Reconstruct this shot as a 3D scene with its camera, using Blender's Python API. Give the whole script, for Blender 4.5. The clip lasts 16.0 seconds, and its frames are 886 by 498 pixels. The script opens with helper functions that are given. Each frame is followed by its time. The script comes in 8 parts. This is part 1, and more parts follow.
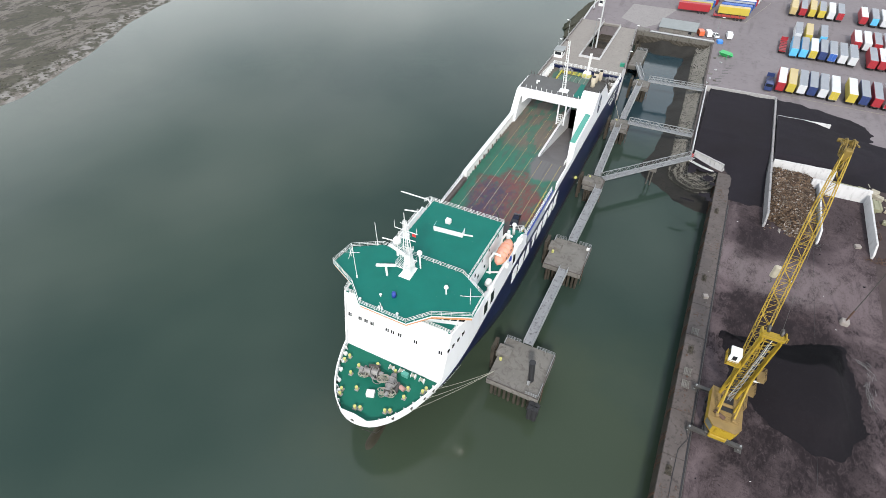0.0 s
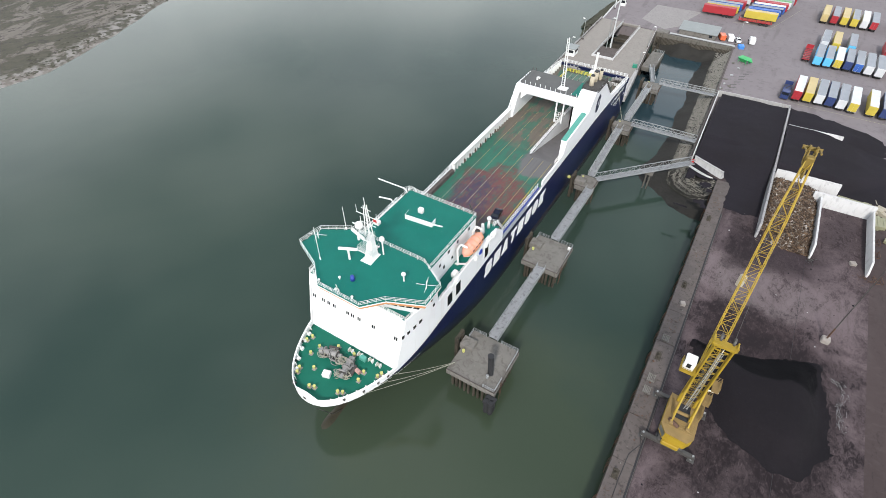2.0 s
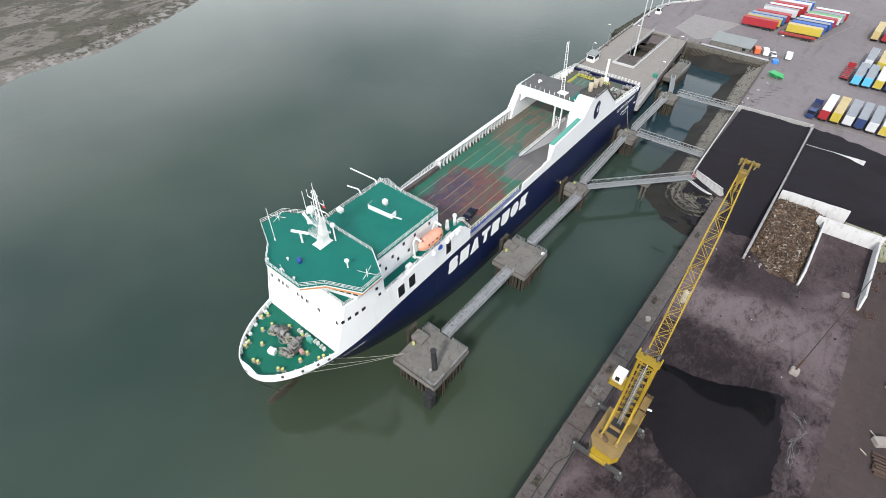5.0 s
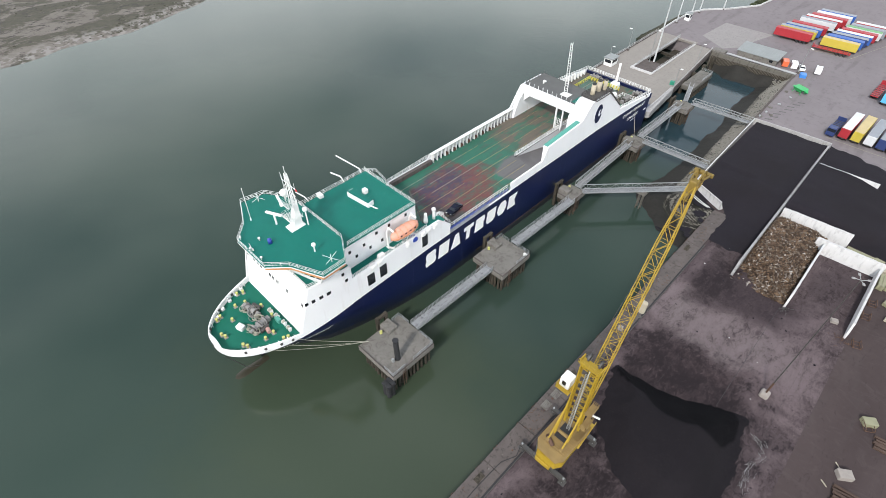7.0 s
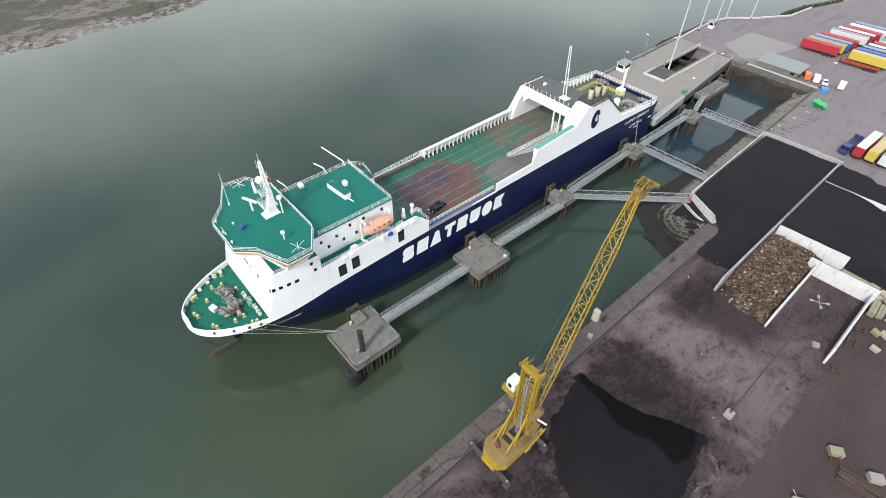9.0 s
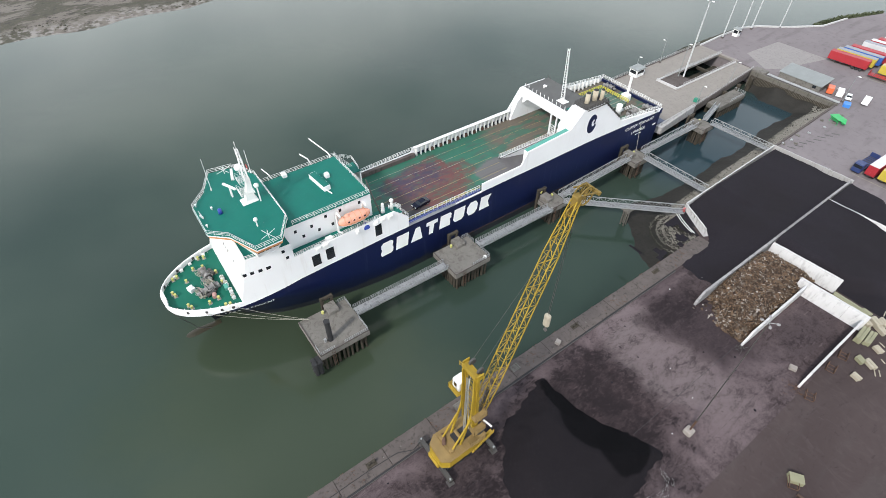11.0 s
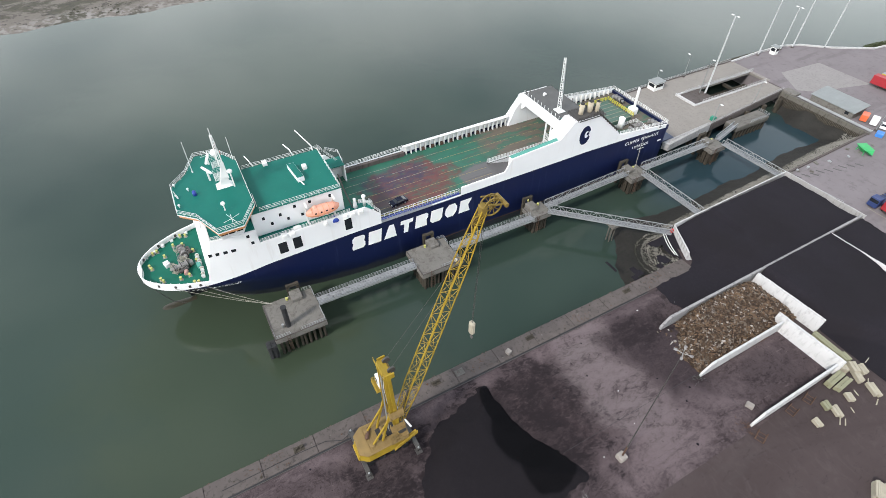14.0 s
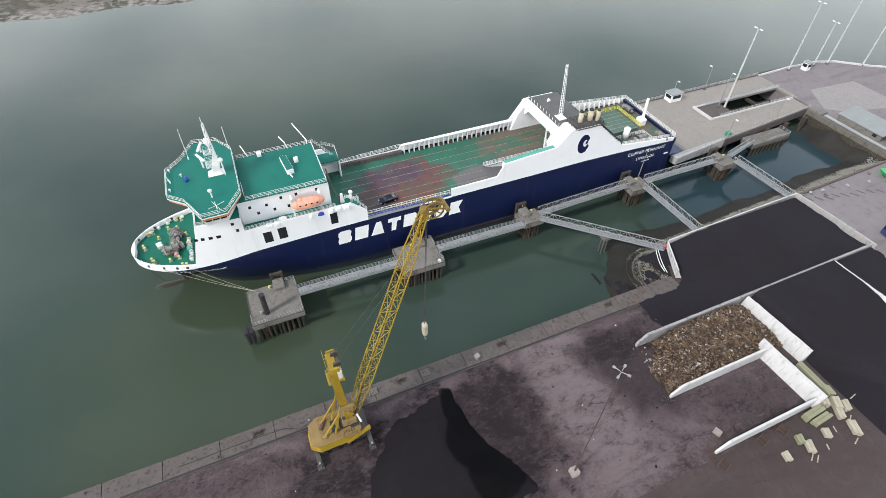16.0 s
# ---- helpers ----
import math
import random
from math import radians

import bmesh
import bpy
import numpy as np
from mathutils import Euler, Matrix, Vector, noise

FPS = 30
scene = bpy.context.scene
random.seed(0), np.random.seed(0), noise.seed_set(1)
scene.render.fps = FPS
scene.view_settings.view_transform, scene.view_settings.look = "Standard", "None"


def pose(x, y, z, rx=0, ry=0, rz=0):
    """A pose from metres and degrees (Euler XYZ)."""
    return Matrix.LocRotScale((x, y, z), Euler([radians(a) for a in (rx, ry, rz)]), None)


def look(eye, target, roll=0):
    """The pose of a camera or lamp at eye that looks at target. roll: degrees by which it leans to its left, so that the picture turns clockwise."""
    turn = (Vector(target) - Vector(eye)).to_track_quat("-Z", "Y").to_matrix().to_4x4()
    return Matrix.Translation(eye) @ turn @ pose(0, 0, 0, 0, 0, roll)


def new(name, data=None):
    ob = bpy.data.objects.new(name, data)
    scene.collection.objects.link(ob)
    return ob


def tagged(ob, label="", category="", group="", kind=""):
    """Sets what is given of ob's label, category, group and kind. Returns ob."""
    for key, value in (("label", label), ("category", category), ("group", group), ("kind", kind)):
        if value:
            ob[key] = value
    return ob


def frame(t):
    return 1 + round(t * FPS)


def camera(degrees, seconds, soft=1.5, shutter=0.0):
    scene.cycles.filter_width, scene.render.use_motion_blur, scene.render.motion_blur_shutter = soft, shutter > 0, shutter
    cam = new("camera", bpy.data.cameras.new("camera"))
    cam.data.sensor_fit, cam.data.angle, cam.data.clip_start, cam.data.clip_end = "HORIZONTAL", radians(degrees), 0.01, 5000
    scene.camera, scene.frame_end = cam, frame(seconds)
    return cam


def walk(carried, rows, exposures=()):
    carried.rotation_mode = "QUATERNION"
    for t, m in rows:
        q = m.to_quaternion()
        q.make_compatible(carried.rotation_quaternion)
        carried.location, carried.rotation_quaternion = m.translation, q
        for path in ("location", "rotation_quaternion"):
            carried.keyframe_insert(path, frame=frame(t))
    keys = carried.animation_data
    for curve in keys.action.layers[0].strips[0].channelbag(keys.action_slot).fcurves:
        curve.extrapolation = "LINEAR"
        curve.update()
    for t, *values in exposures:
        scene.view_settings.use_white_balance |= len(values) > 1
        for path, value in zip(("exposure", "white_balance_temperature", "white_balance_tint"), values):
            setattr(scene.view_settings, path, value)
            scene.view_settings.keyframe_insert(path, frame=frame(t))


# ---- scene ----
cam = camera(81.9, 16.0, 0.3)
PATH = [
    (0, (32.727, -29.684, 91.819), (32.069, -28.413, 90.422), -1.0),
    (0.5, (35.454, -28.646, 91.679), (34.776, -27.389, 90.28), -0.8),
    (1, (38.161, -27.578, 91.488), (37.459, -26.335, 90.087), -0.8),
    (1.5, (40.848, -26.454, 91.266), (40.123, -25.228, 89.863), -0.5),
    (2, (43.471, -25.267, 91.043), (42.72, -24.057, 89.638), -0.5),
    (2.5, (46.064, -23.961, 90.872), (45.288, -22.767, 89.468), -0.5),
    (3, (48.741, -22.573, 90.736), (47.936, -21.4, 89.33), -0.4),
    (3.5, (51.399, -21.152, 90.615), (50.568, -19.996, 89.209), -0.3),
    (4, (54.044, -19.696, 90.52), (53.191, -18.557, 89.114), -0.4),
    (4.2, (55.065, -19.08, 90.503), (54.202, -17.946, 89.1), -0.5),
    (6.3, (65.252, -12.114, 90.046), (64.284, -11.062, 88.647), -0.4),
    (6.5, (66.177, -11.404, 90.035), (65.204, -10.36, 88.634), -0.1),
    (7, (68.404, -9.602, 90.023), (67.407, -8.582, 88.621), -0.1),
    (7.5, (70.59, -7.663, 90.033), (69.576, -6.662, 88.63), 0.1),
    (8, (72.666, -5.777, 90.089), (71.637, -4.793, 88.684), 0.2),
    (8.5, (74.676, -3.88, 90.163), (73.625, -2.919, 88.76), 0.2),
    (9, (76.629, -1.865, 90.208), (75.557, -0.93, 88.802), 0.3),
    (11.3, (85.385, 8.201, 90.568), (84.235, 9.03, 89.156), 0.4),
    (11.5, (86.114, 9.11, 90.582), (84.96, 9.932, 89.171), 0.4),
    (12, (87.89, 11.423, 90.713), (86.716, 12.217, 89.301), 0.3),
    (12.5, (89.566, 13.881, 90.887), (88.374, 14.648, 89.477), 0.3),
    (13, (91.173, 16.333, 91.1), (89.964, 17.072, 89.69), 0.2),
    (13.5, (92.651, 18.838, 91.312), (91.428, 19.552, 89.899), 0.3),
    (14, (93.947, 21.216, 91.518), (92.709, 21.9, 90.104), 0.4),
    (14.5, (95.115, 23.648, 91.702), (93.863, 24.302, 90.286), 0.4),
    (15, (96.347, 26.219, 91.898), (95.082, 26.845, 90.48), 0.5),
    (15.5, (97.696, 28.794, 92.069), (96.417, 29.391, 90.651), 0.5),
    (16, (99.073, 31.502, 92.155), (97.778, 32.065, 90.738), 0.5),
]
walk(cam, [(t, look(eye, target, roll)) for t, eye, target, roll in PATH])

# ---- light ----
SUN_DIR = Vector((-0.20, 0.72, -0.66)).normalized()
world = bpy.data.worlds.new("sky")
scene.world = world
world.use_nodes = True
wn, wl = world.node_tree.nodes, world.node_tree.links
wn.clear()
w_out, w_bg = wn.new("ShaderNodeOutputWorld"), wn.new("ShaderNodeBackground")
w_sky = wn.new("ShaderNodeTexSky")
w_sky.sky_type, w_sky.sun_disc = "NISHITA", False
w_sky.sun_elevation = math.asin(-SUN_DIR.z)
w_sky.sun_rotation = math.atan2(-SUN_DIR.x, -SUN_DIR.y)
w_sky.air_density, w_sky.dust_density, w_sky.ozone_density = 1.8, 0.4, 2.0
w_tc, w_map = wn.new("ShaderNodeTexCoord"), wn.new("ShaderNodeMapping")
w_map.inputs["Scale"].default_value = (1.0, 1.0, 2.63)
w_map.inputs["Location"].default_value = (4.334, -0.528, 5.287)
w_noise = wn.new("ShaderNodeTexNoise")
w_noise.inputs["Scale"].default_value, w_noise.inputs["Detail"].default_value = 3.22, 4.0
w_noise.inputs["Roughness"].default_value = 0.5
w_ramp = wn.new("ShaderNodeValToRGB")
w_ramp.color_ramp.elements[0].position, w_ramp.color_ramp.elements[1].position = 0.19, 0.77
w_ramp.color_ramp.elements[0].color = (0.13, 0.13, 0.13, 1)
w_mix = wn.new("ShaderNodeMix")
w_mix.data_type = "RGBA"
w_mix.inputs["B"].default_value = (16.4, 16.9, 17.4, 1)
wl.new(w_tc.outputs["Generated"], w_map.inputs["Vector"])
wl.new(w_map.outputs["Vector"], w_noise.inputs["Vector"])
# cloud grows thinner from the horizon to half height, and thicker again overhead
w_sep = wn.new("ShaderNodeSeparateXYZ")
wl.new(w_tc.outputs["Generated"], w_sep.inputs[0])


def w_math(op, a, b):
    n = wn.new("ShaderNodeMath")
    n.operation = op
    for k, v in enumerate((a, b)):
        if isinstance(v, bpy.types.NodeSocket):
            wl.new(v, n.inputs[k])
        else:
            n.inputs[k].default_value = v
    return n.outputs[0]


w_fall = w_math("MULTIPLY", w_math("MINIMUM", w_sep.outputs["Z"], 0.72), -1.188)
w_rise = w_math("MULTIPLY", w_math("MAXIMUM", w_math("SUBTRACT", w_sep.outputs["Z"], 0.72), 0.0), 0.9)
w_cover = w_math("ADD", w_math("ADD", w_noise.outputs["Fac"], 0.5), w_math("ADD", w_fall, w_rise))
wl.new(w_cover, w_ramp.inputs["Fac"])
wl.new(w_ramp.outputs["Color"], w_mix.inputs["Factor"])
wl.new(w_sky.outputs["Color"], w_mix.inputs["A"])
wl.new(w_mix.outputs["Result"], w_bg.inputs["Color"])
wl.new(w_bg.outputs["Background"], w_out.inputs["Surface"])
w_bg.inputs["Strength"].default_value = 0.14
sun = new("sun", bpy.data.lights.new("sun", "SUN"))
sun.data.energy, sun.data.angle, sun.data.color = 3.7, radians(6), (1.0, 0.955, 0.905)
sun.matrix_world = look((60, -200, 250), Vector((60, -200, 250)) + SUN_DIR)
scene.view_settings.exposure = 0.0


# ---- mesh and material helpers ----
class M:
    """Collects plain faces, then becomes one mesh."""

    def __init__(self):
        self.v, self.f = [], []

    def add(self, vs, fs):
        k = len(self.v)
        self.v += [tuple(p) for p in vs]
        self.f += [tuple(i + k for i in f) for f in fs]
        return self

    def box(self, x0, x1, y0, y1, z0, z1, m=None):
        vs = [Vector((x, y, z)) for z in (z0, z1) for x, y in ((x0, y0), (x1, y0), (x1, y1), (x0, y1))]
        if m is not None:
            vs = [m @ p for p in vs]
        return self.add(vs, [(3, 2, 1, 0), (4, 5, 6, 7), (0, 1, 5, 4), (1, 2, 6, 5), (2, 3, 7, 6), (3, 0, 4, 7)])

    def bevel_box(self, x0, x1, y0, y1, z0, z1, b, m=None):
        """A box with chamfered upright and top edges."""
        def ring(i, z):
            return [(x0 + i, y0 + b, z), (x0 + b, y0 + i, z), (x1 - b, y0 + i, z), (x1 - i, y0 + b, z),
                    (x1 - i, y1 - b, z), (x1 - b, y1 - i, z), (x0 + b, y1 - i, z), (x0 + i, y1 - b, z)]
        rings = [ring(0, z0), ring(0, z1 - b), ring(b * 0.7, z1)]
        vs = [Vector(p) for r in rings for p in r]
        if m is not None:
            vs = [m @ p for p in vs]
        fs = [tuple(range(7, -1, -1)), tuple(range(16, 24))]
        for k in (0, 8):
            fs += [(k + i, k + (i + 1) % 8, k + 8 + (i + 1) % 8, k + 8 + i) for i in range(8)]
        return self.add(vs, fs)

    def prism(self, poly, z0, z1):
        n = len(poly)
        area = sum(poly[i][0] * poly[(i + 1) % n][1] - poly[(i + 1) % n][0] * poly[i][1] for i in range(n))
        if area < 0:
            poly = poly[::-1]
        vs = [(x, y, z0) for x, y in poly] + [(x, y, z1) for x, y in poly]
        return self.add(vs, [tuple(range(n - 1, -1, -1)), tuple(range(n, 2 * n))]
                        + [(i, (i + 1) % n, n + (i + 1) % n, n + i) for i in range(n)])

    def tube(self, a, b, r, n=6, r2=None):
        a, b = Vector(a), Vector(b)
        r2 = r if r2 is None else r2
        d = (b - a).normalized()
        u = d.orthogonal().normalized()
        w = d.cross(u)
        ring = [u * math.cos(2 * math.pi * i / n) + w * math.sin(2 * math.pi * i / n) for i in range(n)]
        vs = [a + p * r for p in ring] + [b + p * r2 for p in ring]
        return self.add(vs, [(i, (i + 1) % n, n + (i + 1) % n, n + i) for i in range(n)]
                        + [tuple(range(n - 1, -1, -1)), tuple(range(n, 2 * n))])

    def pipe(self, pts, r, n=6):
        for a, b in zip(pts, pts[1:]):
            self.tube(a, b, r, n)
        return self

    def beam(self, a, b, w, h):
        """A square bar from a to b."""
        a, b = Vector(a), Vector(b)
        d = (b - a).normalized()
        s = d.cross(Vector((0, 0, 1)))
        s = s.normalized() if s.length > 1e-4 else Vector((1, 0, 0))
        u = s.cross(d)
        c = [s * i * w / 2 + u * j * h / 2 for i, j in ((-1, -1), (1, -1), (1, 1), (-1, 1))]
        return self.add([a + p for p in c] + [b + p for p in c],
                        [(3, 2, 1, 0), (4, 5, 6, 7), (0, 1, 5, 4), (1, 2, 6, 5), (2, 3, 7, 6), (3, 0, 4, 7)])

    def grid(self, rows, close=False):
        """Quads between rows of points of equal number."""
        n, k = len(rows[0]), len(self.v)
        self.v += [tuple(p) for r in rows for p in r]
        for i in range(len(rows) - 1):
            for j in range(n if close else n - 1):
                j2 = (j + 1) % n
                self.f.append((k + i * n + j, k + i * n + j2, k + (i + 1) * n + j2, k + (i + 1) * n + j))
        return self

    def dome(self, c, rx, ry, rz, n=12, k=6, low=-0.2):
        rows = []
        for i in range(k + 1):
            e = math.pi / 2 * (low + (1 - low) * i / k)
            rows.append([(c[0] + rx * math.cos(e) * math.cos(2 * math.pi * j / n),
                          c[1] + ry * math.cos(e) * math.sin(2 * math.pi * j / n), c[2] + rz * math.sin(e)) for j in range(n)])
        return self.grid(rows, True)

    def railing(self, pts, h=1.05, gap=1.6, r=0.035, bars=3):
        """Posts and bars along a line of points on a deck."""
        for a, b in zip(pts, pts[1:]):
            a, b = Vector(a), Vector(b)
            for k in range(bars):
                z = Vector((0, 0, h * (k + 1) / bars))
                self.beam(a + z, b + z, r * 1.6, r * 1.6)
            n = max(1, round((b - a).length / gap))
            for i in range(n + 1):
                p = a.lerp(b, i / n)
                self.beam(p, p + Vector((0, 0, h)), r * 1.8, r * 1.8)
        return self

    def mesh(self, name, smooth=False):
        me = bpy.data.meshes.new(name)
        me.from_pydata(self.v, [], self.f)
        me.update()
        if smooth:
            me.shade_smooth()
        return me


def thing(name, label, category, at=(0, 0, 0), rz=0, group="", kind=""):
    """An Empty at a thing's base, to which its parts are tied."""
    ob = new(name)
    ob.matrix_basis = pose(*at, 0, 0, rz)
    return tagged(ob, label, category, group, kind)


def part(name, m, material, parent=None, label="", smooth=False):
    """One mesh object under a thing or a part."""
    ob = new(name, m if isinstance(m, bpy.types.Mesh) else m.mesh(name, smooth))
    if not ob.data.materials:
        ob.data.materials.append(material)
    if parent is not None:
        ob.parent = parent
    return tagged(ob, label)


def solid(name, m, material, label, category, kind="", group="", smooth=False):
    """A thing or a piece of the setting that is one mesh."""
    return tagged(part(name, m, material, None, "", smooth), label, category, group, kind)


class N:
    """Short words for building a node material."""

    def __init__(self, name, rough=0.6, metal=0.0, spec=0.5):
        self.mat = bpy.data.materials.new(name)
        self.mat.use_nodes = True
        self.t = self.mat.node_tree
        self.p = self.t.nodes["Principled BSDF"]
        self.p.inputs["Roughness"].default_value = rough
        self.p.inputs["Metallic"].default_value = metal
        self.p.inputs["Specular IOR Level"].default_value = spec
        self.pos = self.t.nodes.new("ShaderNodeNewGeometry").outputs["Position"]

    def put(self, sock, value):
        if isinstance(value, bpy.types.NodeSocket):
            self.t.links.new(value, sock)
        elif isinstance(value, (tuple, list)) and len(value) == 3 and sock.type == "RGBA":
            sock.default_value = (*value, 1)
        else:
            sock.default_value = value

    def noise(self, scale, detail=4, rough=0.55, stretch=None, distort=0.0):
        n = self.t.nodes.new("ShaderNodeTexNoise")
        n.inputs["Scale"].default_value, n.inputs["Detail"].default_value = scale, detail
        n.inputs["Roughness"].default_value, n.inputs["Distortion"].default_value = rough, distort
        v = self.pos
        if stretch:
            mp = self.t.nodes.new("ShaderNodeMapping")
            mp.inputs["Scale"].default_value = stretch
            self.t.links.new(v, mp.inputs["Vector"])
            v = mp.outputs["Vector"]
        self.t.links.new(v, n.inputs["Vector"])
        return n.outputs["Fac"]

    def cells(self, scale, feature="F1", stretch=None):
        n = self.t.nodes.new("ShaderNodeTexVoronoi")
        n.feature = feature
        n.inputs["Scale"].default_value = scale
        v = self.pos
        if stretch:
            mp = self.t.nodes.new("ShaderNodeMapping")
            mp.inputs["Scale"].default_value = stretch
            self.t.links.new(v, mp.inputs["Vector"])
            v = mp.outputs["Vector"]
        self.t.links.new(v, n.inputs["Vector"])
        return n.outputs["Distance"]

    def ramp(self, fac, a, b):
        """0 below a, 1 above b (or the other way round)."""
        n = self.t.nodes.new("ShaderNodeMapRange")
        n.interpolation_type = "SMOOTHSTEP"
        self.put(n.inputs["Value"], fac)
        if a < b:
            n.inputs["From Min"].default_value, n.inputs["From Max"].default_value = a, b
        else:
            n.inputs["From Min"].default_value, n.inputs["From Max"].default_value = b, a
            n.inputs["To Min"].default_value, n.inputs["To Max"].default_value = 1, 0
        return n.outputs["Result"]

    def mix(self, fac, a, b):
        n = self.t.nodes.new("ShaderNodeMix")
        n.data_type = "RGBA"
        self.put(n.inputs["Factor"], fac)
        self.put(n.inputs["A"], a)
        self.put(n.inputs["B"], b)
        return n.outputs["Result"]

    def math(self, op, a, b=0.0):
        n = self.t.nodes.new("ShaderNodeMath")
        n.operation = op
        self.put(n.inputs[0], a)
        self.put(n.inputs[1], b)
        return n.outputs[0]

    def axis(self, k):
        n = self.t.nodes.new("ShaderNodeSeparateXYZ")
        self.t.links.new(self.pos, n.inputs[0])
        return n.outputs[k]

    def blob(self, x, y, rx, ry, wob=0.35, scale=0.25, soft=0.35):
        """A stain of uneven outline round a place in plan, 1 inside."""
        dx = self.math("DIVIDE", self.math("SUBTRACT", self.axis(0), x), rx)
        dy = self.math("DIVIDE", self.math("SUBTRACT", self.axis(1), y), ry)
        d = self.math("SQRT", self.math("ADD", self.math("MULTIPLY", dx, dx), self.math("MULTIPLY", dy, dy)))
        w = self.math("MULTIPLY", self.math("SUBTRACT", self.noise(scale, 5), 0.5), wob * 4)
        return self.ramp(self.math("ADD", d, w), 1 + soft / 2, 1 - soft / 2)

    def random(self):
        return self.t.nodes.new("ShaderNodeObjectInfo").outputs["Random"]

    def done(self, colour, bump=None, strength=0.3, distance=0.05, rough=None):
        self.put(self.p.inputs["Base Color"], colour)
        if rough is not None:
            self.put(self.p.inputs["Roughness"], rough)
        if bump is not None:
            n = self.t.nodes.new("ShaderNodeBump")
            n.inputs["Strength"].default_value, n.inputs["Distance"].default_value = strength, distance
            self.t.links.new(bump, n.inputs["Height"])
            self.t.links.new(n.outputs["Normal"], self.p.inputs["Normal"])
        return self.mat


def plain(name, col, rough=0.55, metal=0.0, wear=0.25, big=0.35, fine=4.0, bump=0.15):
    """Paint or bare stuff with grain and faint stains at two scales."""
    n = N(name, rough, metal)
    dark = tuple(c * (1 - wear) for c in col)
    light = tuple(min(1, c * (1 + wear * 0.4)) for c in col)
    c = n.mix(n.noise(big, 5), dark, light)
    g = n.noise(fine, 4)
    c = n.mix(n.math("MULTIPLY", n.ramp(g, 0.62, 0.75), wear), c, tuple(x * 0.55 for x in col))
    return n.done(c, g, bump, 0.02)

# ---- materials ----
def water_material():
    n = N("harbour_water", 0.06, 0.0, 0.5)
    n.p.inputs["IOR"].default_value = 1.33
    big = n.noise(0.012, 3)
    c = n.mix(n.ramp(big, 0.32, 0.66), (0.0195, 0.035, 0.0275), (0.033, 0.0505, 0.039))
    c = n.mix(n.math("MULTIPLY", n.ramp(n.noise(0.007, 5, 0.55, (1, 0.45, 1), 0.8), 0.48, 0.66), 0.35), c, (0.049, 0.063, 0.046))
    c = n.mix(n.math("MULTIPLY", n.blob(28, 12, 36, 30, 0.3, 0.05, 0.9), 0.6), c, (0.047, 0.060, 0.034))
    # blue sky mirrored in the basin is put into the base colour here
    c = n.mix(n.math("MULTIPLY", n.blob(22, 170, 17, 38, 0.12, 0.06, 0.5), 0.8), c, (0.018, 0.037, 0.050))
    rip = n.math("ADD", n.noise(0.5, 5, 0.6), n.math("MULTIPLY", n.noise(2.4, 3, 0.6, (1, 0.6, 1)), 0.4))
    return n.done(c, rip, 0.10, 0.22)


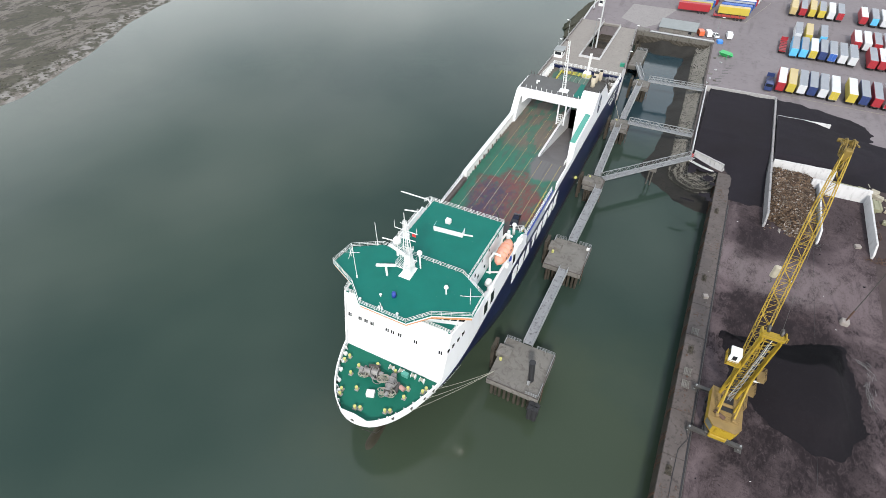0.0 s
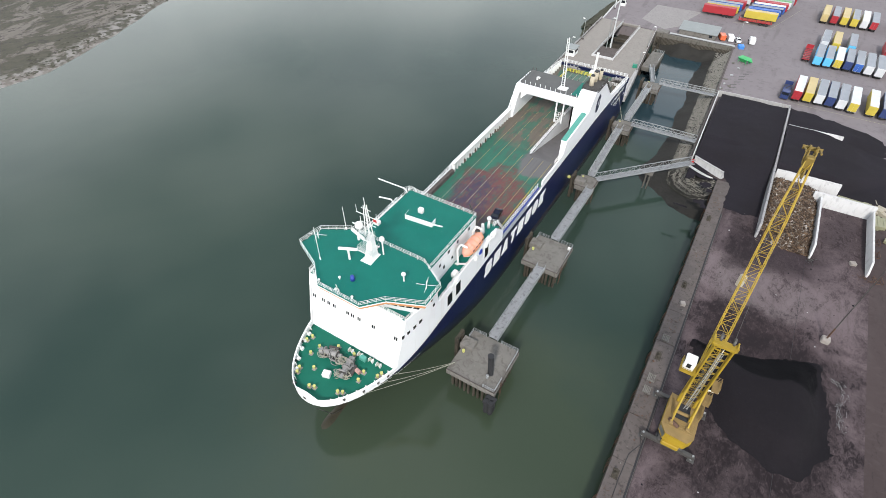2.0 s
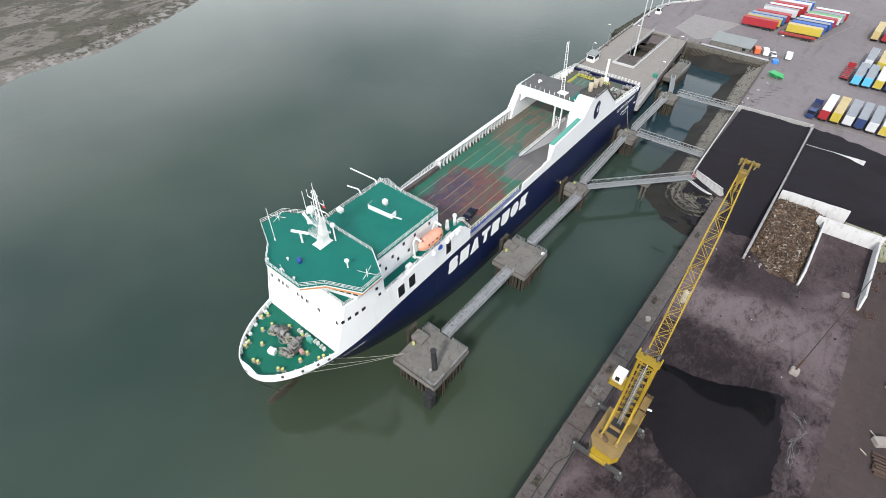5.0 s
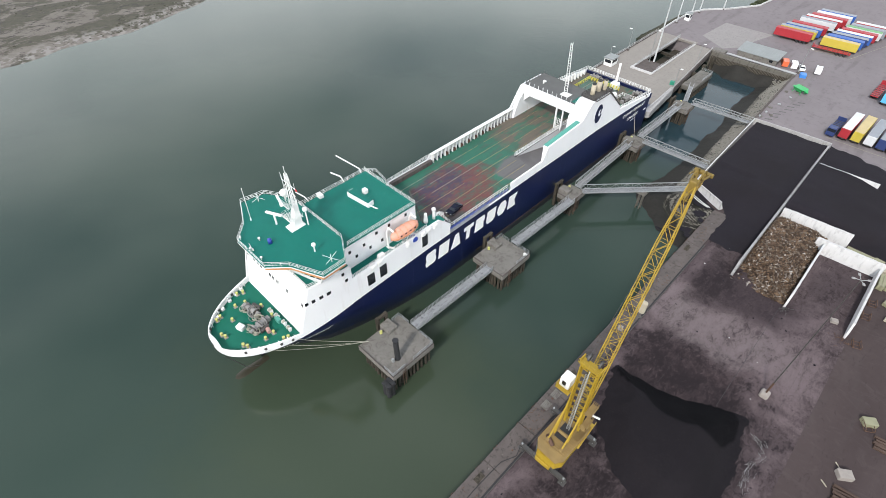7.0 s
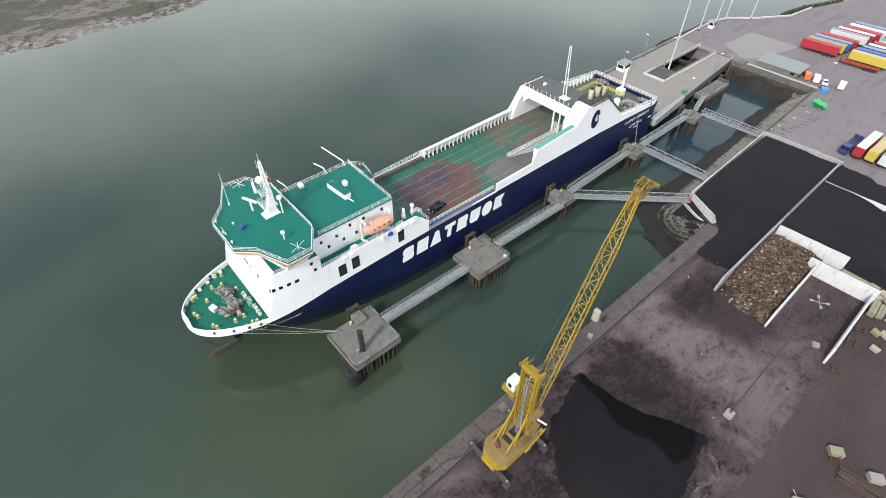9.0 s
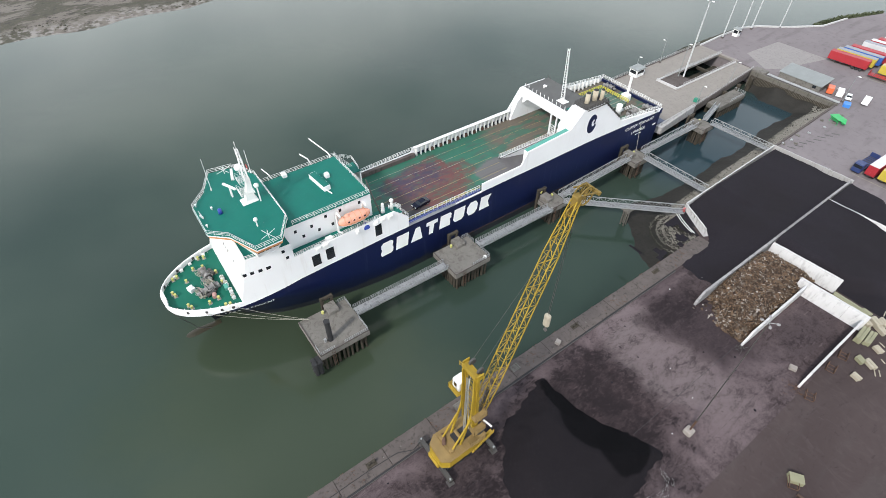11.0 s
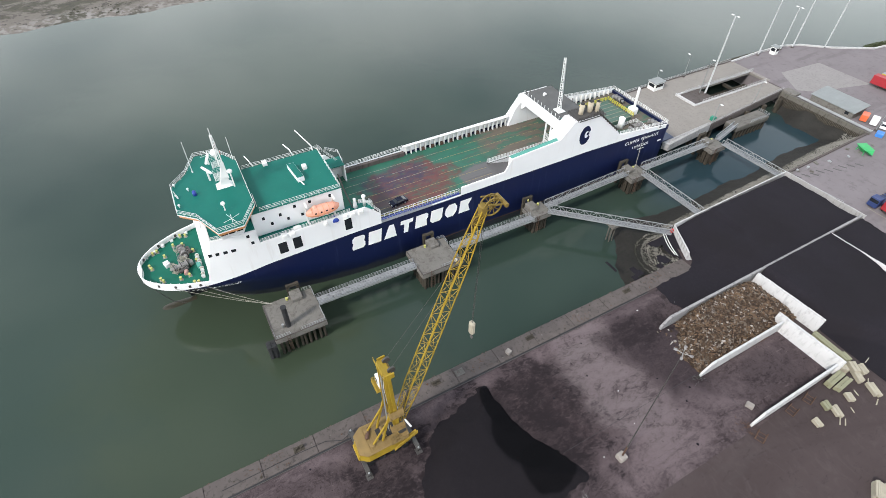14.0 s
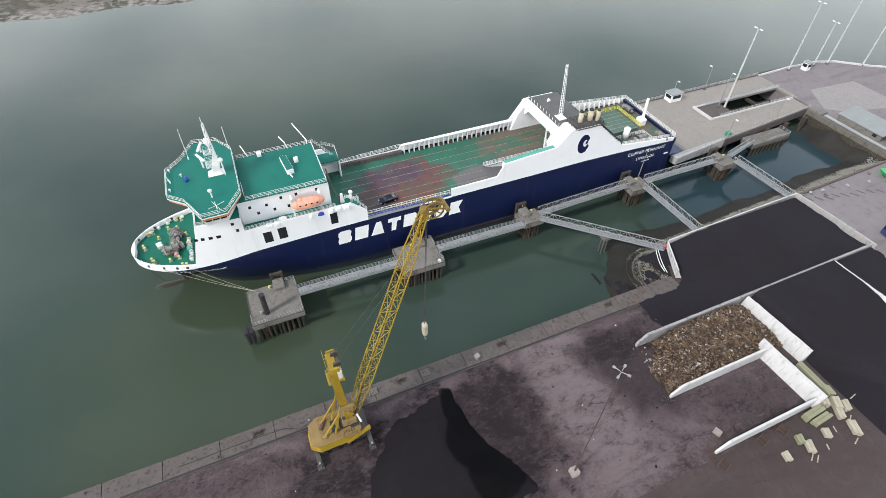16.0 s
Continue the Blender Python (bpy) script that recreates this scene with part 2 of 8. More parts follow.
def quay_material():
    n = N("coal_dusted_concrete", 0.95, 0.0, 0.12)
    drag = n.noise(0.22, 9, 0.68, (0.9, 0.5, 1), 1.3)
    fine = n.noise(1.3, 8, 0.75, (1, 0.5, 1), 0.8)
    c = n.mix(n.ramp(drag, 0.30, 0.70), (0.0278, 0.0203, 0.0217), (0.0868, 0.0662, 0.0682))
    c = n.mix(n.math("MULTIPLY", n.ramp(fine, 0.42, 0.60), 0.6), c, (0.1040, 0.0790, 0.0820))
    c = n.mix(n.math("MULTIPLY", n.ramp(n.noise(2.6, 6, 0.7, (0.6, 1, 1), 1.0), 0.50, 0.64), 0.55), c, (0.0217, 0.0159, 0.0174))
    # short scrapes left by grabs and shovels
    scrape = n.math("MULTIPLY", n.ramp(n.noise(1.1, 4, 0.6, (1.9, 0.22, 1), 1.6), 0.60, 0.68), n.ramp(n.noise(0.12, 3), 0.42, 0.58))
    c = n.mix(n.math("MULTIPLY", scrape, 0.5), c, (0.1515, 0.1179, 0.1198))
    scar = n.ramp(n.noise(1.6, 5, 0.65, (0.25, 1.5, 1), 1.2), 0.63, 0.69)
    c = n.mix(n.math("MULTIPLY", scar, 0.55), c, (0.0171, 0.0130, 0.0143))
    # bands of dragged dust that curve round the heap
    wave = n.math("MULTIPLY", n.math("SUBTRACT", n.noise(0.05, 7, 0.6, None, 0.6), 0.5), 22.0)
    yw = n.math("ADD", n.axis(1), wave)
    west = n.ramp(n.math("ADD", n.axis(0), n.math("MULTIPLY", wave, 0.4)), 82, 74)
    grain = n.ramp(n.math("ADD", n.math("MULTIPLY", drag, 0.5), n.math("MULTIPLY", fine, 0.5)), 0.32, 0.60)

    def band(c, y0, y1, y2, y3, f, col, side=None):
        k = n.math("MULTIPLY", n.ramp(yw, y0, y1), n.ramp(yw, y3, y2))
        k = n.math("MULTIPLY", n.math("MULTIPLY", k, grain), f)
        return n.mix(k if side is None else n.math("MULTIPLY", k, side), c, col)

    c = band(c, 66, 71, 76, 82, 0.9, (0.1380, 0.1130, 0.1140), n.ramp(n.axis(0), 86, 72))
    c = band(c, 46, 54, 63, 69, 0.9, (0.0278, 0.0186, 0.0198), west)
    c = band(c, 78, 83, 88, 97, 0.9, (0.0248, 0.0182, 0.0207), west)
    for x, y, rx, ry, f in ((78, 72, 5, 20, 0.6), (66, 75, 7, 6, 0.4), (53.6, 60, 1.6, 45, 0.55), (66, 8, 12, 8, 0.3), (81.5, 46, 1.3, 12, 0.5)):
        pale = n.math("MULTIPLY", n.blob(x, y, rx, ry, 0.55, 0.16, 1.0), grain)
        c = n.mix(n.math("MULTIPLY", pale, f), c, (0.1391, 0.1069, 0.1116))
    for x, y, rx, ry, f in ((54, 104, 7, 12, 0.9), (57, 57, 5, 6, 0.6), (58.5, 85, 4.5, 7, 0.75), (65, 59.5, 14, 6.5, 0.75), (76, 58, 5, 4, 0.5), (83.2, 102, 1.6, 10, 0.5), (68, 42, 15.5, 19, 1.0), (68, 28, 14, 9, 0.5), (79, 104, 5, 8, 0.35), (60, 10, 8, 14, 0.2)):
        dark = n.math("MULTIPLY", n.blob(x, y, rx, ry, 0.75, 0.22, 1.3), n.math("MAXIMUM", grain, 0.45))
        dark = n.ramp(n.math("ADD", dark, n.math("MULTIPLY", n.math("SUBTRACT", fine, 0.5), 1.1)), 0.05, 0.98)
        c = n.mix(n.math("MULTIPLY", dark, f), c, (0.0174, 0.0132, 0.0146))
    spots = n.ramp(n.noise(0.9, 4, 0.6), 0.66, 0.71)
    c = n.mix(n.math("MULTIPLY", spots, 0.7), c, (0.0145, 0.0108, 0.0129))
    return n.done(c, fine, 0.35, 0.06)


def yard_material():
    n = N("yard_tarmac", 0.95, 0.0, 0.12)
    c = n.mix(n.noise(0.08, 6, 0.6), (0.150, 0.132, 0.136), (0.222, 0.198, 0.204))
    c = n.mix(n.math("MULTIPLY", n.ramp(n.noise(0.6, 6, 0.65), 0.5, 0.72), 0.4), c, (0.10, 0.09, 0.09))
    near = n.ramp(n.axis(1), 150, 118)
    brown = n.mix(n.noise(0.05, 6, 0.6, (1, 0.5, 1), 2.2), (0.038, 0.028, 0.0275), (0.076, 0.0585, 0.0575))
    brown = n.mix(n.math("MULTIPLY", n.ramp(n.noise(0.35, 6, 0.7, (0.5, 1, 1), 2.5), 0.48, 0.70), 0.28), brown, (0.090, 0.072, 0.071))
    brown = n.mix(n.math("MULTIPLY", n.ramp(n.noise(0.9, 6, 0.7, (1, 0.4, 1), 1.5), 0.55, 0.70), 0.5), brown, (0.026, 0.021, 0.022))
    c = n.mix(near, c, brown)
    c = n.mix(n.math("MULTIPLY", n.ramp(n.noise(0.3, 4, 0.5, (1, 0.15, 1)), 0.55, 0.7), 0.25), c, (0.07, 0.062, 0.06))
    return n.done(c, n.noise(4.0, 4), 0.25, 0.02)


def coal_material(dug=False):
    n = N("shaded_dug_coal" if dug else "coal", 0.95, 0.0, 0.08)
    g = n.noise(2.6, 8, 0.75)
    c = n.mix(g, (0.006, 0.0052, 0.0062), (0.019, 0.0165, 0.0190)) if dug else n.mix(g, (0.0075, 0.0068, 0.0085), (0.029, 0.0258, 0.0315))
    c = n.mix(n.ramp(n.noise(0.08, 4), 0.4, 0.65), c, (0.011, 0.0096, 0.0112) if dug else (0.0165, 0.0146, 0.0172))
    c = n.mix(n.math("MULTIPLY", n.ramp(n.noise(7.0, 3), 0.66, 0.72), 0.6), c, (0.06, 0.055, 0.058))
    # darker dug face: the shade on its north side is put into the colour
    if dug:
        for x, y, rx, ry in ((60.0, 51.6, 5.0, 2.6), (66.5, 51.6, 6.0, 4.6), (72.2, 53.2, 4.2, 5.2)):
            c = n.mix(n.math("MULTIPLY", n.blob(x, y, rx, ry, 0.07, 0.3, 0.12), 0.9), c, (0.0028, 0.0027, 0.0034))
    return n.done(c, g, 0.6, 0.12)


def concrete_material(name, a, b, stain, amount=0.5, rough=0.85):
    n = N(name, rough, 0.0, 0.3)
    c = n.mix(n.noise(0.35, 6, 0.6), a, b)
    c = n.mix(n.math("MULTIPLY", n.ramp(n.noise(1.3, 6, 0.65, (1, 1, 0.25)), 0.5, 0.68), amount), c, stain)
    return n.done(c, n.noise(5.0, 5), 0.3, 0.02)


def hull_paint(name, col, streak, amount, rough=0.4):
    n = N(name, rough, 0.0, 0.35)
    c = n.mix(n.noise(0.15, 4), tuple(x * 0.88 for x in col), col)
    runs = n.ramp(n.noise(0.9, 5, 0.6, (1, 1, 0.10)), 0.56, 0.72)
    c = n.mix(n.math("MULTIPLY", runs, amount), c, streak)
    low = n.math("MULTIPLY", n.ramp(n.math("ADD", n.axis(2), n.math("MULTIPLY", n.noise(0.5, 5), 2.6)), 3.9, 2.4), 0.75)
    c = n.mix(low, c, (0.028, 0.03, 0.026))
    return n.done(c, n.noise(0.6, 3, 0.5, (1, 1, 0.3)), 0.08, 0.05)


def deck_material():
    n = N("trailer_deck_paint", 0.7, 0.0, 0.35)
    green = n.mix(n.noise(0.4, 6, 0.65), (0.014, 0.085, 0.055), (0.032, 0.14, 0.095))
    worn = n.mix(n.noise(0.7, 6, 0.7, (1.5, 0.3, 1)), (0.075, 0.062, 0.048), (0.15, 0.125, 0.098))
    mud = n.mix(n.noise(0.8, 6), (0.045, 0.05, 0.045), (0.10, 0.095, 0.08))
    red = n.mix(n.noise(0.5, 6, 0.65), (0.088, 0.020, 0.024), (0.175, 0.048, 0.048))
    blue = n.mix(n.noise(0.6, 6, 0.65), (0.02, 0.024, 0.055), (0.06, 0.042, 0.07))
    patch = n.ramp(n.noise(0.22, 6, 0.6, (1.4, 0.45, 1)), 0.48, 0.56)
    c = n.mix(n.math("MULTIPLY", n.ramp(n.noise(0.5, 6, 0.65, (1.6, 0.35, 1)), 0.5, 0.66), 0.5), green, mud)
    aft = n.ramp(n.math("ADD", n.axis(1), n.math("MULTIPLY", n.noise(0.16, 5), 16)), 92, 98)
    c = n.mix(n.math("MULTIPLY", aft, n.math("SUBTRACT", 1.0, n.math("MULTIPLY", patch, 0.75))), c, worn)
    c = n.mix(n.math("MULTIPLY", n.math("MULTIPLY", n.blob(1.5, 63.5, 8.8, 11.5, 0.30, 0.2, 0.3), n.ramp(n.noise(0.8, 7, 0.7, (1.5, 0.5, 1)), 0.26, 0.56)), 0.88), c, red)
    c = n.mix(n.math("MULTIPLY", n.math("MULTIPLY", n.blob(-2.0, 61.0, 4.6, 9.5, 0.5, 0.25, 0.8), n.ramp(n.noise(0.6, 8, 0.72, (1.3, 0.5, 1), 0.8), 0.34, 0.58)), 0.9), c, blue)
    c = n.mix(n.math("MULTIPLY", n.blob(7.0, 52.5, 5.0, 5.0, 0.4, 0.3, 0.6), 0.85), c, (0.065, 0.05, 0.055))
    c = n.mix(n.math("MULTIPLY", n.blob(7.0, 82, 5.5, 7.0, 0.2, 0.3, 0.3), 0.9), c, (0.125, 0.11, 0.115))
    tyre = n.math("MULTIPLY", n.ramp(n.noise(1.2, 5, 0.6, (1.6, 0.06, 1)), 0.5, 0.7), 0.35)
    c = n.mix(tyre, c, (0.05, 0.045, 0.045))
    return n.done(c, n.noise(3.0, 4), 0.2, 0.02)


def green_paint(name, a, b):
    n = N(name, 0.6, 0.0, 0.22)
    c = n.mix(n.noise(0.25, 5, 0.6), a, b)
    c = n.mix(n.math("MULTIPLY", n.ramp(n.noise(0.9, 5, 0.65, None, 0.6), 0.62, 0.74), 0.3), c, (0.04, 0.12, 0.10))
    c = n.mix(n.math("MULTIPLY", n.ramp(n.noise(2.4, 3), 0.70, 0.76), 0.35), c, (0.18, 0.22, 0.2))
    return n.done(c, n.noise(4.0, 3), 0.1, 0.01)


def mud_material():
    n = N("wet_mud", 0.7, 0.0, 0.2)
    c = n.mix(n.noise(0.25, 6, 0.65), (0.012, 0.0115, 0.010), (0.034, 0.031, 0.027))
    c = n.mix(n.ramp(n.noise(1.5, 6), 0.5, 0.7), c, (0.017, 0.0175, 0.0145))
    return n.done(c, n.noise(1.6, 6), 0.6, 0.15)


def rock_material(name, a, b, weed):
    n = N(name, 0.9, 0.0, 0.2)
    c = n.mix(n.random(), a, b)
    c = n.mix(n.noise(1.4, 6, 0.65), c, tuple(x * 0.5 for x in a))
    low = n.ramp(n.math("ADD", n.axis(2), n.math("MULTIPLY", n.noise(0.4, 5), 2.0)), 3.2, 1.8)
    c = n.mix(low, c, weed)
    return n.done(c, n.noise(3.5, 6), 0.7, 0.08)


def shore_material():
    n = N("mudflat_with_weed", 0.8, 0.0, 0.3)
    c = n.mix(n.noise(0.05, 6, 0.6), (0.105, 0.090, 0.075), (0.165, 0.145, 0.128))
    weed = n.ramp(n.noise(0.06, 9, 0.72, (1, 0.7, 1), 0.6), 0.45, 0.52)
    c = n.mix(weed, c, n.mix(n.noise(0.5, 6), (0.032, 0.031, 0.021), (0.082, 0.074, 0.053)))
    specks = n.ramp(n.noise(0.35, 6, 0.75, (1, 0.6, 1)), 0.55, 0.61)
    c = n.mix(specks, c, (0.040, 0.035, 0.029))
    pale = n.math("MULTIPLY", n.ramp(n.axis(2), 0.75, 0.25), n.ramp(n.noise(0.3, 6), 0.45, 0.6))
    c = n.mix(pale, c, (0.22, 0.205, 0.19))
    return n.done(c, n.noise(0.5, 6), 0.5, 0.3)


def rubble_material():
    n = N("scrap_pieces", 0.8, 0.1, 0.3)
    r = n.random()
    isl = n.t.nodes.new("ShaderNodeNewGeometry").outputs["Random Per Island"]
    c = n.mix(n.ramp(isl, 0.15, 0.75), (0.020, 0.012, 0.008), (0.19, 0.122, 0.074))
    c = n.mix(n.ramp(isl, 0.80, 0.86), c, (0.21, 0.185, 0.155))
    c = n.mix(n.ramp(isl, 0.935, 0.95), c, (0.48, 0.45, 0.42))
    c = n.mix(n.math("MULTIPLY", n.ramp(n.noise(0.5, 5, 0.6), 0.40, 0.62), 0.55), c, (0.045, 0.027, 0.017))
    c = n.mix(n.math("MULTIPLY", n.noise(2.5, 5), 0.5), c, (0.05, 0.034, 0.024))
    return n.done(c, n.noise(5, 4), 0.4, 0.04)


def dolphin_material():
    n = N("weathered_concrete", 0.9, 0.0, 0.25)
    c = n.mix(n.noise(0.22, 6, 0.6), (0.105, 0.098, 0.088), (0.205, 0.193, 0.176))
    c = n.mix(n.math("MULTIPLY", n.ramp(n.noise(0.45, 7, 0.7, None, 1.5), 0.46, 0.66), 0.6), c, (0.072, 0.062, 0.052))
    c = n.mix(n.math("MULTIPLY", n.ramp(n.noise(1.9, 5, 0.65), 0.60, 0.72), 0.35), c, (0.235, 0.215, 0.19))
    c = n.mix(n.math("MULTIPLY", n.ramp(n.axis(2), 5.0, 3.2), 0.5), c, (0.045, 0.042, 0.03))
    return n.done(c, n.noise(4.0, 5), 0.3, 0.02)


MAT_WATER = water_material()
MAT_QUAY = quay_material()
MAT_YARD = yard_material()
MAT_COAL = coal_material()
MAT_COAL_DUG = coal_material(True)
MAT_COPE = concrete_material("coping_concrete", (0.058, 0.048, 0.045), (0.122, 0.103, 0.095), (0.035, 0.029, 0.026), 0.7)
MAT_DOLPHIN = dolphin_material()
MAT_PILE = concrete_material("weedy_pile", (0.032, 0.028, 0.021), (0.07, 0.058, 0.044), (0.014, 0.015, 0.010), 0.7)
MAT_PANEL = concrete_material("pale_concrete_panel", (0.40, 0.395, 0.39), (0.56, 0.55, 0.545), (0.23, 0.22, 0.22), 0.45)
MAT_PANEL_DARK = concrete_material("dusty_concrete_panel", (0.20, 0.195, 0.195), (0.32, 0.31, 0.31), (0.08, 0.077, 0.08), 0.6)
MAT_LINK = concrete_material("bridge_deck_tarmac", (0.195, 0.176, 0.158), (0.265, 0.242, 0.218), (0.14, 0.126, 0.112), 0.45)
MAT_NAVY = hull_paint("navy_hull_paint", (0.0042, 0.0090, 0.045), (0.035, 0.040, 0.085), 0.35)
MAT_WHITE = hull_paint("white_ship_paint", (0.80, 0.80, 0.80), (0.55, 0.50, 0.45), 0.22)
MAT_DECK = deck_material()
MAT_GREEN = green_paint("green_deck_paint", (0.002, 0.100, 0.078), (0.004, 0.140, 0.110))
MAT_FOCSLE = green_paint("foredeck_green_paint", (0.004, 0.092, 0.060), (0.008, 0.135, 0.090))
MAT_PALEGREEN = green_paint("pale_green_paint", (0.06, 0.25, 0.20), (0.11, 0.33, 0.27))
MAT_MUD = mud_material()
MAT_ROCK = rock_material("bank_rock", (0.19, 0.18, 0.158), (0.33, 0.315, 0.28), (0.03, 0.031, 0.024))
MAT_ROCK_DARK = rock_material("weedy_rock", (0.055, 0.056, 0.042), (0.12, 0.115, 0.09), (0.025, 0.028, 0.018))
MAT_SHORE = shore_material()
MAT_SCRAP = rubble_material()
MAT_RAIL = plain("white_rail_paint", (0.74, 0.74, 0.72), 0.5, 0, 0.2)
MAT_GALV = plain("galvanised_steel", (0.36, 0.37, 0.37), 0.55, 0.5, 0.25)
MAT_YELLOW = plain("crane_yellow", (0.37, 0.245, 0.018), 0.55, 0, 0.45, 0.5, 2.0)
MAT_YDARK = plain("dusty_yellow_roof", (0.235, 0.155, 0.055), 0.75, 0, 0.35, 0.6, 3.0)
MAT_YPOST = plain("bollard_yellow", (0.50, 0.49, 0.16), 0.6, 0, 0.3)
MAT_BLACK = plain("black_rubber", (0.02, 0.02, 0.022), 0.7, 0, 0.3)
MAT_STEEL = plain("dark_steel", (0.09, 0.085, 0.08), 0.6, 0.4, 0.4)
MAT_RUST = plain("rusty_steel", (0.11, 0.062, 0.042), 0.85, 0.2, 0.5)
MAT_GLASS = plain("dark_window_glass", (0.015, 0.018, 0.022), 0.08, 0, 0.1)
MAT_ORANGE = plain("orange_paint", (0.60, 0.27, 0.11), 0.5, 0, 0.2)
MAT_BOAT = plain("faded_lifeboat_orange", (0.74, 0.35, 0.25), 0.5, 0, 0.25, 0.9)
MAT_ROOF = plain("dark_grey_deck", (0.095, 0.095, 0.092), 0.8, 0, 0.35, 0.4)
MAT_BLUE = plain("blue_paint", (0.02, 0.05, 0.30), 0.5, 0, 0.3)
MAT_LETTER = plain("white_lettering", (0.82, 0.82, 0.80), 0.5, 0, 0.15)
MAT_CREAM = plain("stained_funnel_cream", (0.46, 0.40, 0.30), 0.7, 0, 0.5, 0.8)
MAT_ROPE = plain("mooring_rope", (0.34, 0.33, 0.27), 0.9, 0, 0.3)
MAT_CAR = plain("black_car_paint", (0.009, 0.011, 0.026), 0.15, 0.3, 0.1)
MAT_TIMBER = plain("sawn_timber", (0.36, 0.325, 0.25), 0.85, 0, 0.3, 0.8, 3)
MAT_WRAP = plain("grey_green_wrap", (0.245, 0.24, 0.15), 0.6, 0, 0.3)
MAT_SHED = plain("pale_sheet_roof", (0.25, 0.265, 0.26), 0.55, 0.1, 0.25)
MAT_GRATE = concrete_material("walkway_grating", (0.15, 0.155, 0.165), (0.30, 0.305, 0.31), (0.07, 0.07, 0.075), 0.8, 0.6)
MAT_LINE = plain("yellow_lane_paint", (0.27, 0.22, 0.10), 0.7, 0, 0.4, 1.2)
MAT_PALELINE = plain("pale_lane_paint", (0.27, 0.25, 0.19), 0.7, 0, 0.4, 1.2)
MAT_YRAIL = plain("yellow_rail_paint", (0.55, 0.50, 0.06), 0.5, 0, 0.25)
MAT_OILY = plain("oily_winch_steel", (0.30, 0.29, 0.28), 0.6, 0.2, 0.5, 0.8)
MAT_POLE = plain("pale_galvanised_pole", (0.50, 0.51, 0.51), 0.5, 0.1, 0.15)
MAT_BARRIER = concrete_material("barrier_concrete", (0.30, 0.29, 0.285), (0.43, 0.42, 0.41), (0.15, 0.145, 0.14), 0.5)
MAT_WALLTOP = concrete_material("stained_basin_wall", (0.085, 0.078, 0.066), (0.15, 0.138, 0.12), (0.035, 0.034, 0.025), 0.7)
MAT_CRATE = plain("brown_weathered_timber", (0.17, 0.095, 0.06), 0.85, 0, 0.4, 0.8, 3)
MAT_HEAD = plain("grimy_crane_yellow", (0.22, 0.145, 0.025), 0.7, 0, 0.6, 0.8, 2.0)
MAT_BLOCK = plain("dusty_pale_block", (0.28, 0.25, 0.225), 0.85, 0, 0.35, 0.9)
MAT_LIME = plain("lime_green_paint", (0.03, 0.36, 0.10), 0.5, 0, 0.2)

# ---- ground, water, banks ----
GZ, LINK_Z = 5.6, 5.75


def lerp_line(pts, s):
    """Value at s on a broken line of (s, value)."""
    if s <= pts[0][0]:
        return pts[0][1]
    for (a, u), (b, v) in zip(pts, pts[1:]):
        if s <= b:
            return u + (v - u) * (s - a) / (b - a)
    return pts[-1][1]


def sstep(a, b, v):
    t = max(0, min(1, (v - a) / (b - a)))
    return t * t * (3 - 2 * t)


def fbm(x, y, s, k=4):
    return noise.fractal(Vector((x * s, y * s, 3.7)), 1.0, 2.0, k)


m = M()
m.add([(-3000, -3000, 0), (3000, -3000, 0), (3000, 3500, 0), (-3000, 3500, 0)], [(0, 1, 2, 3)])
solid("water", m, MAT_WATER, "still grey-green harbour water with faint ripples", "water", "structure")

LAND = [(48.4, -400), (48.4, 110.6), (40.6, 114.2), (38.9, 158.5), (37.2, 188), (37.0, 202.6), (7.0, 202.6), (6.2, 205.5), (-17.2, 206.5),
        (-17.8, 222), (-17.2, 236), (-14.5, 243), (-6.8, 252), (1.5, 266), (3.5, 283), (12, 310), (40, 380), (60, 900), (900, 900), (900, -400)]
m = M().prism(LAND, -4, GZ)
solid("ground", m, MAT_YARD, "grey-brown tarmac port yard with tyre marks", "yard", "structure")

# far shore
rows = []
for i in range(46):
    s = i / 45
    row = []
    for j in range(150):
        y = -420 + j * 9.0
        edge = lerp_line([(-500, -196), (60, -190), (100, -205), (150, -222), (300, -262), (900, -420)], y) + 5 * fbm(0, y, 0.03) + 2 * fbm(5, y, 0.15)
        x = edge + 6 - (s ** 2.2) * 900
        z = -0.35 + 1.1 * min(1, (edge + 6 - x) / 22) + 0.35 * max(0, fbm(x, y, 0.03)) * min(1, (edge + 6 - x) / 30)
        row.append((x, y, z))
    rows.append(row)
solid("shore", M().grid(rows), MAT_SHORE, "pale tidal mudflat with patches of brown weed", "mudflat", "structure", smooth=True)
rng = random.Random(5)
m = M()
for _ in range(2600):
    y = rng.uniform(-150, 260)
    e = lerp_line([(-500, -196), (60, -190), (100, -205), (150, -222), (300, -262), (900, -420)], y) + 5 * fbm(0, y, 0.03) + 2 * fbm(5, y, 0.15)
    x = e - abs(rng.gauss(0, 30)) - 3
    if fbm(x, y, 0.02) < -0.05:
        continue
    r = rng.uniform(0.2, 0.75)
    z = -0.4 + 1.1 * min(1, (e + 6 - x) / 22) + 0.35 * max(0, fbm(x, y, 0.03)) * min(1, (e + 6 - x) / 30)
    m.dome((x, y, z), r * rng.uniform(0.8, 1.6), r, r * 0.5, 5, 2, 0.0)
solid("weed_clumps", m, plain("brown_weed", (0.055, 0.052, 0.034), 0.9, 0, 0.5), "small clumps of brown weed on the mudflat", "weed", "stuff")


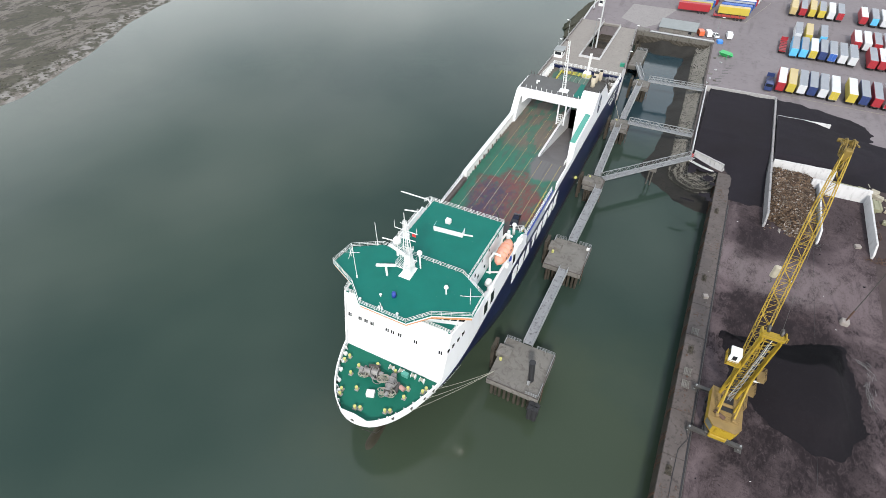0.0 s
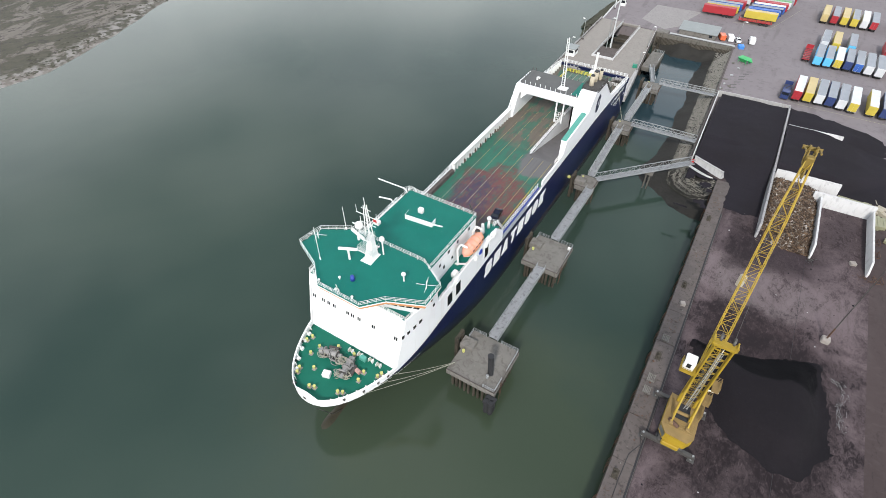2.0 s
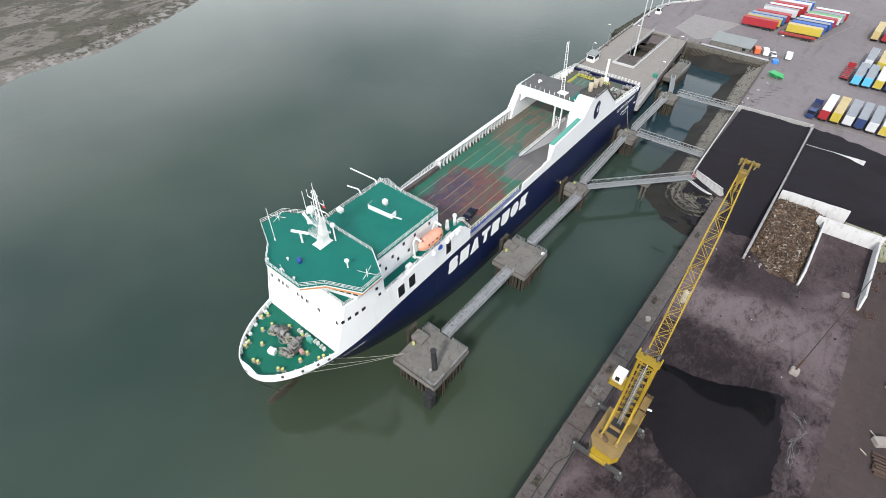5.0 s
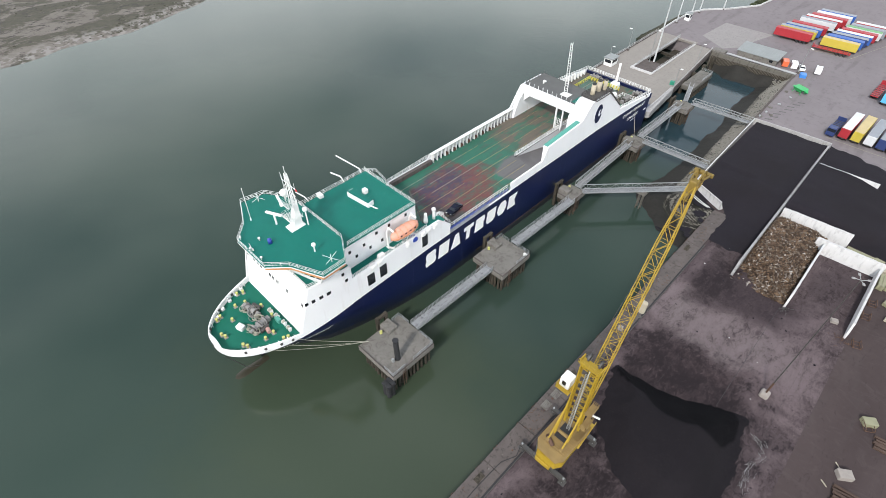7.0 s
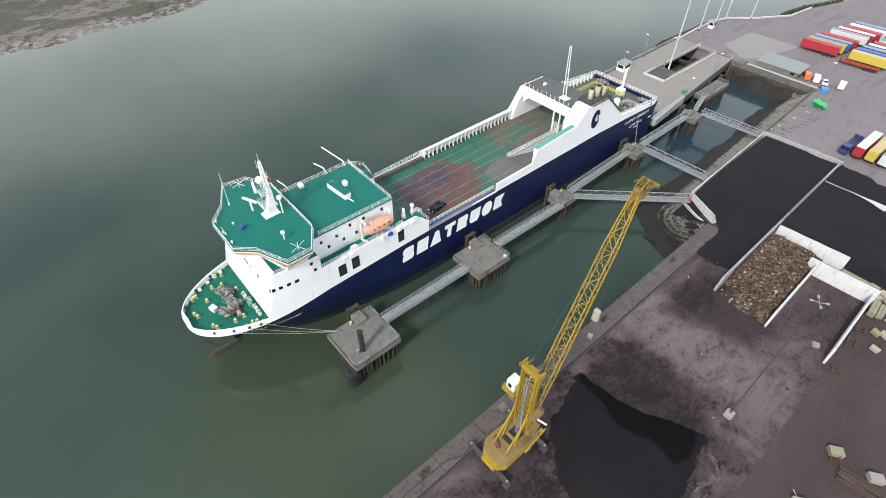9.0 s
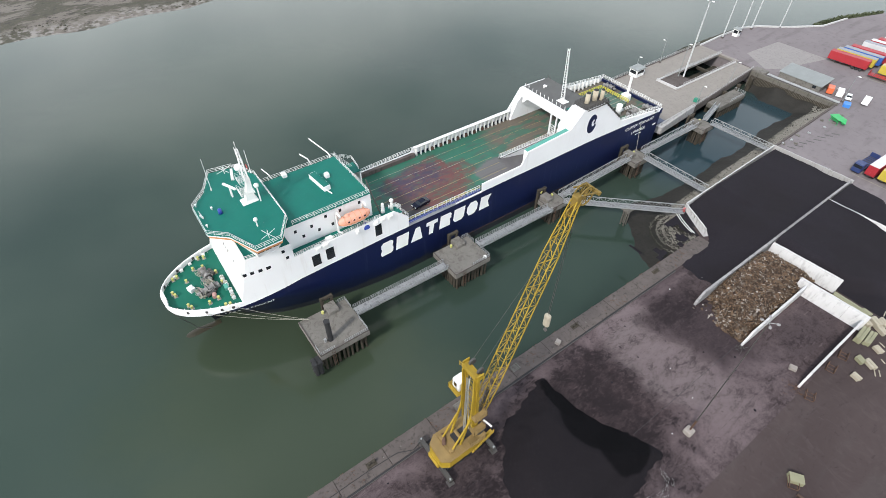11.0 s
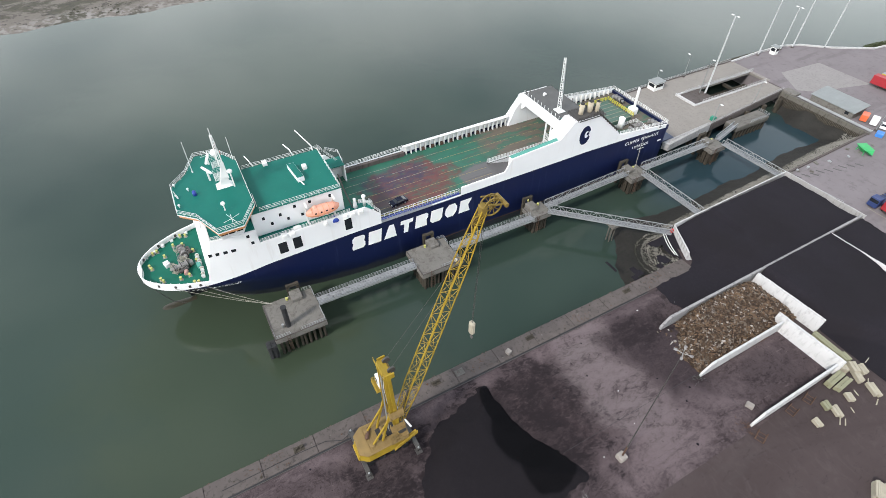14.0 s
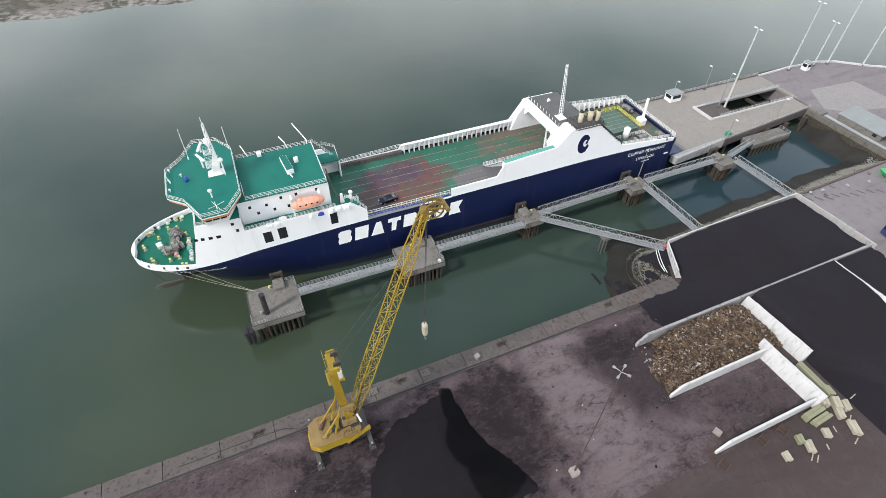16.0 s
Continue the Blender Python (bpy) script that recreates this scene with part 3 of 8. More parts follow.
# mud and stone bank of the basin
def bank_distance(x, y):
    if y > 114.4:
        return lerp_line([(114, 40.6), (158.5, 38.9), (188, 37.2), (203, 37.0)], y) - x
    a, b = Vector((40.6, 114.3)), Vector((48.5, 110.6))
    p = Vector((x, y))
    t = max(0, min(1, (p - a).dot(b - a) / (b - a).length_squared))
    return (p - (a + (b - a) * t)).length


def bank_height(x, y):
    d = bank_distance(x, y) + 1.3 * fbm(x, y, 0.10)
    if d > 4.6:
        d = 4.6 + (d - 4.6) * 8.4 / (lerp_line([(114, 13.0), (120, 11.6), (130, 9.8), (150, 9.9), (204, 9.5)], y) - 4.6)
    z = lerp_line([(-1, 5.5), (0, 5.3), (4.6, 1.7), (7, 1.15), (10, 0.55), (13, 0.0), (15, -0.6), (25, -1.2)], d)
    if y > 188:
        z = max(z, lerp_line([(190, -0.9), (197.4, -0.05), (200, 1.7), (203, 4.5)], y + 1.6 * fbm(x, y, 0.12) - max(0, 16 - x) * 0.35))
    if y < 114:
        step = round(z / 0.9) * 0.9
        z = 0.75 * z + 0.25 * step if 0.6 < z < 5 else z
    return z + 0.10 * fbm(x, y, 0.5)


rows = [[(x, y, bank_height(x, y)) for x in np.arange(8, 50.2, 0.7)] for y in np.arange(92, 204.4, 0.8)]
m = M()
m.grid(rows)
keep = []
for f in m.f:
    xs, ys, zs = zip(*(m.v[i] for i in f))
    if max(zs) > -0.5 and not (min(xs) > 48.4 and max(ys) < 110):
        keep.append(f)
m.f = keep
solid("mud_bank", m, MAT_MUD, "dark wet mud bank exposed at low tide", "mud", "structure", smooth=True)


def stone(m, x, y, z, r, rng):
    """A rough lump of six corners and eight faces."""
    j = lambda: rng.uniform(0.65, 1.25) * r
    a = rng.uniform(0, 6.28)
    c, s = math.cos(a), math.sin(a)
    p = [(j(), 0.2 * r * rng.uniform(-1, 1)), (0.1 * r, j()), (-j(), 0.1 * r), (0.1 * r, -j())]
    vs = [(x + c * u - s * v, y + s * u + c * v, z + rng.uniform(-0.2, 0.2) * r) for u, v in p]
    vs += [(x, y, z + 0.75 * j()), (x, y, z - 0.6 * r)]
    m.add(vs, [(0, 1, 4), (1, 2, 4), (2, 3, 4), (3, 0, 4), (1, 0, 5), (2, 1, 5), (3, 2, 5), (0, 3, 5)])


rng = random.Random(11)
m = M()
for _ in range(9500):
    if rng.random() < 0.84:
        y = rng.uniform(115, 202)
        x = lerp_line([(114, 40.6), (158.5, 38.9), (188, 37.2), (203, 37.0)], y) - rng.uniform(0.0, 5.4)
    else:
        t = rng.random()
        a = rng.uniform(2.2, 5.6)
        d = rng.choice((0.2, 1.9, 3.6)) + rng.gauss(0, 0.5)
        x, y = 44.5 + (d + 4) * math.cos(a) * 0.95, 112.4 + (d + 4) * math.sin(a) * 0.75
        if x > 48 or y > 115 or x < 30:
            continue
    stone(m, x, y, bank_height(x, y) + 0.05, rng.uniform(0.10, 0.34) * (1 if y > 115 else 0.7), rng)
solid("bank_stones", m, MAT_ROCK, "grey broken stone armour on the basin bank", "stones", "stuff")
m = M()
for ring in (4.4, 5.9, 7.4, 8.9):
    for k in range(int(ring * 9)):
        a = radians(140 + 170 * k / int(ring * 9))
        x, y = 44.6 + (ring + rng.gauss(0, 0.12)) * math.cos(a), 112.4 + (ring + rng.gauss(0, 0.12)) * 0.86 * math.sin(a)
        if x < 47.8 and y < 116:
            stone(m, x, y, bank_height(x, y) + 0.12, rng.uniform(0.22, 0.40), rng)
solid("terrace_stones", m, MAT_ROCK, "curved rows of grey stones stepping down the quay corner", "stones", "stuff")
m = M()
for _ in range(2600):
    y = rng.uniform(194, 236)
    d = rng.uniform(0, 8.5) * (1 - 0.5 * abs(y - 213) / 23)
    stone(m, -17.9 - d + (0 if y > 206 else 1.5), y + rng.uniform(-1, 1), 4.9 - d * 0.62, rng.uniform(0.45, 1.1), rng)
for _ in range(900):
    s = rng.random()
    x, y = lerp_line([(0, -17.2), (0.2, -14.5), (0.45, -6.8), (0.7, 1.5), (1, 6)], s), lerp_line([(0, 236), (0.2, 243), (0.45, 252), (0.7, 266), (1, 295)], s)
    d = rng.uniform(0, 5)
    stone(m, x - d * 0.75, y + d * 0.65, 4.6 - d * 0.85, rng.uniform(0.4, 0.9), rng)
solid("shore_stones", m, MAT_ROCK_DARK, "grey rock armour along the outer yard edge", "stones", "stuff")


# ---- quay apron, laid in slabs ----
apron = thing("apron", "dark coal-dusted concrete quay apron laid in slabs", "quay", kind="structure")
part("quay_wall", M().box(48.22, 48.6, -200, 110.5, -3, GZ - 0.3), MAT_PILE, apron, "dark weed-stained quay wall")
xs, ys = [52.2, 61.8, 71.6, 79.9, 84.3], [-200, -120, -75, -54, -30, -6, 18, 42, 66, 91, 112.2]
for a, b in zip(xs, xs[1:]):
    for c, d in zip(ys, ys[1:]):
        part("concrete_slab", M().box(a + 0.012, b - (0.05 if b == 71.6 else 0.012), c + 0.01, d - (0.04 if d == 91 and a > 71 else 0.01), GZ - 0.2, GZ + 0.03), MAT_QUAY, apron)
part("joint_bed", M().box(52.25, 84.25, -199.9, 112.1, GZ - 0.3, GZ + 0.008), MAT_BLACK, apron, "black joint filler between the slabs")
y = -200
while y < 110:
    part("coping_block", M().bevel_box(48.12, 51.7, y + 0.03, min(y + 9.2, 110.4) - 0.03, GZ - 0.6, GZ + 0.12, 0.08), MAT_COPE, apron)
    y += 9.2
part("rail_groove", M().box(51.74, 51.96, -200, 96, GZ, GZ + 0.05), MAT_BLACK, apron)
part("rail_groove", M().box(52.02, 52.12, -200, 96, GZ, GZ + 0.06), MAT_STEEL, apron)
rng = random.Random(3)
for y in (18, 44.5, 66, 92):
    b = M()
    for s in (-0.45, 0.45):
        b.tube((49.5, y + s, GZ + 0.12), (49.5, y + s, GZ + 0.7), 0.17, 8).tube((49.5, y + s, GZ + 0.7), (49.5, y + s, GZ + 0.82), 0.27, 8)
    b.box(49.0, 50.0, y - 0.9, y + 0.9, GZ + 0.1, GZ + 0.2)
    solid("mooring_bollard", b, MAT_PILE, "rusty twin-post mooring bollard on the quay edge", "bollard", group="quay bollards")
for y in (36, 39, 49.5):
    b = M()
    for k in range(5):
        b.box(49.0 + 0.28 * k, 49.2 + 0.28 * k, y - 0.9, y + 0.9, GZ + 0.14, GZ + 0.28)
    b.box(49.0, 50.4, y - 0.8, y - 0.65, GZ + 0.28, GZ + 0.4).box(49.0, 50.4, y + 0.65, y + 0.8, GZ + 0.28, GZ + 0.4)
    solid("pallet", b, MAT_DOLPHIN, "grey weathered wooden pallet on the coping", "pallet", group="pallets on the quay edge")
for i in range(26):
    y = -30 + i * 5.4 + rng.uniform(-1, 1)
    if y < 108:
        b = M()
        for _ in range(4):
            x0, dy = rng.uniform(48.0, 48.15), rng.uniform(-0.8, 0.8)
            b.pipe([(x0, y + dy, GZ + 0.1), (x0 - 0.25, y + dy + 0.3, GZ - 1.6), (x0 - 0.15, y + dy + 0.1, GZ - 3.4)], 0.07, 5)
        solid("fender_chain", b, MAT_RUST, "rusty fender chains hanging on the quay wall", "chain", group="quay wall chains")


# ---- concrete panel walls ----
def panel_wall(name, a, b, z1, material, label, thick=0.34, piece=2.0, foot=0.0, taper=False, z0=GZ):
    """A wall of upright precast panels from a to b; foot widens the base on the left of the way."""
    a, b = Vector(a), Vector(b)
    d = (b - a)
    n = max(1, round(d.length / piece))
    d.normalize()
    s = Vector((-d.y, d.x))
    w = thing(name, label, "wall", kind="structure")
    L = (b - a).length
    for i in range(n):
        u0, u1 = L * i / n + 0.012, L * (i + 1) / n - 0.012
        t0 = t1 = z1 + 0.03 * math.sin(i * 2.4)
        if taper and i == 0:
            t0 = z0 + (z1 - z0) * 0.35
        vs = []
        for u, t in ((u0, t0), (u1, t1)):
            p = a + d * u
            for off, z in ((-thick / 2, z0), (thick / 2 + foot, z0), (thick / 2, t), (-thick / 2, t)):
                q = p + s * off
                vs.append((q.x, q.y, z))
        part("wall_panel", M().add(vs, [(3, 2, 1, 0), (4, 5, 6, 7), (0, 1, 5, 4), (1, 2, 6, 5), (2, 3, 7, 6), (3, 0, 4, 7)]), material, w)
    return w


panel_wall("wall_bay_long", (60.5, 90.8), (60.3, 158.2), 8.7, MAT_PANEL_DARK, "long grey coal-dusted panel wall between coal bays", 0.5, taper=True)
panel_wall("wall_coal_west", (40.0, 116.0), (38.9, 159.4), 7.7, MAT_PANEL, "low pale concrete wall along the coal store", 0.3)
panel_wall("wall_coal_corner", (48.9, 110.9), (40.6, 115.0), 8.2, MAT_PANEL, "white leaning concrete panels at the quay corner", 0.3, 1.4, foot=-1.6)
panel_wall("wall_bay_middle", (72.2, 89.4), (72.2, 112.0), 8.6, MAT_PANEL, "white concrete bay wall with a sloped end", 0.4, taper=True)
panel_wall("wall_bay_east", (83.6, 89.4), (83.6, 112.0), 8.6, MAT_PANEL, "white concrete bay wall with a sloped end", 0.4, taper=True)
panel_wall("wall_bay_back", (84.2, 113.4), (70.4, 112.9), 8.9, MAT_PANEL, "white thick concrete back wall of the empty bay", 0.6, foot=0.9)
panel_wall("wall_scrap_back", (76.2, 119.4), (61.0, 118.6), 8.9, MAT_PANEL, "white concrete wall behind the scrap bay", 0.5, foot=0.9)
panel_wall("wall_coal_north", (75.5, 145.2), (60.9, 144.6), 9.1, MAT_PANEL, "pale concrete wall half buried between coal heaps", 0.5, foot=0.8)
panel_wall("wall_bay_top", (39.0, 159.6), (60.5, 160.6), 7.7, MAT_BARRIER, "low grey panels closing the coal store", 0.3, 2.6)


# ---- coal heaps ----
def heap(name, x0, x1, y0, y1, height, material, label, step=0.7, kind="", category="heap"):
    rows = []
    for y in np.arange(y0, y1 + step / 2, step):
        rows.append([(x, y, GZ - 0.25 + max(0.0, height(x, y))) for x in np.arange(x0, x1 + step / 2, step)])
    m = M().grid(rows)
    m.f = [f for f in m.f if max(m.v[i][2] for i in f) > GZ - 0.2]
    return solid(name, m, material, label, category, "stuff", smooth=True)


heap("coal_heap", 40.3, 60.15, 94, 162, lambda x, y: 2.35 * sstep(108, 126, y + 2 * fbm(x, y, 0.1)) * sstep(159.6, 157.0, y + 0.6 * fbm(x, y, 0.2))
     * (1 - sstep(109, 112, 0) * 0) * (1 if y > 116 else sstep(40, 49.5, x + (y - 104) * 0.55)) + (0.42 * sstep(96, 101, y + 2.5 * fbm(x, y, 0.12)) * sstep(49.5, 52, x) if y < 128 else 0.42)
     + 0.10 * fbm(x, y, 0.35), MAT_COAL, "wide flat-topped black coal store between walls", 0.7)
heap("coal_heap", 60.8, 96, 119.6, 144.3, lambda x, y: 3.6 * sstep(96, 70, x + 3 * fbm(x, y, 0.08) + 0.35 * abs(y - 132)) * sstep(119.0, 122.0, y - max(0, x - 76)) + 0.35 * sstep(97, 92, x) + 0.12 * fbm(x, y, 0.3),
     MAT_COAL, "black coal heap sloping out of its bay", 0.8)
heap("coal_heap", 60.8, 92, 145.4, 162, lambda x, y: 3.0 * sstep(92, 72, x + 2.5 * fbm(x, y, 0.1) + 0.5 * abs(y - 150)) * sstep(163, 156, y + 1.5 * fbm(x, y, 0.2) + max(0, x - 62) * 0.12) + 0.14 * fbm(x, y, 0.3),
     MAT_COAL, "black coal heap along the trailer park", 0.8)


HEAP_EDGE = [(53.9, 52.8), (55.0, 46.5), (57.3, 40.0), (60.8, 36.0), (65.0, 33.5), (70.0, 31.0), (76.0, 32.0), (80.2, 40.0),
             (79.6, 47.0), (78.8, 52.5), (78.0, 56.0), (77.4, 59.4), (74.0, 58.6), (70.7, 56.6), (66.0, 54.9), (61.0, 53.8), (57.5, 53.0)]


def edge_depth(x, y, poly):
    """How far a place lies inside an outline in plan, below 0 outside it."""
    best, inside = 1e9, False
    for (ax, ay), (bx, by) in zip(poly, poly[1:] + poly[:1]):
        t = max(0, min(1, ((x - ax) * (bx - ax) + (y - ay) * (by - ay)) / ((bx - ax) ** 2 + (by - ay) ** 2)))
        best = min(best, math.hypot(x - ax - t * (bx - ax), y - ay - t * (by - ay)))
        if (ay > y) != (by > y) and x < ax + (y - ay) * (bx - ax) / (by - ay):
            inside = not inside
    return best if inside else -best


def quay_heap(x, y):
    """Spread coal with a low crest and a dug face to the north."""
    depth = edge_depth(x, y, HEAP_EDGE) + 0.9 * fbm(x, y, 0.16) + 0.45 * fbm(x, y, 0.55)
    if depth <= 0:
        return 0.0
    ridge = lerp_line([(50, 51.5), (55, 50.5), (60, 47.6), (63.4, 46.3), (68, 46.2), (71.4, 47.8), (73.8, 51.0), (76, 56.8), (82, 60)], x) + 0.5 * fbm(x, 3, 0.15)
    foot = lerp_line([(50, 53), (57.5, 52.4), (61, 53.4), (66, 54.5), (70.7, 56.2), (74, 58.2), (76.5, 59.6), (82, 62)], x) + 0.5 * fbm(x, 9, 0.2)
    body = lerp_line([(52, 1.2), (56, 2.0), (60, 2.9), (64, 3.4), (68, 4.1), (71.5, 4.4), (73.8, 3.8)], x) * (0.55 + 0.45 * sstep(28, 46, y))
    body *= 1 - sstep(72.4, 78.0, x - 0.08 * max(0, 50 - y))
    if y < ridge:
        body *= sstep(0, 5.5, depth)
    t = max(0, min(1, (y - ridge) / (foot - ridge)))
    skin = 0.32 * sstep(0, 0.8, depth)
    return body * (1 - (0.25 * t * t * (3 - 2 * t) + 0.75 * t)) + skin + (0.10 * fbm(x, y, 0.3) + 0.05 * fbm(x, y, 0.9)) * sstep(0, 2, depth)


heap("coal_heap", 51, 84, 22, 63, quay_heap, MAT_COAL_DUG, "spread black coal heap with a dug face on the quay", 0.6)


# ---- scrap pile ----
def scrap_height(x, y):
    return 2.9 * sstep(89.2, 97, y + 2.2 * fbm(x, y, 0.22) - 0.75 * max(0, 67.5 - x)) * sstep(121, 113, y) * sstep(73.2, 69.5, x + 0.9 * fbm(x, y, 0.2)) * sstep(59.5, 62, x)


heap("scrap_base", 60.8, 73.5, 88, 119, lambda x, y: scrap_height(x, y) - 0.1, MAT_RUST, "brown base of the scrap pile", 0.6, category="scrap")
rng = random.Random(21)
m = M()
for _ in range(11000):
    x, y = rng.uniform(60.9, 71.8), rng.uniform(90, 118)
    h = scrap_height(x, y)
    if h < 0.12 and rng.random() > 0.04:
        continue
    z = GZ - 0.2 + h
    k = rng.random()
    if k < 0.5:
        stone(m, x, y, z + rng.uniform(0, 0.25), rng.uniform(0.14, 0.46), rng)
    elif k < 0.85:
        t = pose(x, y, z, rng.uniform(-50, 50), rng.uniform(-50, 50), rng.uniform(0, 360))
        w, l = rng.uniform(0.10, 0.45), rng.uniform(0.18, 0.7)
        m.box(-w, w, -l, l, 0, 0.08, t)
    else:
        a = Vector((rng.uniform(-1, 1), rng.uniform(-1, 1), rng.uniform(-0.2, 0.8))).normalized() * rng.uniform(0.4, 1.1)
        m.tube(Vector((x, y, z)), Vector((x, y, z)) + a, 0.05, 4)
solid("scrap_pile", m, MAT_SCRAP, "brown heap of mixed rusty scrap in a bay", "scrap", "stuff")


# ---- mooring dolphins and walkways ----
def dolphin(x0, x1, y0, y1, label, fender_y, big=True, rail_sides=()):
    t = thing("mooring_dolphin", label, "dolphin", (x0, y0, 0), group="mooring dolphins")
    w, l, z = x1 - x0, y1 - y0, 5.7
    rng = random.Random(int(y0))
    part("slab", M().bevel_box(0, w, 0, l, z - 1.25, z, 0.1), MAT_DOLPHIN, t)
    n = 9 if big else 5
    for i in range(n + 1):
        for j in range(n + 1):
            if i in (0, n) or j in (0, n):
                p = Vector((0.9 + (w - 1.8) * i / n, 0.9 + (l - 1.8) * j / n, 0))
                q = p + Vector((rng.uniform(-0.15, 0.15), rng.uniform(-0.15, 0.15), 0))
                part("support_post", M().tube((q.x, q.y, -3), (q.x, q.y, z - 1.0), 0.30, 7), MAT_PILE, t)
    part("mooring_block", M().bevel_box(-0.5, 2.4, fender_y - 1.2, fender_y + 1.2, z - 0.6, z + 0.9, 0.15), MAT_DOLPHIN, t)
    f = M()
    for s in (-1.1, 1.1):
        f.box(-1.5, -0.8, fender_y + s - 0.3, fender_y + s + 0.3, 0.5, z + 2.0)
    f.box(-1.45, -0.85, fender_y - 1.1, fender_y + 1.1, z + 1.4, z + 1.95).box(-1.45, -0.85, fender_y - 1.1, fender_y + 1.1, z - 1.6, z - 1.0)
    f.box(-0.8, 0.3, fender_y - 0.9, fender_y + 0.9, z - 0.9, z - 0.3)
    part("fender_frame", f, MAT_PILE, t, "dark fender frame facing the ship")
    part("hook_post", M().tube((0.9, fender_y - 2.0 if fender_y > 3 else fender_y + 2, z), (0.9, fender_y - 2.0 if fender_y > 3 else fender_y + 2, z + 0.6), 0.3, 8), MAT_YPOST, t, "yellow mooring hook post")
    for a, c in (((0.1, 0.1), (w - 0.1, 0.1)), ((w - 0.1, 0.1), (w - 0.1, l - 0.1))):
        part("edge_rail", M().beam((a[0], a[1], z + 0.1), (c[0], c[1], z + 0.1), 0.14, 0.16), MAT_COPE, t, "stained timber edge rail")
    for k in range(6):
        part("ladder_rung" if k else "ladder", M().beam((w + 0.06, l * 0.25 - 0.3, 1.0 + 0.8 * k), (w + 0.06, l * 0.25 + 0.3, 1.0 + 0.8 * k), 0.06, 0.06) if k else
             M().beam((w + 0.06, l * 0.25 - 0.3, 0.4), (w + 0.06, l * 0.25 - 0.3, z + 0.6), 0.07, 0.07).beam((w + 0.06, l * 0.25 + 0.3, 0.4), (w + 0.06, l * 0.25 + 0.3, z + 0.6), 0.07, 0.07), MAT_RUST, t)
    for pts in rail_sides:
        part("railing", M().railing([(a * w, b * l, z) for a, b in pts], 1.05, 1.5, 0.035), MAT_GALV, t)
    return t


d1 = dolphin(15.5, 25.9, 20.5, 31.4, "large square concrete mooring dolphin on piles", 7.2, True, ([(0.02, 0.8), (0.02, 0.98), (0.3, 0.98)], [(0.62, 0.98), (0.98, 0.98), (0.98, 0.5)], [(0.98, 0.3), (0.98, 0.02), (0.75, 0.02)]))
b = M()
b.tube((7.8, 3.5, 5.7), (7.5, 3.6, 11.2), 0.55, 14).tube((7.5, 3.6, 11.2), (7.5, 3.6, 11.35), 0.62, 14)
part("steel_column", b, MAT_BLACK, d1, "dark steel column standing on the slab")
b = M()
for k in range(4):
    b.tube((9.6 + 0.9 * (k % 2), -0.6 - 0.8 * (k // 2), 1.2), (9.6 + 0.9 * (k % 2), -0.6 - 0.8 * (k // 2), 5.0), 0.55, 9)
b.box(9.0, 11.1, -1.9, 0, 4.4, 4.7)
part("tyre_fender", b, MAT_BLACK, d1, "bundle of black rubber fenders")
part("cabinet", M().bevel_box(7.4, 7.9, 2.2, 2.7, 5.7, 6.6, 0.05), MAT_GALV, d1)
d2 = dolphin(15.3, 24.2, 54.6, 64.7, "large square concrete mooring dolphin on piles", 6.6, True, ([(0.02, 0.8), (0.02, 0.98), (0.3, 0.98)], [(0.66, 0.98), (0.98, 0.98), (0.98, 0.5)]))
part("hose_box", M().bevel_box(7.9, 8.7, 8.6, 9.2, 5.7, 6.3, 0.1), MAT_RAIL, d2)
dolphin(15.4, 20.4, 88.0, 93.8, "small concrete mooring dolphin below the gangways", 2.2, False)
dolphin(15.0, 20.2, 121.4, 127.8, "small concrete mooring dolphin below the gangways", 2.2, False)
dolphin(15.6, 20.8, 152.4, 158.4, "small concrete dolphin carrying three gangways", 2.2, False)


def flat_walkway(a, b, label, w=1.9):
    a, b = Vector(a), Vector(b)
    t = thing("walkway", label, "walkway", group="walkways between dolphins")
    d = (b - a).normalized()
    s = Vector((-d.y, d.x, 0)) * w / 2
    part("deck_plate", M().beam(a, b, w, 0.12), MAT_GRATE, t)
    for k in (-1, 1):
        part("side_girder", M().beam(a + s * k - Vector((0, 0, 0.3)), b + s * k - Vector((0, 0, 0.3)), 0.16, 0.5), MAT_GALV, t)
        part("railing", M().railing([a + s * k, b + s * k], 1.1, 1.5, 0.035), MAT_GALV, t)


flat_walkway((20.0, 31.4, 5.95), (20.3, 54.6, 5.95), "grey steel walkway with railings above the water")
flat_walkway((19.4, 64.7, 5.95), (19.8, 88.0, 5.95), "grey steel walkway with railings above the water")


def truss_bridge(a, b, label, w=1.7, h=1.5):
    a, b = Vector(a), Vector(b)
    t = thing("gangway", label, "gangway", group="lattice gangways")
    d = (b - a)
    L = d.length
    d.normalize()
    s = Vector((-d.y, d.x, 0)).normalized() * w / 2
    up = Vector((0, 0, h))
    part("deck_plate", M().beam(a, b, w * 0.94, 0.08), MAT_GRATE, t)
    n = max(4, round(L / 1.5))
    for k in (-1, 1):
        f = M()
        f.beam(a + s * k, b + s * k, 0.16, 0.2).beam(a + s * k + up, b + s * k + up, 0.15, 0.15)
        for i in range(n):
            p, q = a + d * L * i / n + s * k, a + d * L * (i + 1) / n + s * k
            f.beam(p, p + up, 0.09, 0.09)
            f.beam(p if i % 2 else p + up, q + up if i % 2 else q, 0.09, 0.09)
        f.beam(b + s * k, b + s * k + up, 0.09, 0.09)
        part("side_truss", f, MAT_GALV, t)
    return t


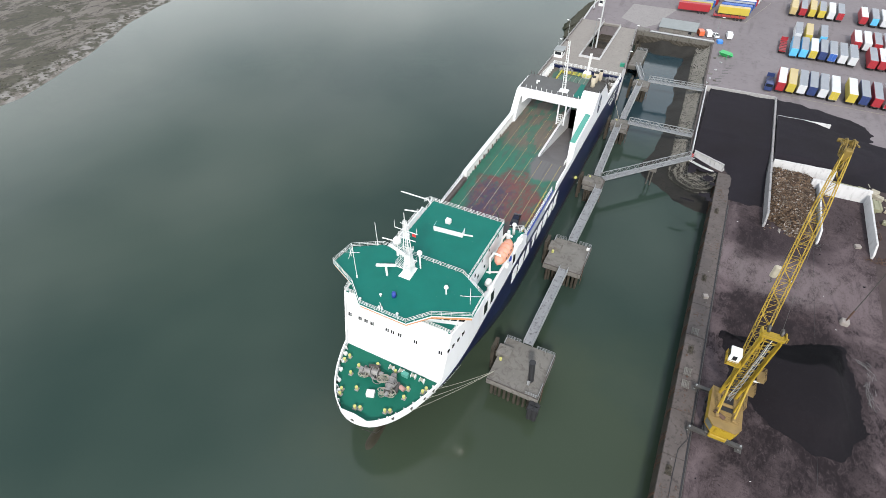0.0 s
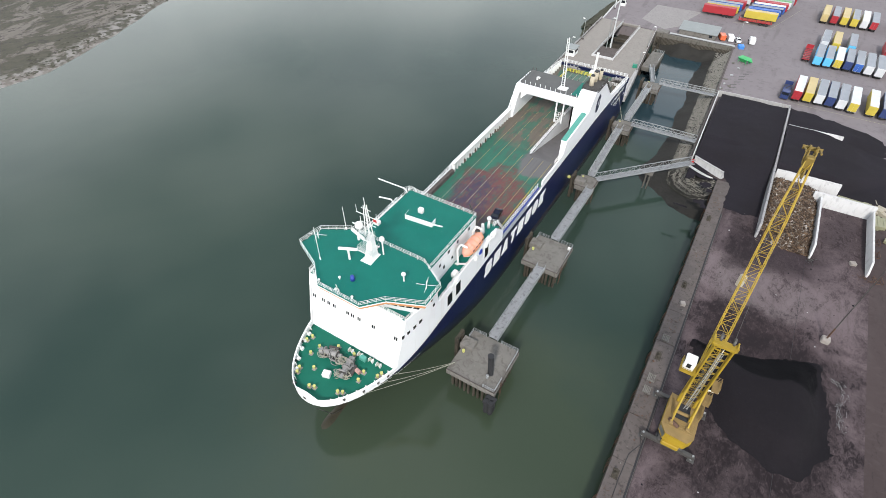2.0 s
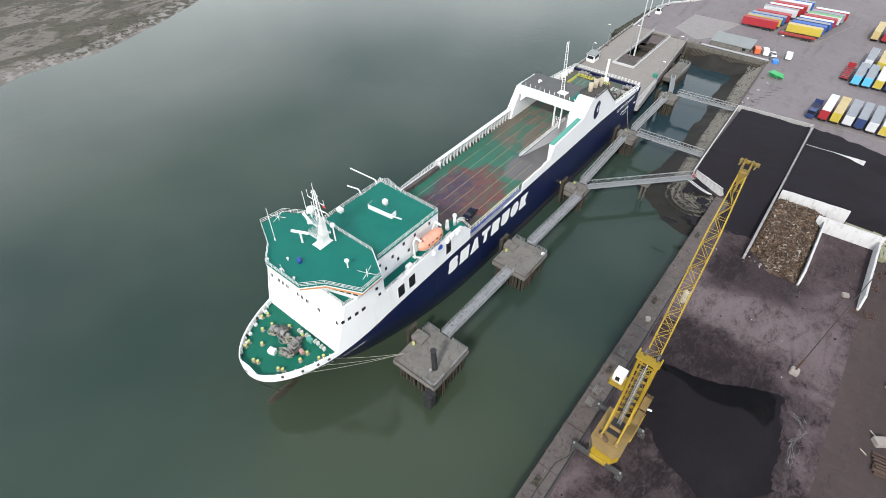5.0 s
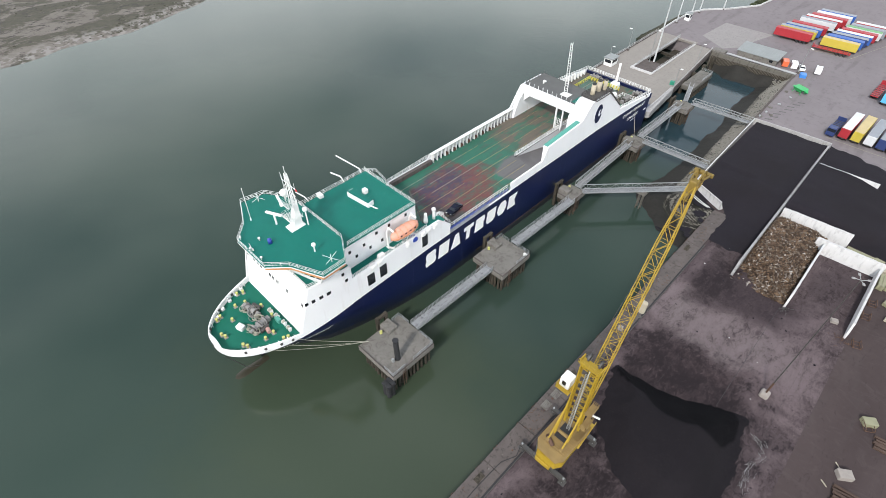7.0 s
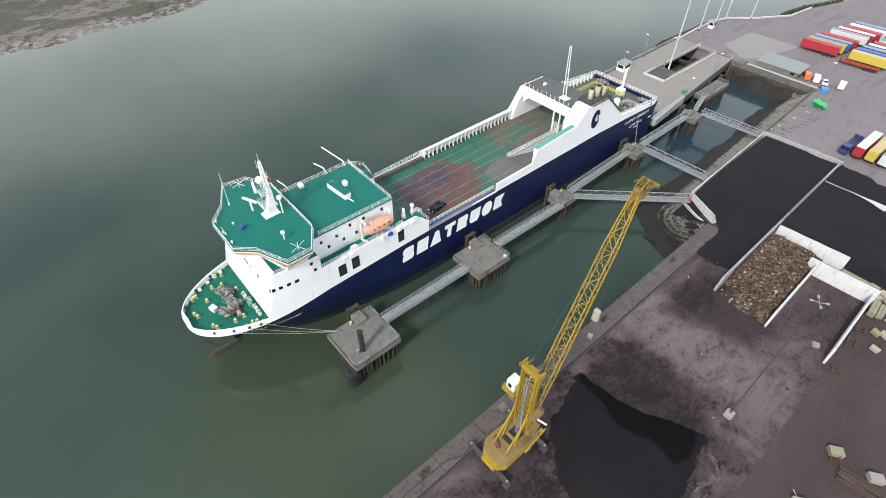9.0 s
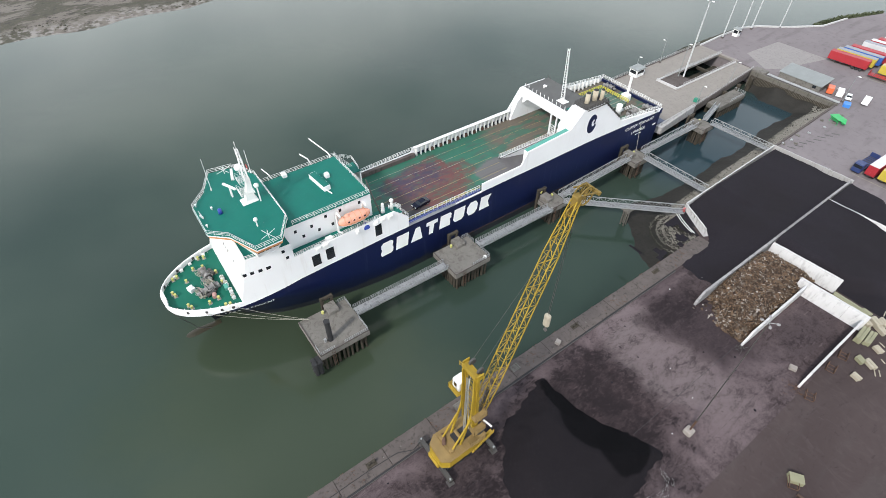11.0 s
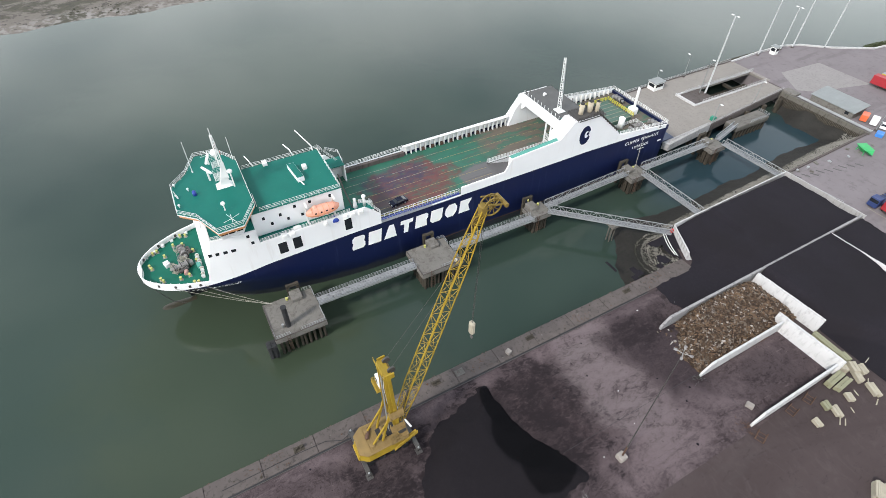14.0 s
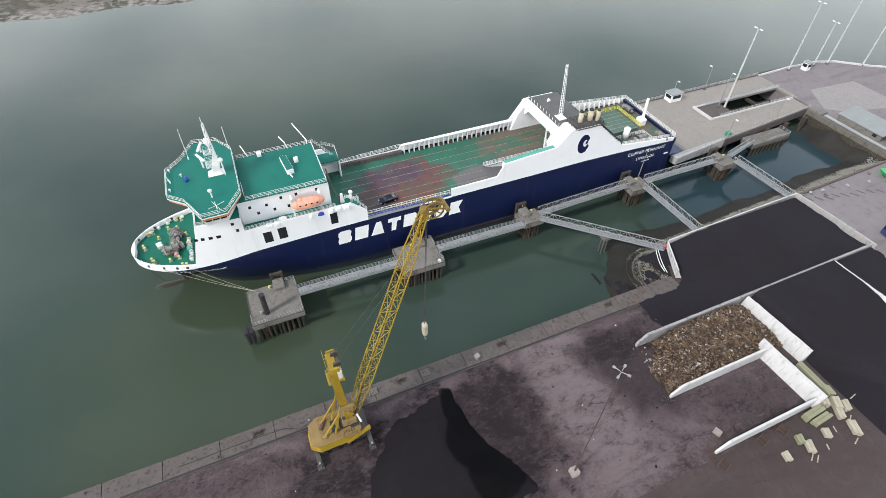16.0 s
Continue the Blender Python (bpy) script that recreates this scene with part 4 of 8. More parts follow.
truss_bridge((18.0, 93.6, 6.0), (17.2, 121.6, 6.0), "grey steel lattice gangway between dolphins")
truss_bridge((17.6, 127.6, 6.0), (17.6, 152.6, 6.0), "grey steel lattice gangway between dolphins")
g = truss_bridge((19.8, 92.9, 6.0), (40.6, 114.6, 6.0), "grey steel lattice gangway to the quay corner")
truss_bridge((19.6, 126.0, 6.0), (38.9, 126.4, 6.0), "grey steel lattice gangway to the bank")
truss_bridge((19.8, 158.0, 6.0), (38.6, 158.9, 6.0), "grey steel lattice gangway to the bank")
truss_bridge((17.4, 158.2, 5.9), (13.6, 171.2, 5.0), "grey steel lattice gangway to the platform", 1.3, 1.2)
b = M()
for dx, dy in ((-0.7, -0.7), (0.7, -0.7), (0.7, 0.7), (-0.7, 0.7)):
    b.tube((31.2 + dx * 0.7, 104.8 + dy * 0.7, -3), (31.2 + dx * 0.7, 104.8 + dy * 0.7, 5.0), 0.2, 6)
b.box(30.0, 32.4, 103.6, 106, 5.0, 5.7)
solid("gangway_pier", b, MAT_DOLPHIN, "small concrete pier under the gangway", "pier")
b = M().bevel_box(40.2, 40.9, 114.6, 115.3, 5.6, 6.8, 0.1)
solid("lifebuoy_box", b, plain("red_box_paint", (0.6, 0.03, 0.03), 0.5), "small red lifebuoy box at the gangway end", "box")

for off in (1.0, 1.5):
    pts = [Vector((40.6 - off + 7.4 * u + 0.35 * off * math.sin(u * math.pi), 114.2 - 3.4 * u - off * (0.55 + 0.5 * math.sin(u * math.pi)), 5.75)) for u in (0, 0.2, 0.4, 0.6, 0.8, 1.0)]
    solid("corner_rail", M().pipe(pts, 0.09, 6), MAT_RAIL, "white curved pipe rail round the quay corner", "railing", "structure")
solid("green_cabinet", M().bevel_box(-0.8, 0.8, -0.6, 0.6, LINK_Z, LINK_Z + 1.2, 0.08, pose(8.6, 166.4, 0, 0, 0, 10)), plain("green_cabinet_paint", (0.02, 0.22, 0.14), 0.6, 0, 0.3), "green steel cabinet on the bridge edge", "cabinet")

# fence along the bank top
solid("bank_kerb", M().box(-0.35, 0.35, 0, 42, 5.2, 6.3, pose(39.6, 116.3, 0, 0, 0, 1.6)), MAT_COPE, "low stained concrete kerb on the bank top", "kerb", "structure")
solid("bank_kerb", M().box(-0.3, 0.3, 0, 42, 5.2, 6.0, pose(38.3, 160.5, 0, 0, 0, 2.0)), MAT_COPE, "low stained concrete kerb on the bank top", "kerb", "structure")
solid("wall_basin", M().box(7.0, 37.4, 202.2, 203.0, -3, 6.1), MAT_WALLTOP, "dark stained concrete basin wall with a weedy foot", "wall", "structure")
b = M()
for i in range(60):
    b.box(7.6 + i * 0.49, 7.9 + i * 0.49, 202.0, 202.2, -2, 4.6)
solid("sheet_piling", b, MAT_PILE, "weed-stained sheet piling below the basin wall", "piling", "structure")

# ---- the ship: bow at the origin, stern towards +y ----
XC, BEAM, STERN = -0.4, 11.6, 139.4
NAVY_TOP = [(0, 10.2), (6, 10.4), (12, 10.9), (25, 12.8), (44, 13.4), (67, 13.7), (95, 13.9), (110, 14.1), (125, 13.8), (139.4, 13.2)]
TOP_STB = [(0, 12.1), (12.8, 12.1), (15.9, 22.6), (24.6, 22.6), (24.6, 19.0), (44.3, 19.5), (47.4, 19.5), (50.8, 16.4), (50.8, 13.5),
           (71.6, 13.85), (71.6, 16.1), (83.8, 16.3), (85.6, 19.6), (99.8, 20.6), (103.6, 24.6), (111.6, 24.6), (119.6, 17.6), (120.6, 16.2), (139.4, 14.2)]
TOP_PORT = [(0, 12.1), (12.8, 12.1), (15.9, 22.6), (24.6, 22.6), (24.6, 19.0), (46.0, 19.5), (50.0, 15.0), (50.0, 14.2), (66, 14.4), (67, 15.6), (99, 15.9), (103.2, 21.6),
            (112.5, 21.6), (114, 16.8), (139.4, 14.4)]
DECK_Z, FOC_Z, BOAT_Z, HOUSE_Z, ROOF_Z = 13.1, 10.9, 18.2, 24.2, 26.2


def half_beam(y, z):
    """Half breadth of the hull: full and round at deck, fine at the waterline."""
    w = max(0, min(1, z / 10.4)) ** 1.4
    y0 = 7.0 * (1 - w)
    L, p, q = 47 + (26 - 47) * w, 2.0 + 0.1 * w, 1.25 + 0.85 * w
    s = (y - y0) / L
    if s <= 0:
        return 0.0
    return BEAM if s >= 1 else BEAM * (1 - (1 - s) ** p) ** (1 / q)


ship = thing("cargo_ship", "navy and white roll-on cargo ferry moored at dolphins", "ship", rz=-0.55)
ys_bow = [58 * (i / 46) ** 2.2 for i in range(47)]
ys_all = ys_bow + [58 + (STERN - 58) * i / 60 for i in range(1, 61)]
for side, name in ((1, "starboard"), (-1, "port")):
    rows = []
    for i in range(17):
        row = []
        for y in ys_all:
            z = -2.5 + (lerp_line(NAVY_TOP, y) + 2.5) * i / 16
            row.append((XC + side * half_beam(y, z), y + max(0, 7.0 * (1 - max(0, min(1, z / 10.4)) ** 1.4)) * max(0, 1 - y / 20), z))
        rows.append(row if side < 0 else row[::-1])
    part("hull_side", M().grid(rows), MAT_NAVY, ship, "navy painted steel hull plating", True)
m = M()
zs = [1.6, 6, 10, 13.3]
m.grid([[(XC + k * BEAM, STERN, z) for k in (1, -1)] for z in zs])
m.box(XC - 11.9, XC + 11.9, STERN - 0.6, STERN - 0.05, 12.6, 14.2)
part("transom", m, MAT_NAVY, ship)
# bulbous bow below the stem
rows = []
for i in range(11):
    s = i / 10
    y, r = -0.6 + 8.5 * s, 1.8 * math.sqrt(max(0.0, 1 - (1 - min(1, s * 2.2)) ** 2)) * (1 - 0.25 * s)
    rows.append([(XC + 0.9 + r * math.cos(a) * 0.95, y, -0.72 + r * math.sin(a) * 0.62) for a in np.linspace(0, 2 * math.pi, 13)[:-1]])
part("bulb", M().grid(rows, True), concrete_material("weedy_bulb_paint", (0.024, 0.022, 0.013), (0.042, 0.036, 0.022), (0.014, 0.016, 0.010), 0.6, 0.5), ship, "brown weedy bulbous bow awash", True)
part("stem_guard", M().pipe([(0.7, 0.6, 8.0), (1.0, 3.4, 1.6), (1.2, 6.0, -0.2)], 0.06, 6), MAT_STEEL, ship)


def topsides(profile, side, thick=0.3):
    """White plating from the navy line up to the stepped profile, with an inner face."""
    cols = []
    marks = sorted(set([round(y, 3) for y in ys_all] + [p[0] for p in profile]))
    for y in marks:
        tops = [z for (a, z) in profile if abs(a - y) < 1e-6]
        cols += [(y, z) for z in tops] if tops else [(y, lerp_line(profile, y))]
    rows = []
    for y, t in cols:
        x = half_beam(y, 11)
        xi = max(0.0, half_beam(max(0, y - 0.0), 11) - thick) if y > 0.6 else 0.0
        yi = y if y > 0.6 else y + 0.4
        b = lerp_line(NAVY_TOP, y)
        t = max(t, b + 0.02)
        rows.append([(XC + side * x, y, b), (XC + side * x, y, t), (XC + side * xi, yi, t), (XC + side * xi, yi, b - (0.0 if y > 13 else 0.4))])
    if side > 0:
        rows = rows[::-1]
    return M().grid(rows)


part("topside_plating", topsides(TOP_STB, 1), MAT_WHITE, ship, "white painted upper hull with stepped top")
part("topside_plating", topsides(TOP_PORT, -1), MAT_WHITE, ship, "white painted upper hull with stepped top")


def deck_outline(y0, y1, inset=0.2, n=24):
    ys = [y0 + (y1 - y0) * i / n for i in range(n + 1)]
    return [(XC + half_beam(y, 11) - inset, y) for y in ys] + [(XC - half_beam(y, 11) + inset, y) for y in ys[::-1]]


foredeck = part("foredeck", M().prism(deck_outline(0.7, 13, 0.25), FOC_Z - 0.3, FOC_Z), MAT_FOCSLE, ship, "green painted mooring deck")
def loft(low, z0, high, z1):
    """A closed body between two outlines of equal number."""
    n = len(low)
    return M().add([(x, y, z0) for x, y in low] + [(x, y, z1) for x, y in high], [tuple(range(n - 1, -1, -1)), tuple(range(n, 2 * n))]
                   + [(i, (i + 1) % n, n + (i + 1) % n, n + i) for i in range(n)])


def block_ring(front):
    ys = [front, 16.5, 18, 21, 24.5]
    return [(XC + half_beam(y, 11) - 0.32, y) for y in ys] + [(XC - half_beam(y, 11) + 0.32, y) for y in ys[::-1]]


def rake(z):
    """Where the sloping front wall stands at a height."""
    return 12.9 + 3.0 * (z - FOC_Z) / (22.3 - FOC_Z)


bridge_block = part("accommodation_block", loft(block_ring(12.9), FOC_Z, block_ring(15.9), 22.3), MAT_WHITE, ship, "white front of the accommodation block")
part("wing_deck", M().prism(deck_outline(16.0, 24.5, 0.35, 6), 22.3, 22.42), MAT_GREEN, bridge_block, "green wing deck")
part("parapet", M().box(-10.2, 9.6, 15.88, 16.05, 22.3, 22.6), MAT_WHITE, bridge_block)
house = part("deckhouse", M().box(-7.6, 8.1, 24.6, 43.4, 12.5, HOUSE_Z), MAT_WHITE, ship, "white deckhouse below the boat deck")
part("top_deck", M().box(-7.8, 8.3, 24.4, 43.7, HOUSE_Z, HOUSE_Z + 0.14), MAT_GREEN, house, "green painted top deck")
for side in (1, -1):
    part("boat_deck", M().box(*sorted((7.6 * side, 11.2 * side + XC)), 24.7, 49.5, BOAT_Z - 0.2, BOAT_Z), MAT_GREEN, ship, "green boat deck")
    part("boat_deck_bulkhead", M().box(*sorted((7.6 * side, 11.2 * side + XC)), 49.2, 49.5, 12.5, BOAT_Z - 0.2), MAT_WHITE, ship)
part("deckhouse_bulkhead", M().box(-8.0, 8.1, 43.4, 43.7, 12.5, HOUSE_Z), MAT_WHITE, house)

# windows and openings of the front and the sides
for x in (-9.9, -7.7, -6.4, -5.1, -1.9, -0.8, 0.7, 3.9, 8.8):
    t = pose(x, rake(17.9), 17.9, -14.8, 0, 0)
    w = part("front_window", M().box(-0.36, 0.36, -0.05, 0.02, -0.4, 0.4, t), MAT_GLASS, bridge_block)
    part("window_frame", M().box(-0.46, -0.36, -0.09, 0.02, -0.5, 0.5, t).box(0.36, 0.46, -0.09, 0.02, -0.5, 0.5, t).box(-0.36, 0.36, -0.09, 0.02, 0.4, 0.5, t).box(-0.05, 0.05, -0.07, 0.02, -0.4, 0.4, t), MAT_RAIL, w)
for y in (15.1, 16.4, 17.9, 19.4):
    x = XC + half_beam(y, 11)
    part("side_window", M().box(x - 0.1, x + 0.04, y - 0.45, y + 0.45, 18.7, 19.4), MAT_GLASS, bridge_block)
for y, z in ((22.8, 21.6), (23.3, 19.7)):
    x = XC + half_beam(y, 11)
    part("side_window", M().box(x - 0.1, x + 0.03, y - 0.3, y + 0.3, z - 0.35, z + 0.35), MAT_GLASS, bridge_block)
for y0, y1, z0, z1 in ((27.8, 29.6, 14.4, 17.3), (30.9, 32.7, 14.5, 17.5), (42.4, 44.0, 14.9, 18.0)):
    w = part("side_opening", M().box(XC + BEAM - 0.2, XC + BEAM + 0.03, y0, y1, z0, z1), MAT_GLASS, ship, "dark mooring opening in the side")
    for a, c in ((y0 - 0.1, y0), (y1, y1 + 0.1)):
        part("opening_rim", M().box(XC + BEAM - 0.1, XC + BEAM + 0.06, a, c, z0, z1), MAT_RAIL, w)
for y, z in ((26.8, 22.3), (30.2, 22.0), (33.4, 23.0), (36.6, 23.0), (41.0, 23.0), (34.6, 20.4), (28.2, 20.4), (31.6, 20.4), (38.0, 20.6)):
    part("house_window", M().box(8.05, 8.14, y - 0.28, y + 0.28, z - 0.36, z + 0.36), MAT_GLASS, house)

# wheelhouse with its wide roof
ROOF = [(4.0, 12.15), (7.0, 15.4), (13.1, 18.1), (13.0, 22.9), (7.7, 26.1), (-8.8, 26.1), (-13.9, 23.0), (-14.6, 18.2), (-8.6, 15.4), (-5.0, 12.15)]


def shrink(poly, d):
    cx, cy = -0.5, 19.5
    return [(cx + (x - cx) * (1 - d / max(4, math.hypot(x - cx, y - cy))), cy + (y - cy) * (1 - d / max(4, math.hypot(x - cx, y - cy)))) for x, y in poly]


def wh_ring(z, out=0.0):
    """Wheelhouse wall line: drawn in at the deck, leaning out to the roof."""
    k = (z - 22.4) / 3.2
    return [(x, max(y, 15.95 - 3.4 * k - out)) for x, y in shrink(ROOF, 2.3 - 1.5 * k - out)]


wheelhouse = part("wheelhouse", loft(wh_ring(22.4), 22.4, wh_ring(25.6), 25.6), MAT_WHITE, ship, "white wheelhouse with wings")
part("window_band", loft(wh_ring(23.9, 0.04), 23.9, wh_ring(25.1, 0.04), 25.1), MAT_GLASS, wheelhouse, "dark wheelhouse windows")
lo, hi = wh_ring(23.8, 0.08), wh_ring(25.2, 0.08)
for i in range(len(lo)):
    a, b, c, d = (Vector((*r[j % len(lo)], z)) for r, z in ((lo, 23.8), (hi, 25.2)) for j in (i, i + 1))
    n = max(1, round((a - b).length / 1.3))
    for k in range(n):
        part("window_mullion", M().beam(a.lerp(b, k / n), c.lerp(d, k / n), 0.2, 0.2), MAT_RAIL, wheelhouse)
part("fascia", loft(shrink(ROOF, 0.22), 25.25, shrink(ROOF, 0.1), 25.92), MAT_ORANGE, wheelhouse, "orange band below the roof edge")
part("wheelhouse_roof", M().prism(ROOF, 25.92, ROOF_Z), MAT_GREEN, wheelhouse, "green painted wheelhouse roof")
part("roof_edge", M().prism(shrink(ROOF, -0.05), 25.94, ROOF_Z - 0.05), MAT_WHITE, wheelhouse)
r3 = [(x, y, ROOF_Z) for x, y in shrink(ROOF, 0.12)]
part("roof_railing", M().railing(r3 + r3[:1], 1.05, 1.5, 0.03), MAT_RAIL, wheelhouse)
part("top_railing", M().railing([(8.2, 26.6, 24.3), (8.2, 43.5, 24.3), (-7.65, 43.5, 24.3), (-7.65, 26.6, 24.3)], 1.05, 1.5, 0.03), MAT_RAIL, house)
for s in (1, -1):
    pts = [(XC + s * (half_beam(y, 11) - 0.15), y, 22.5) for y in (15.98, 17.5, 19)]
    part("wing_railing", M().railing([(s * 5.0 + XC, 15.95, 22.6)] + pts, 1.0, 1.2, 0.04), MAT_RAIL, bridge_block)
    part("boat_deck_railing", M().railing([(XC + s * (half_beam(y, 11) - 0.15), y, lerp_line(TOP_STB, y)) for y in (24.8, 30, 36, 40, 44)], 0.9, 1.5, 0.035), MAT_RAIL, ship)
    part("boat_deck_railing", M().railing([(s * 8.3, 49.3, BOAT_Z), (s * 11.1 + XC, 49.3, BOAT_Z + 1.0), (s * 11.1 + XC, 46.3, 20.8)], 1.0, 1.2, 0.035), MAT_RAIL, ship)
part("ladder_railing", M().railing([(11.1, 46.2, 20.8), (11.1, 47.6, 20.8), (11.1, 50.8, 16.4)], 0.9, 1.0, 0.035), MAT_RAIL, ship)

# the mast on the wheelhouse
b = M()
b.grid([[(-1.9, 20.0, ROOF_Z), (0.4, 20.0, ROOF_Z), (0.3, 23.2, ROOF_Z), (-1.8, 23.2, ROOF_Z)], [(-1.5, 20.9, ROOF_Z + 0.5), (0.1, 20.9, ROOF_Z + 0.5), (0.1, 22.7, ROOF_Z + 0.5), (-1.5, 22.7, ROOF_Z + 0.5)],
        [(-1.3, 22.3, 31.2), (-0.6, 22.3, 31.2), (-0.6, 22.9, 31.2), (-1.3, 22.9, 31.2)]], True)
mast = part("foremast", b, MAT_RAIL, ship, "white radar mast on a tapered base")
b = M()
for x in (-1.5, -0.5):
    for y in (21.9, 22.7):
        b.beam((x, y, 31.0), (-1.1 + (x + 1.0) * 0.35, 22.3 + (y - 22.3) * 0.4, 37.6), 0.14, 0.14)
for i in range(9):
    z = 31.4 + i * 0.7
    k = 1 - i * 0.07
    b.beam((-1.0 - 0.5 * k, 22.3, z), (-1.0 + 0.5 * k, 22.3, z), 0.08, 0.08)
b.beam((-3.2, 22.3, 35.4), (1.2, 22.3, 35.4), 0.1, 0.1).beam((-2.0, 22.3, 36.8), (0.0, 22.3, 36.8), 0.08, 0.08).tube((-3.1, 22.3, 35.4), (-3.1, 22.3, 36.9), 0.04).tube((1.1, 22.3, 35.4), (1.1, 22.3, 36.6), 0.04).tube((-2.5, 22.3, 33.6), (-2.5, 22.3, 34.6), 0.05).beam((-2.6, 22.3, 33.6), (0.7, 22.3, 33.6), 0.1, 0.1).tube((-1.1, 22.3, 37.4), (-1.1, 22.3, 39.2), 0.06)
part("lattice", b, MAT_RAIL, mast)
for z, w, l in ((28.3, 2.8, 2.6), (31.2, 2.2, 1.9)):
    f = M()
    for k in range(round(w / 0.3) + 1):
        f.box(-1.03 - w / 2 + 0.3 * k, -0.97 - w / 2 + 0.3 * k, 21.6 - l / 2, 21.6 + l / 2, z, z + 0.08)
    f.box(-1 - w / 2, -1 + w / 2, 21.55 - l / 2, 21.65 - l / 2, z - 0.06, z + 0.1).box(-1 - w / 2, -1 + w / 2, 21.55 + l / 2, 21.65 + l / 2, z - 0.06, z + 0.1)
    f.railing([(-1 - w / 2, 21.6 + l / 2, z), (-1 - w / 2, 21.6 - l / 2, z), (-1 + w / 2, 21.6 - l / 2, z), (-1 + w / 2, 21.6 + l / 2, z)], 1.0, 0.9, 0.017)
    part("platform", f, MAT_RAIL, mast)
for c, r in (((-2.6, 21.8, 32.9), 0.75), ((0.7, 23.4, 30.0), 0.5)):
    d = part("radome", M().dome(c, r, r, r, 14, 8, -0.95), MAT_RAIL, mast, "white satellite dome", True)
    part("radome_post", M().tube((c[0], c[1], ROOF_Z if c[0] > 0 else 31.2), (c[0], c[1], c[2] - r * 0.8), 0.14, 8), MAT_RAIL, d)
for c, a in (((-3.7, 19.3, 28.6), 25), ((-1.6, 20.2, 32.4), -15)):
    s = part("radar_scanner", M().box(-1.7, 1.7, -0.22, 0.22, 0, 0.32, pose(*c, 0, 0, a)), MAT_RAIL, mast, "white bar radar scanner")
    part("scanner_post", M().tube((c[0], c[1], ROOF_Z if c[2] < 30 else 31.3), (c[0], c[1], c[2]), 0.2, 8), MAT_RAIL, s)
mast.location = (-0.5, 0.5, 0)
part("flag", M().box(-0.2, 0.5, 22.85, 22.9, 34.0, 34.6), plain("red_flag", (0.5, 0.03, 0.03), 0.8), mast, "small red flag on the mast")


def whip(at, h, lean, label):
    t = part("aerial", M().tube(at, (at[0] + lean[0], at[1] + lean[1], at[2] + h), 0.06, 6), MAT_RAIL, wheelhouse, label)
    part("aerial_base", M().tube((at[0], at[1], at[2] - 0.02), (at[0], at[1], at[2] + 0.5), 0.14, 8), MAT_RAIL, t)
    return t


whip((-8.6, 17.0, ROOF_Z), 7.5, (0, 0.2), "tall white whip aerial")
whip((-9.8, 25.6, ROOF_Z), 5.5, (0, 0), "white whip aerial")
whip((-1.0, 13.0, ROOF_Z), 2.0, (0, -0.3), "short white mast")
for x, y in ((11.2, 21.2), (-12.6, 21.0)):
    b = M().tube((x, y, ROOF_Z), (x, y, ROOF_Z + 1.9), 0.07)
    for a in range(4):
        b.tube((x, y, ROOF_Z + 0.9), (x + 1.7 * math.cos(a * 1.57 + 0.4), y + 1.7 * math.sin(a * 1.57 + 0.4), ROOF_Z + 1.0), 0.045, 5)
    part("cross_aerial", b, MAT_RAIL, wheelhouse, "white crossed-arm aerial")
b = M().tube((7.0, 20.6, ROOF_Z), (7.0, 20.6, ROOF_Z + 1.5), 0.14, 8, 0.12).dome((7.0, 20.6, ROOF_Z + 1.7), 0.42, 0.42, 0.42, 10, 6, -0.9)
part("searchlight", b, MAT_RAIL, wheelhouse, "white dome on a short post")
part("compass_cover", M().tube((-0.6, 16.2, ROOF_Z), (-0.6, 16.2, ROOF_Z + 0.9), 0.42, 10, 0.36).dome((-0.6, 16.2, ROOF_Z + 0.9), 0.37, 0.37, 0.25, 10, 4, 0), MAT_BLUE, wheelhouse, "blue compass cover", True)
for x, y in ((-5.2, 12.9), (-1.4, 12.8), (2.0, 12.9), (-2.6, 15.2)):
    part("roof_light", M().tube((x, y, ROOF_Z), (x, y, ROOF_Z + 0.55), 0.1, 6).dome((x, y, ROOF_Z + 0.55), 0.25, 0.25, 0.22, 8, 4, -0.5), MAT_RAIL, wheelhouse)
# deckhouse top fittings
lk = part("roof_locker", M().box(-2.9, 3.1, -0.75, 0.75, 0, 1.15, pose(-0.6, 36.6, HOUSE_Z + 0.14, 0, 0, 6)), MAT_WHITE, house, "long white locker with a green top")
part("locker_top", M().box(-2.8, 3.0, -0.7, 0.7, 0, 0.05, pose(-0.6, 36.6, HOUSE_Z + 1.29, 0, 0, 6)), MAT_GREEN, lk)
part("roof_vent", M().bevel_box(-2.4, -1.3, 38.4, 39.4, HOUSE_Z + 0.14, HOUSE_Z + 1.1, 0.15), MAT_RAIL, house)
part("roof_pipe", M().tube((2.3, 36.4, 24.9), (4.4, 37.0, 24.8), 0.14, 6), MAT_RAIL, house)
part("side_ladder", M().railing([(3.2, 26.4, HOUSE_Z), (6.4, 26.4, HOUSE_Z)], 1.4, 0.4, 0.04), MAT_RAIL, house)
part("deck_box", M().bevel_box(-7.9, -6.6, 31.0, 32.0, HOUSE_Z + 0.14, HOUSE_Z + 0.9, 0.08), MAT_RAIL, house)
part("port_davit_arm", M().pipe([(-7.8, 38.0, 24.3), (-8.2, 37.6, 25.8), (-10.6, 36.8, 26.0)], 0.14, 6), MAT_RAIL, house)
part("port_davit_arm", M().pipe([(-7.8, 42.6, 24.3), (-8.4, 42.6, 25.2), (-13.6, 40.6, 27.0)], 0.13, 6), MAT_RAIL, house)
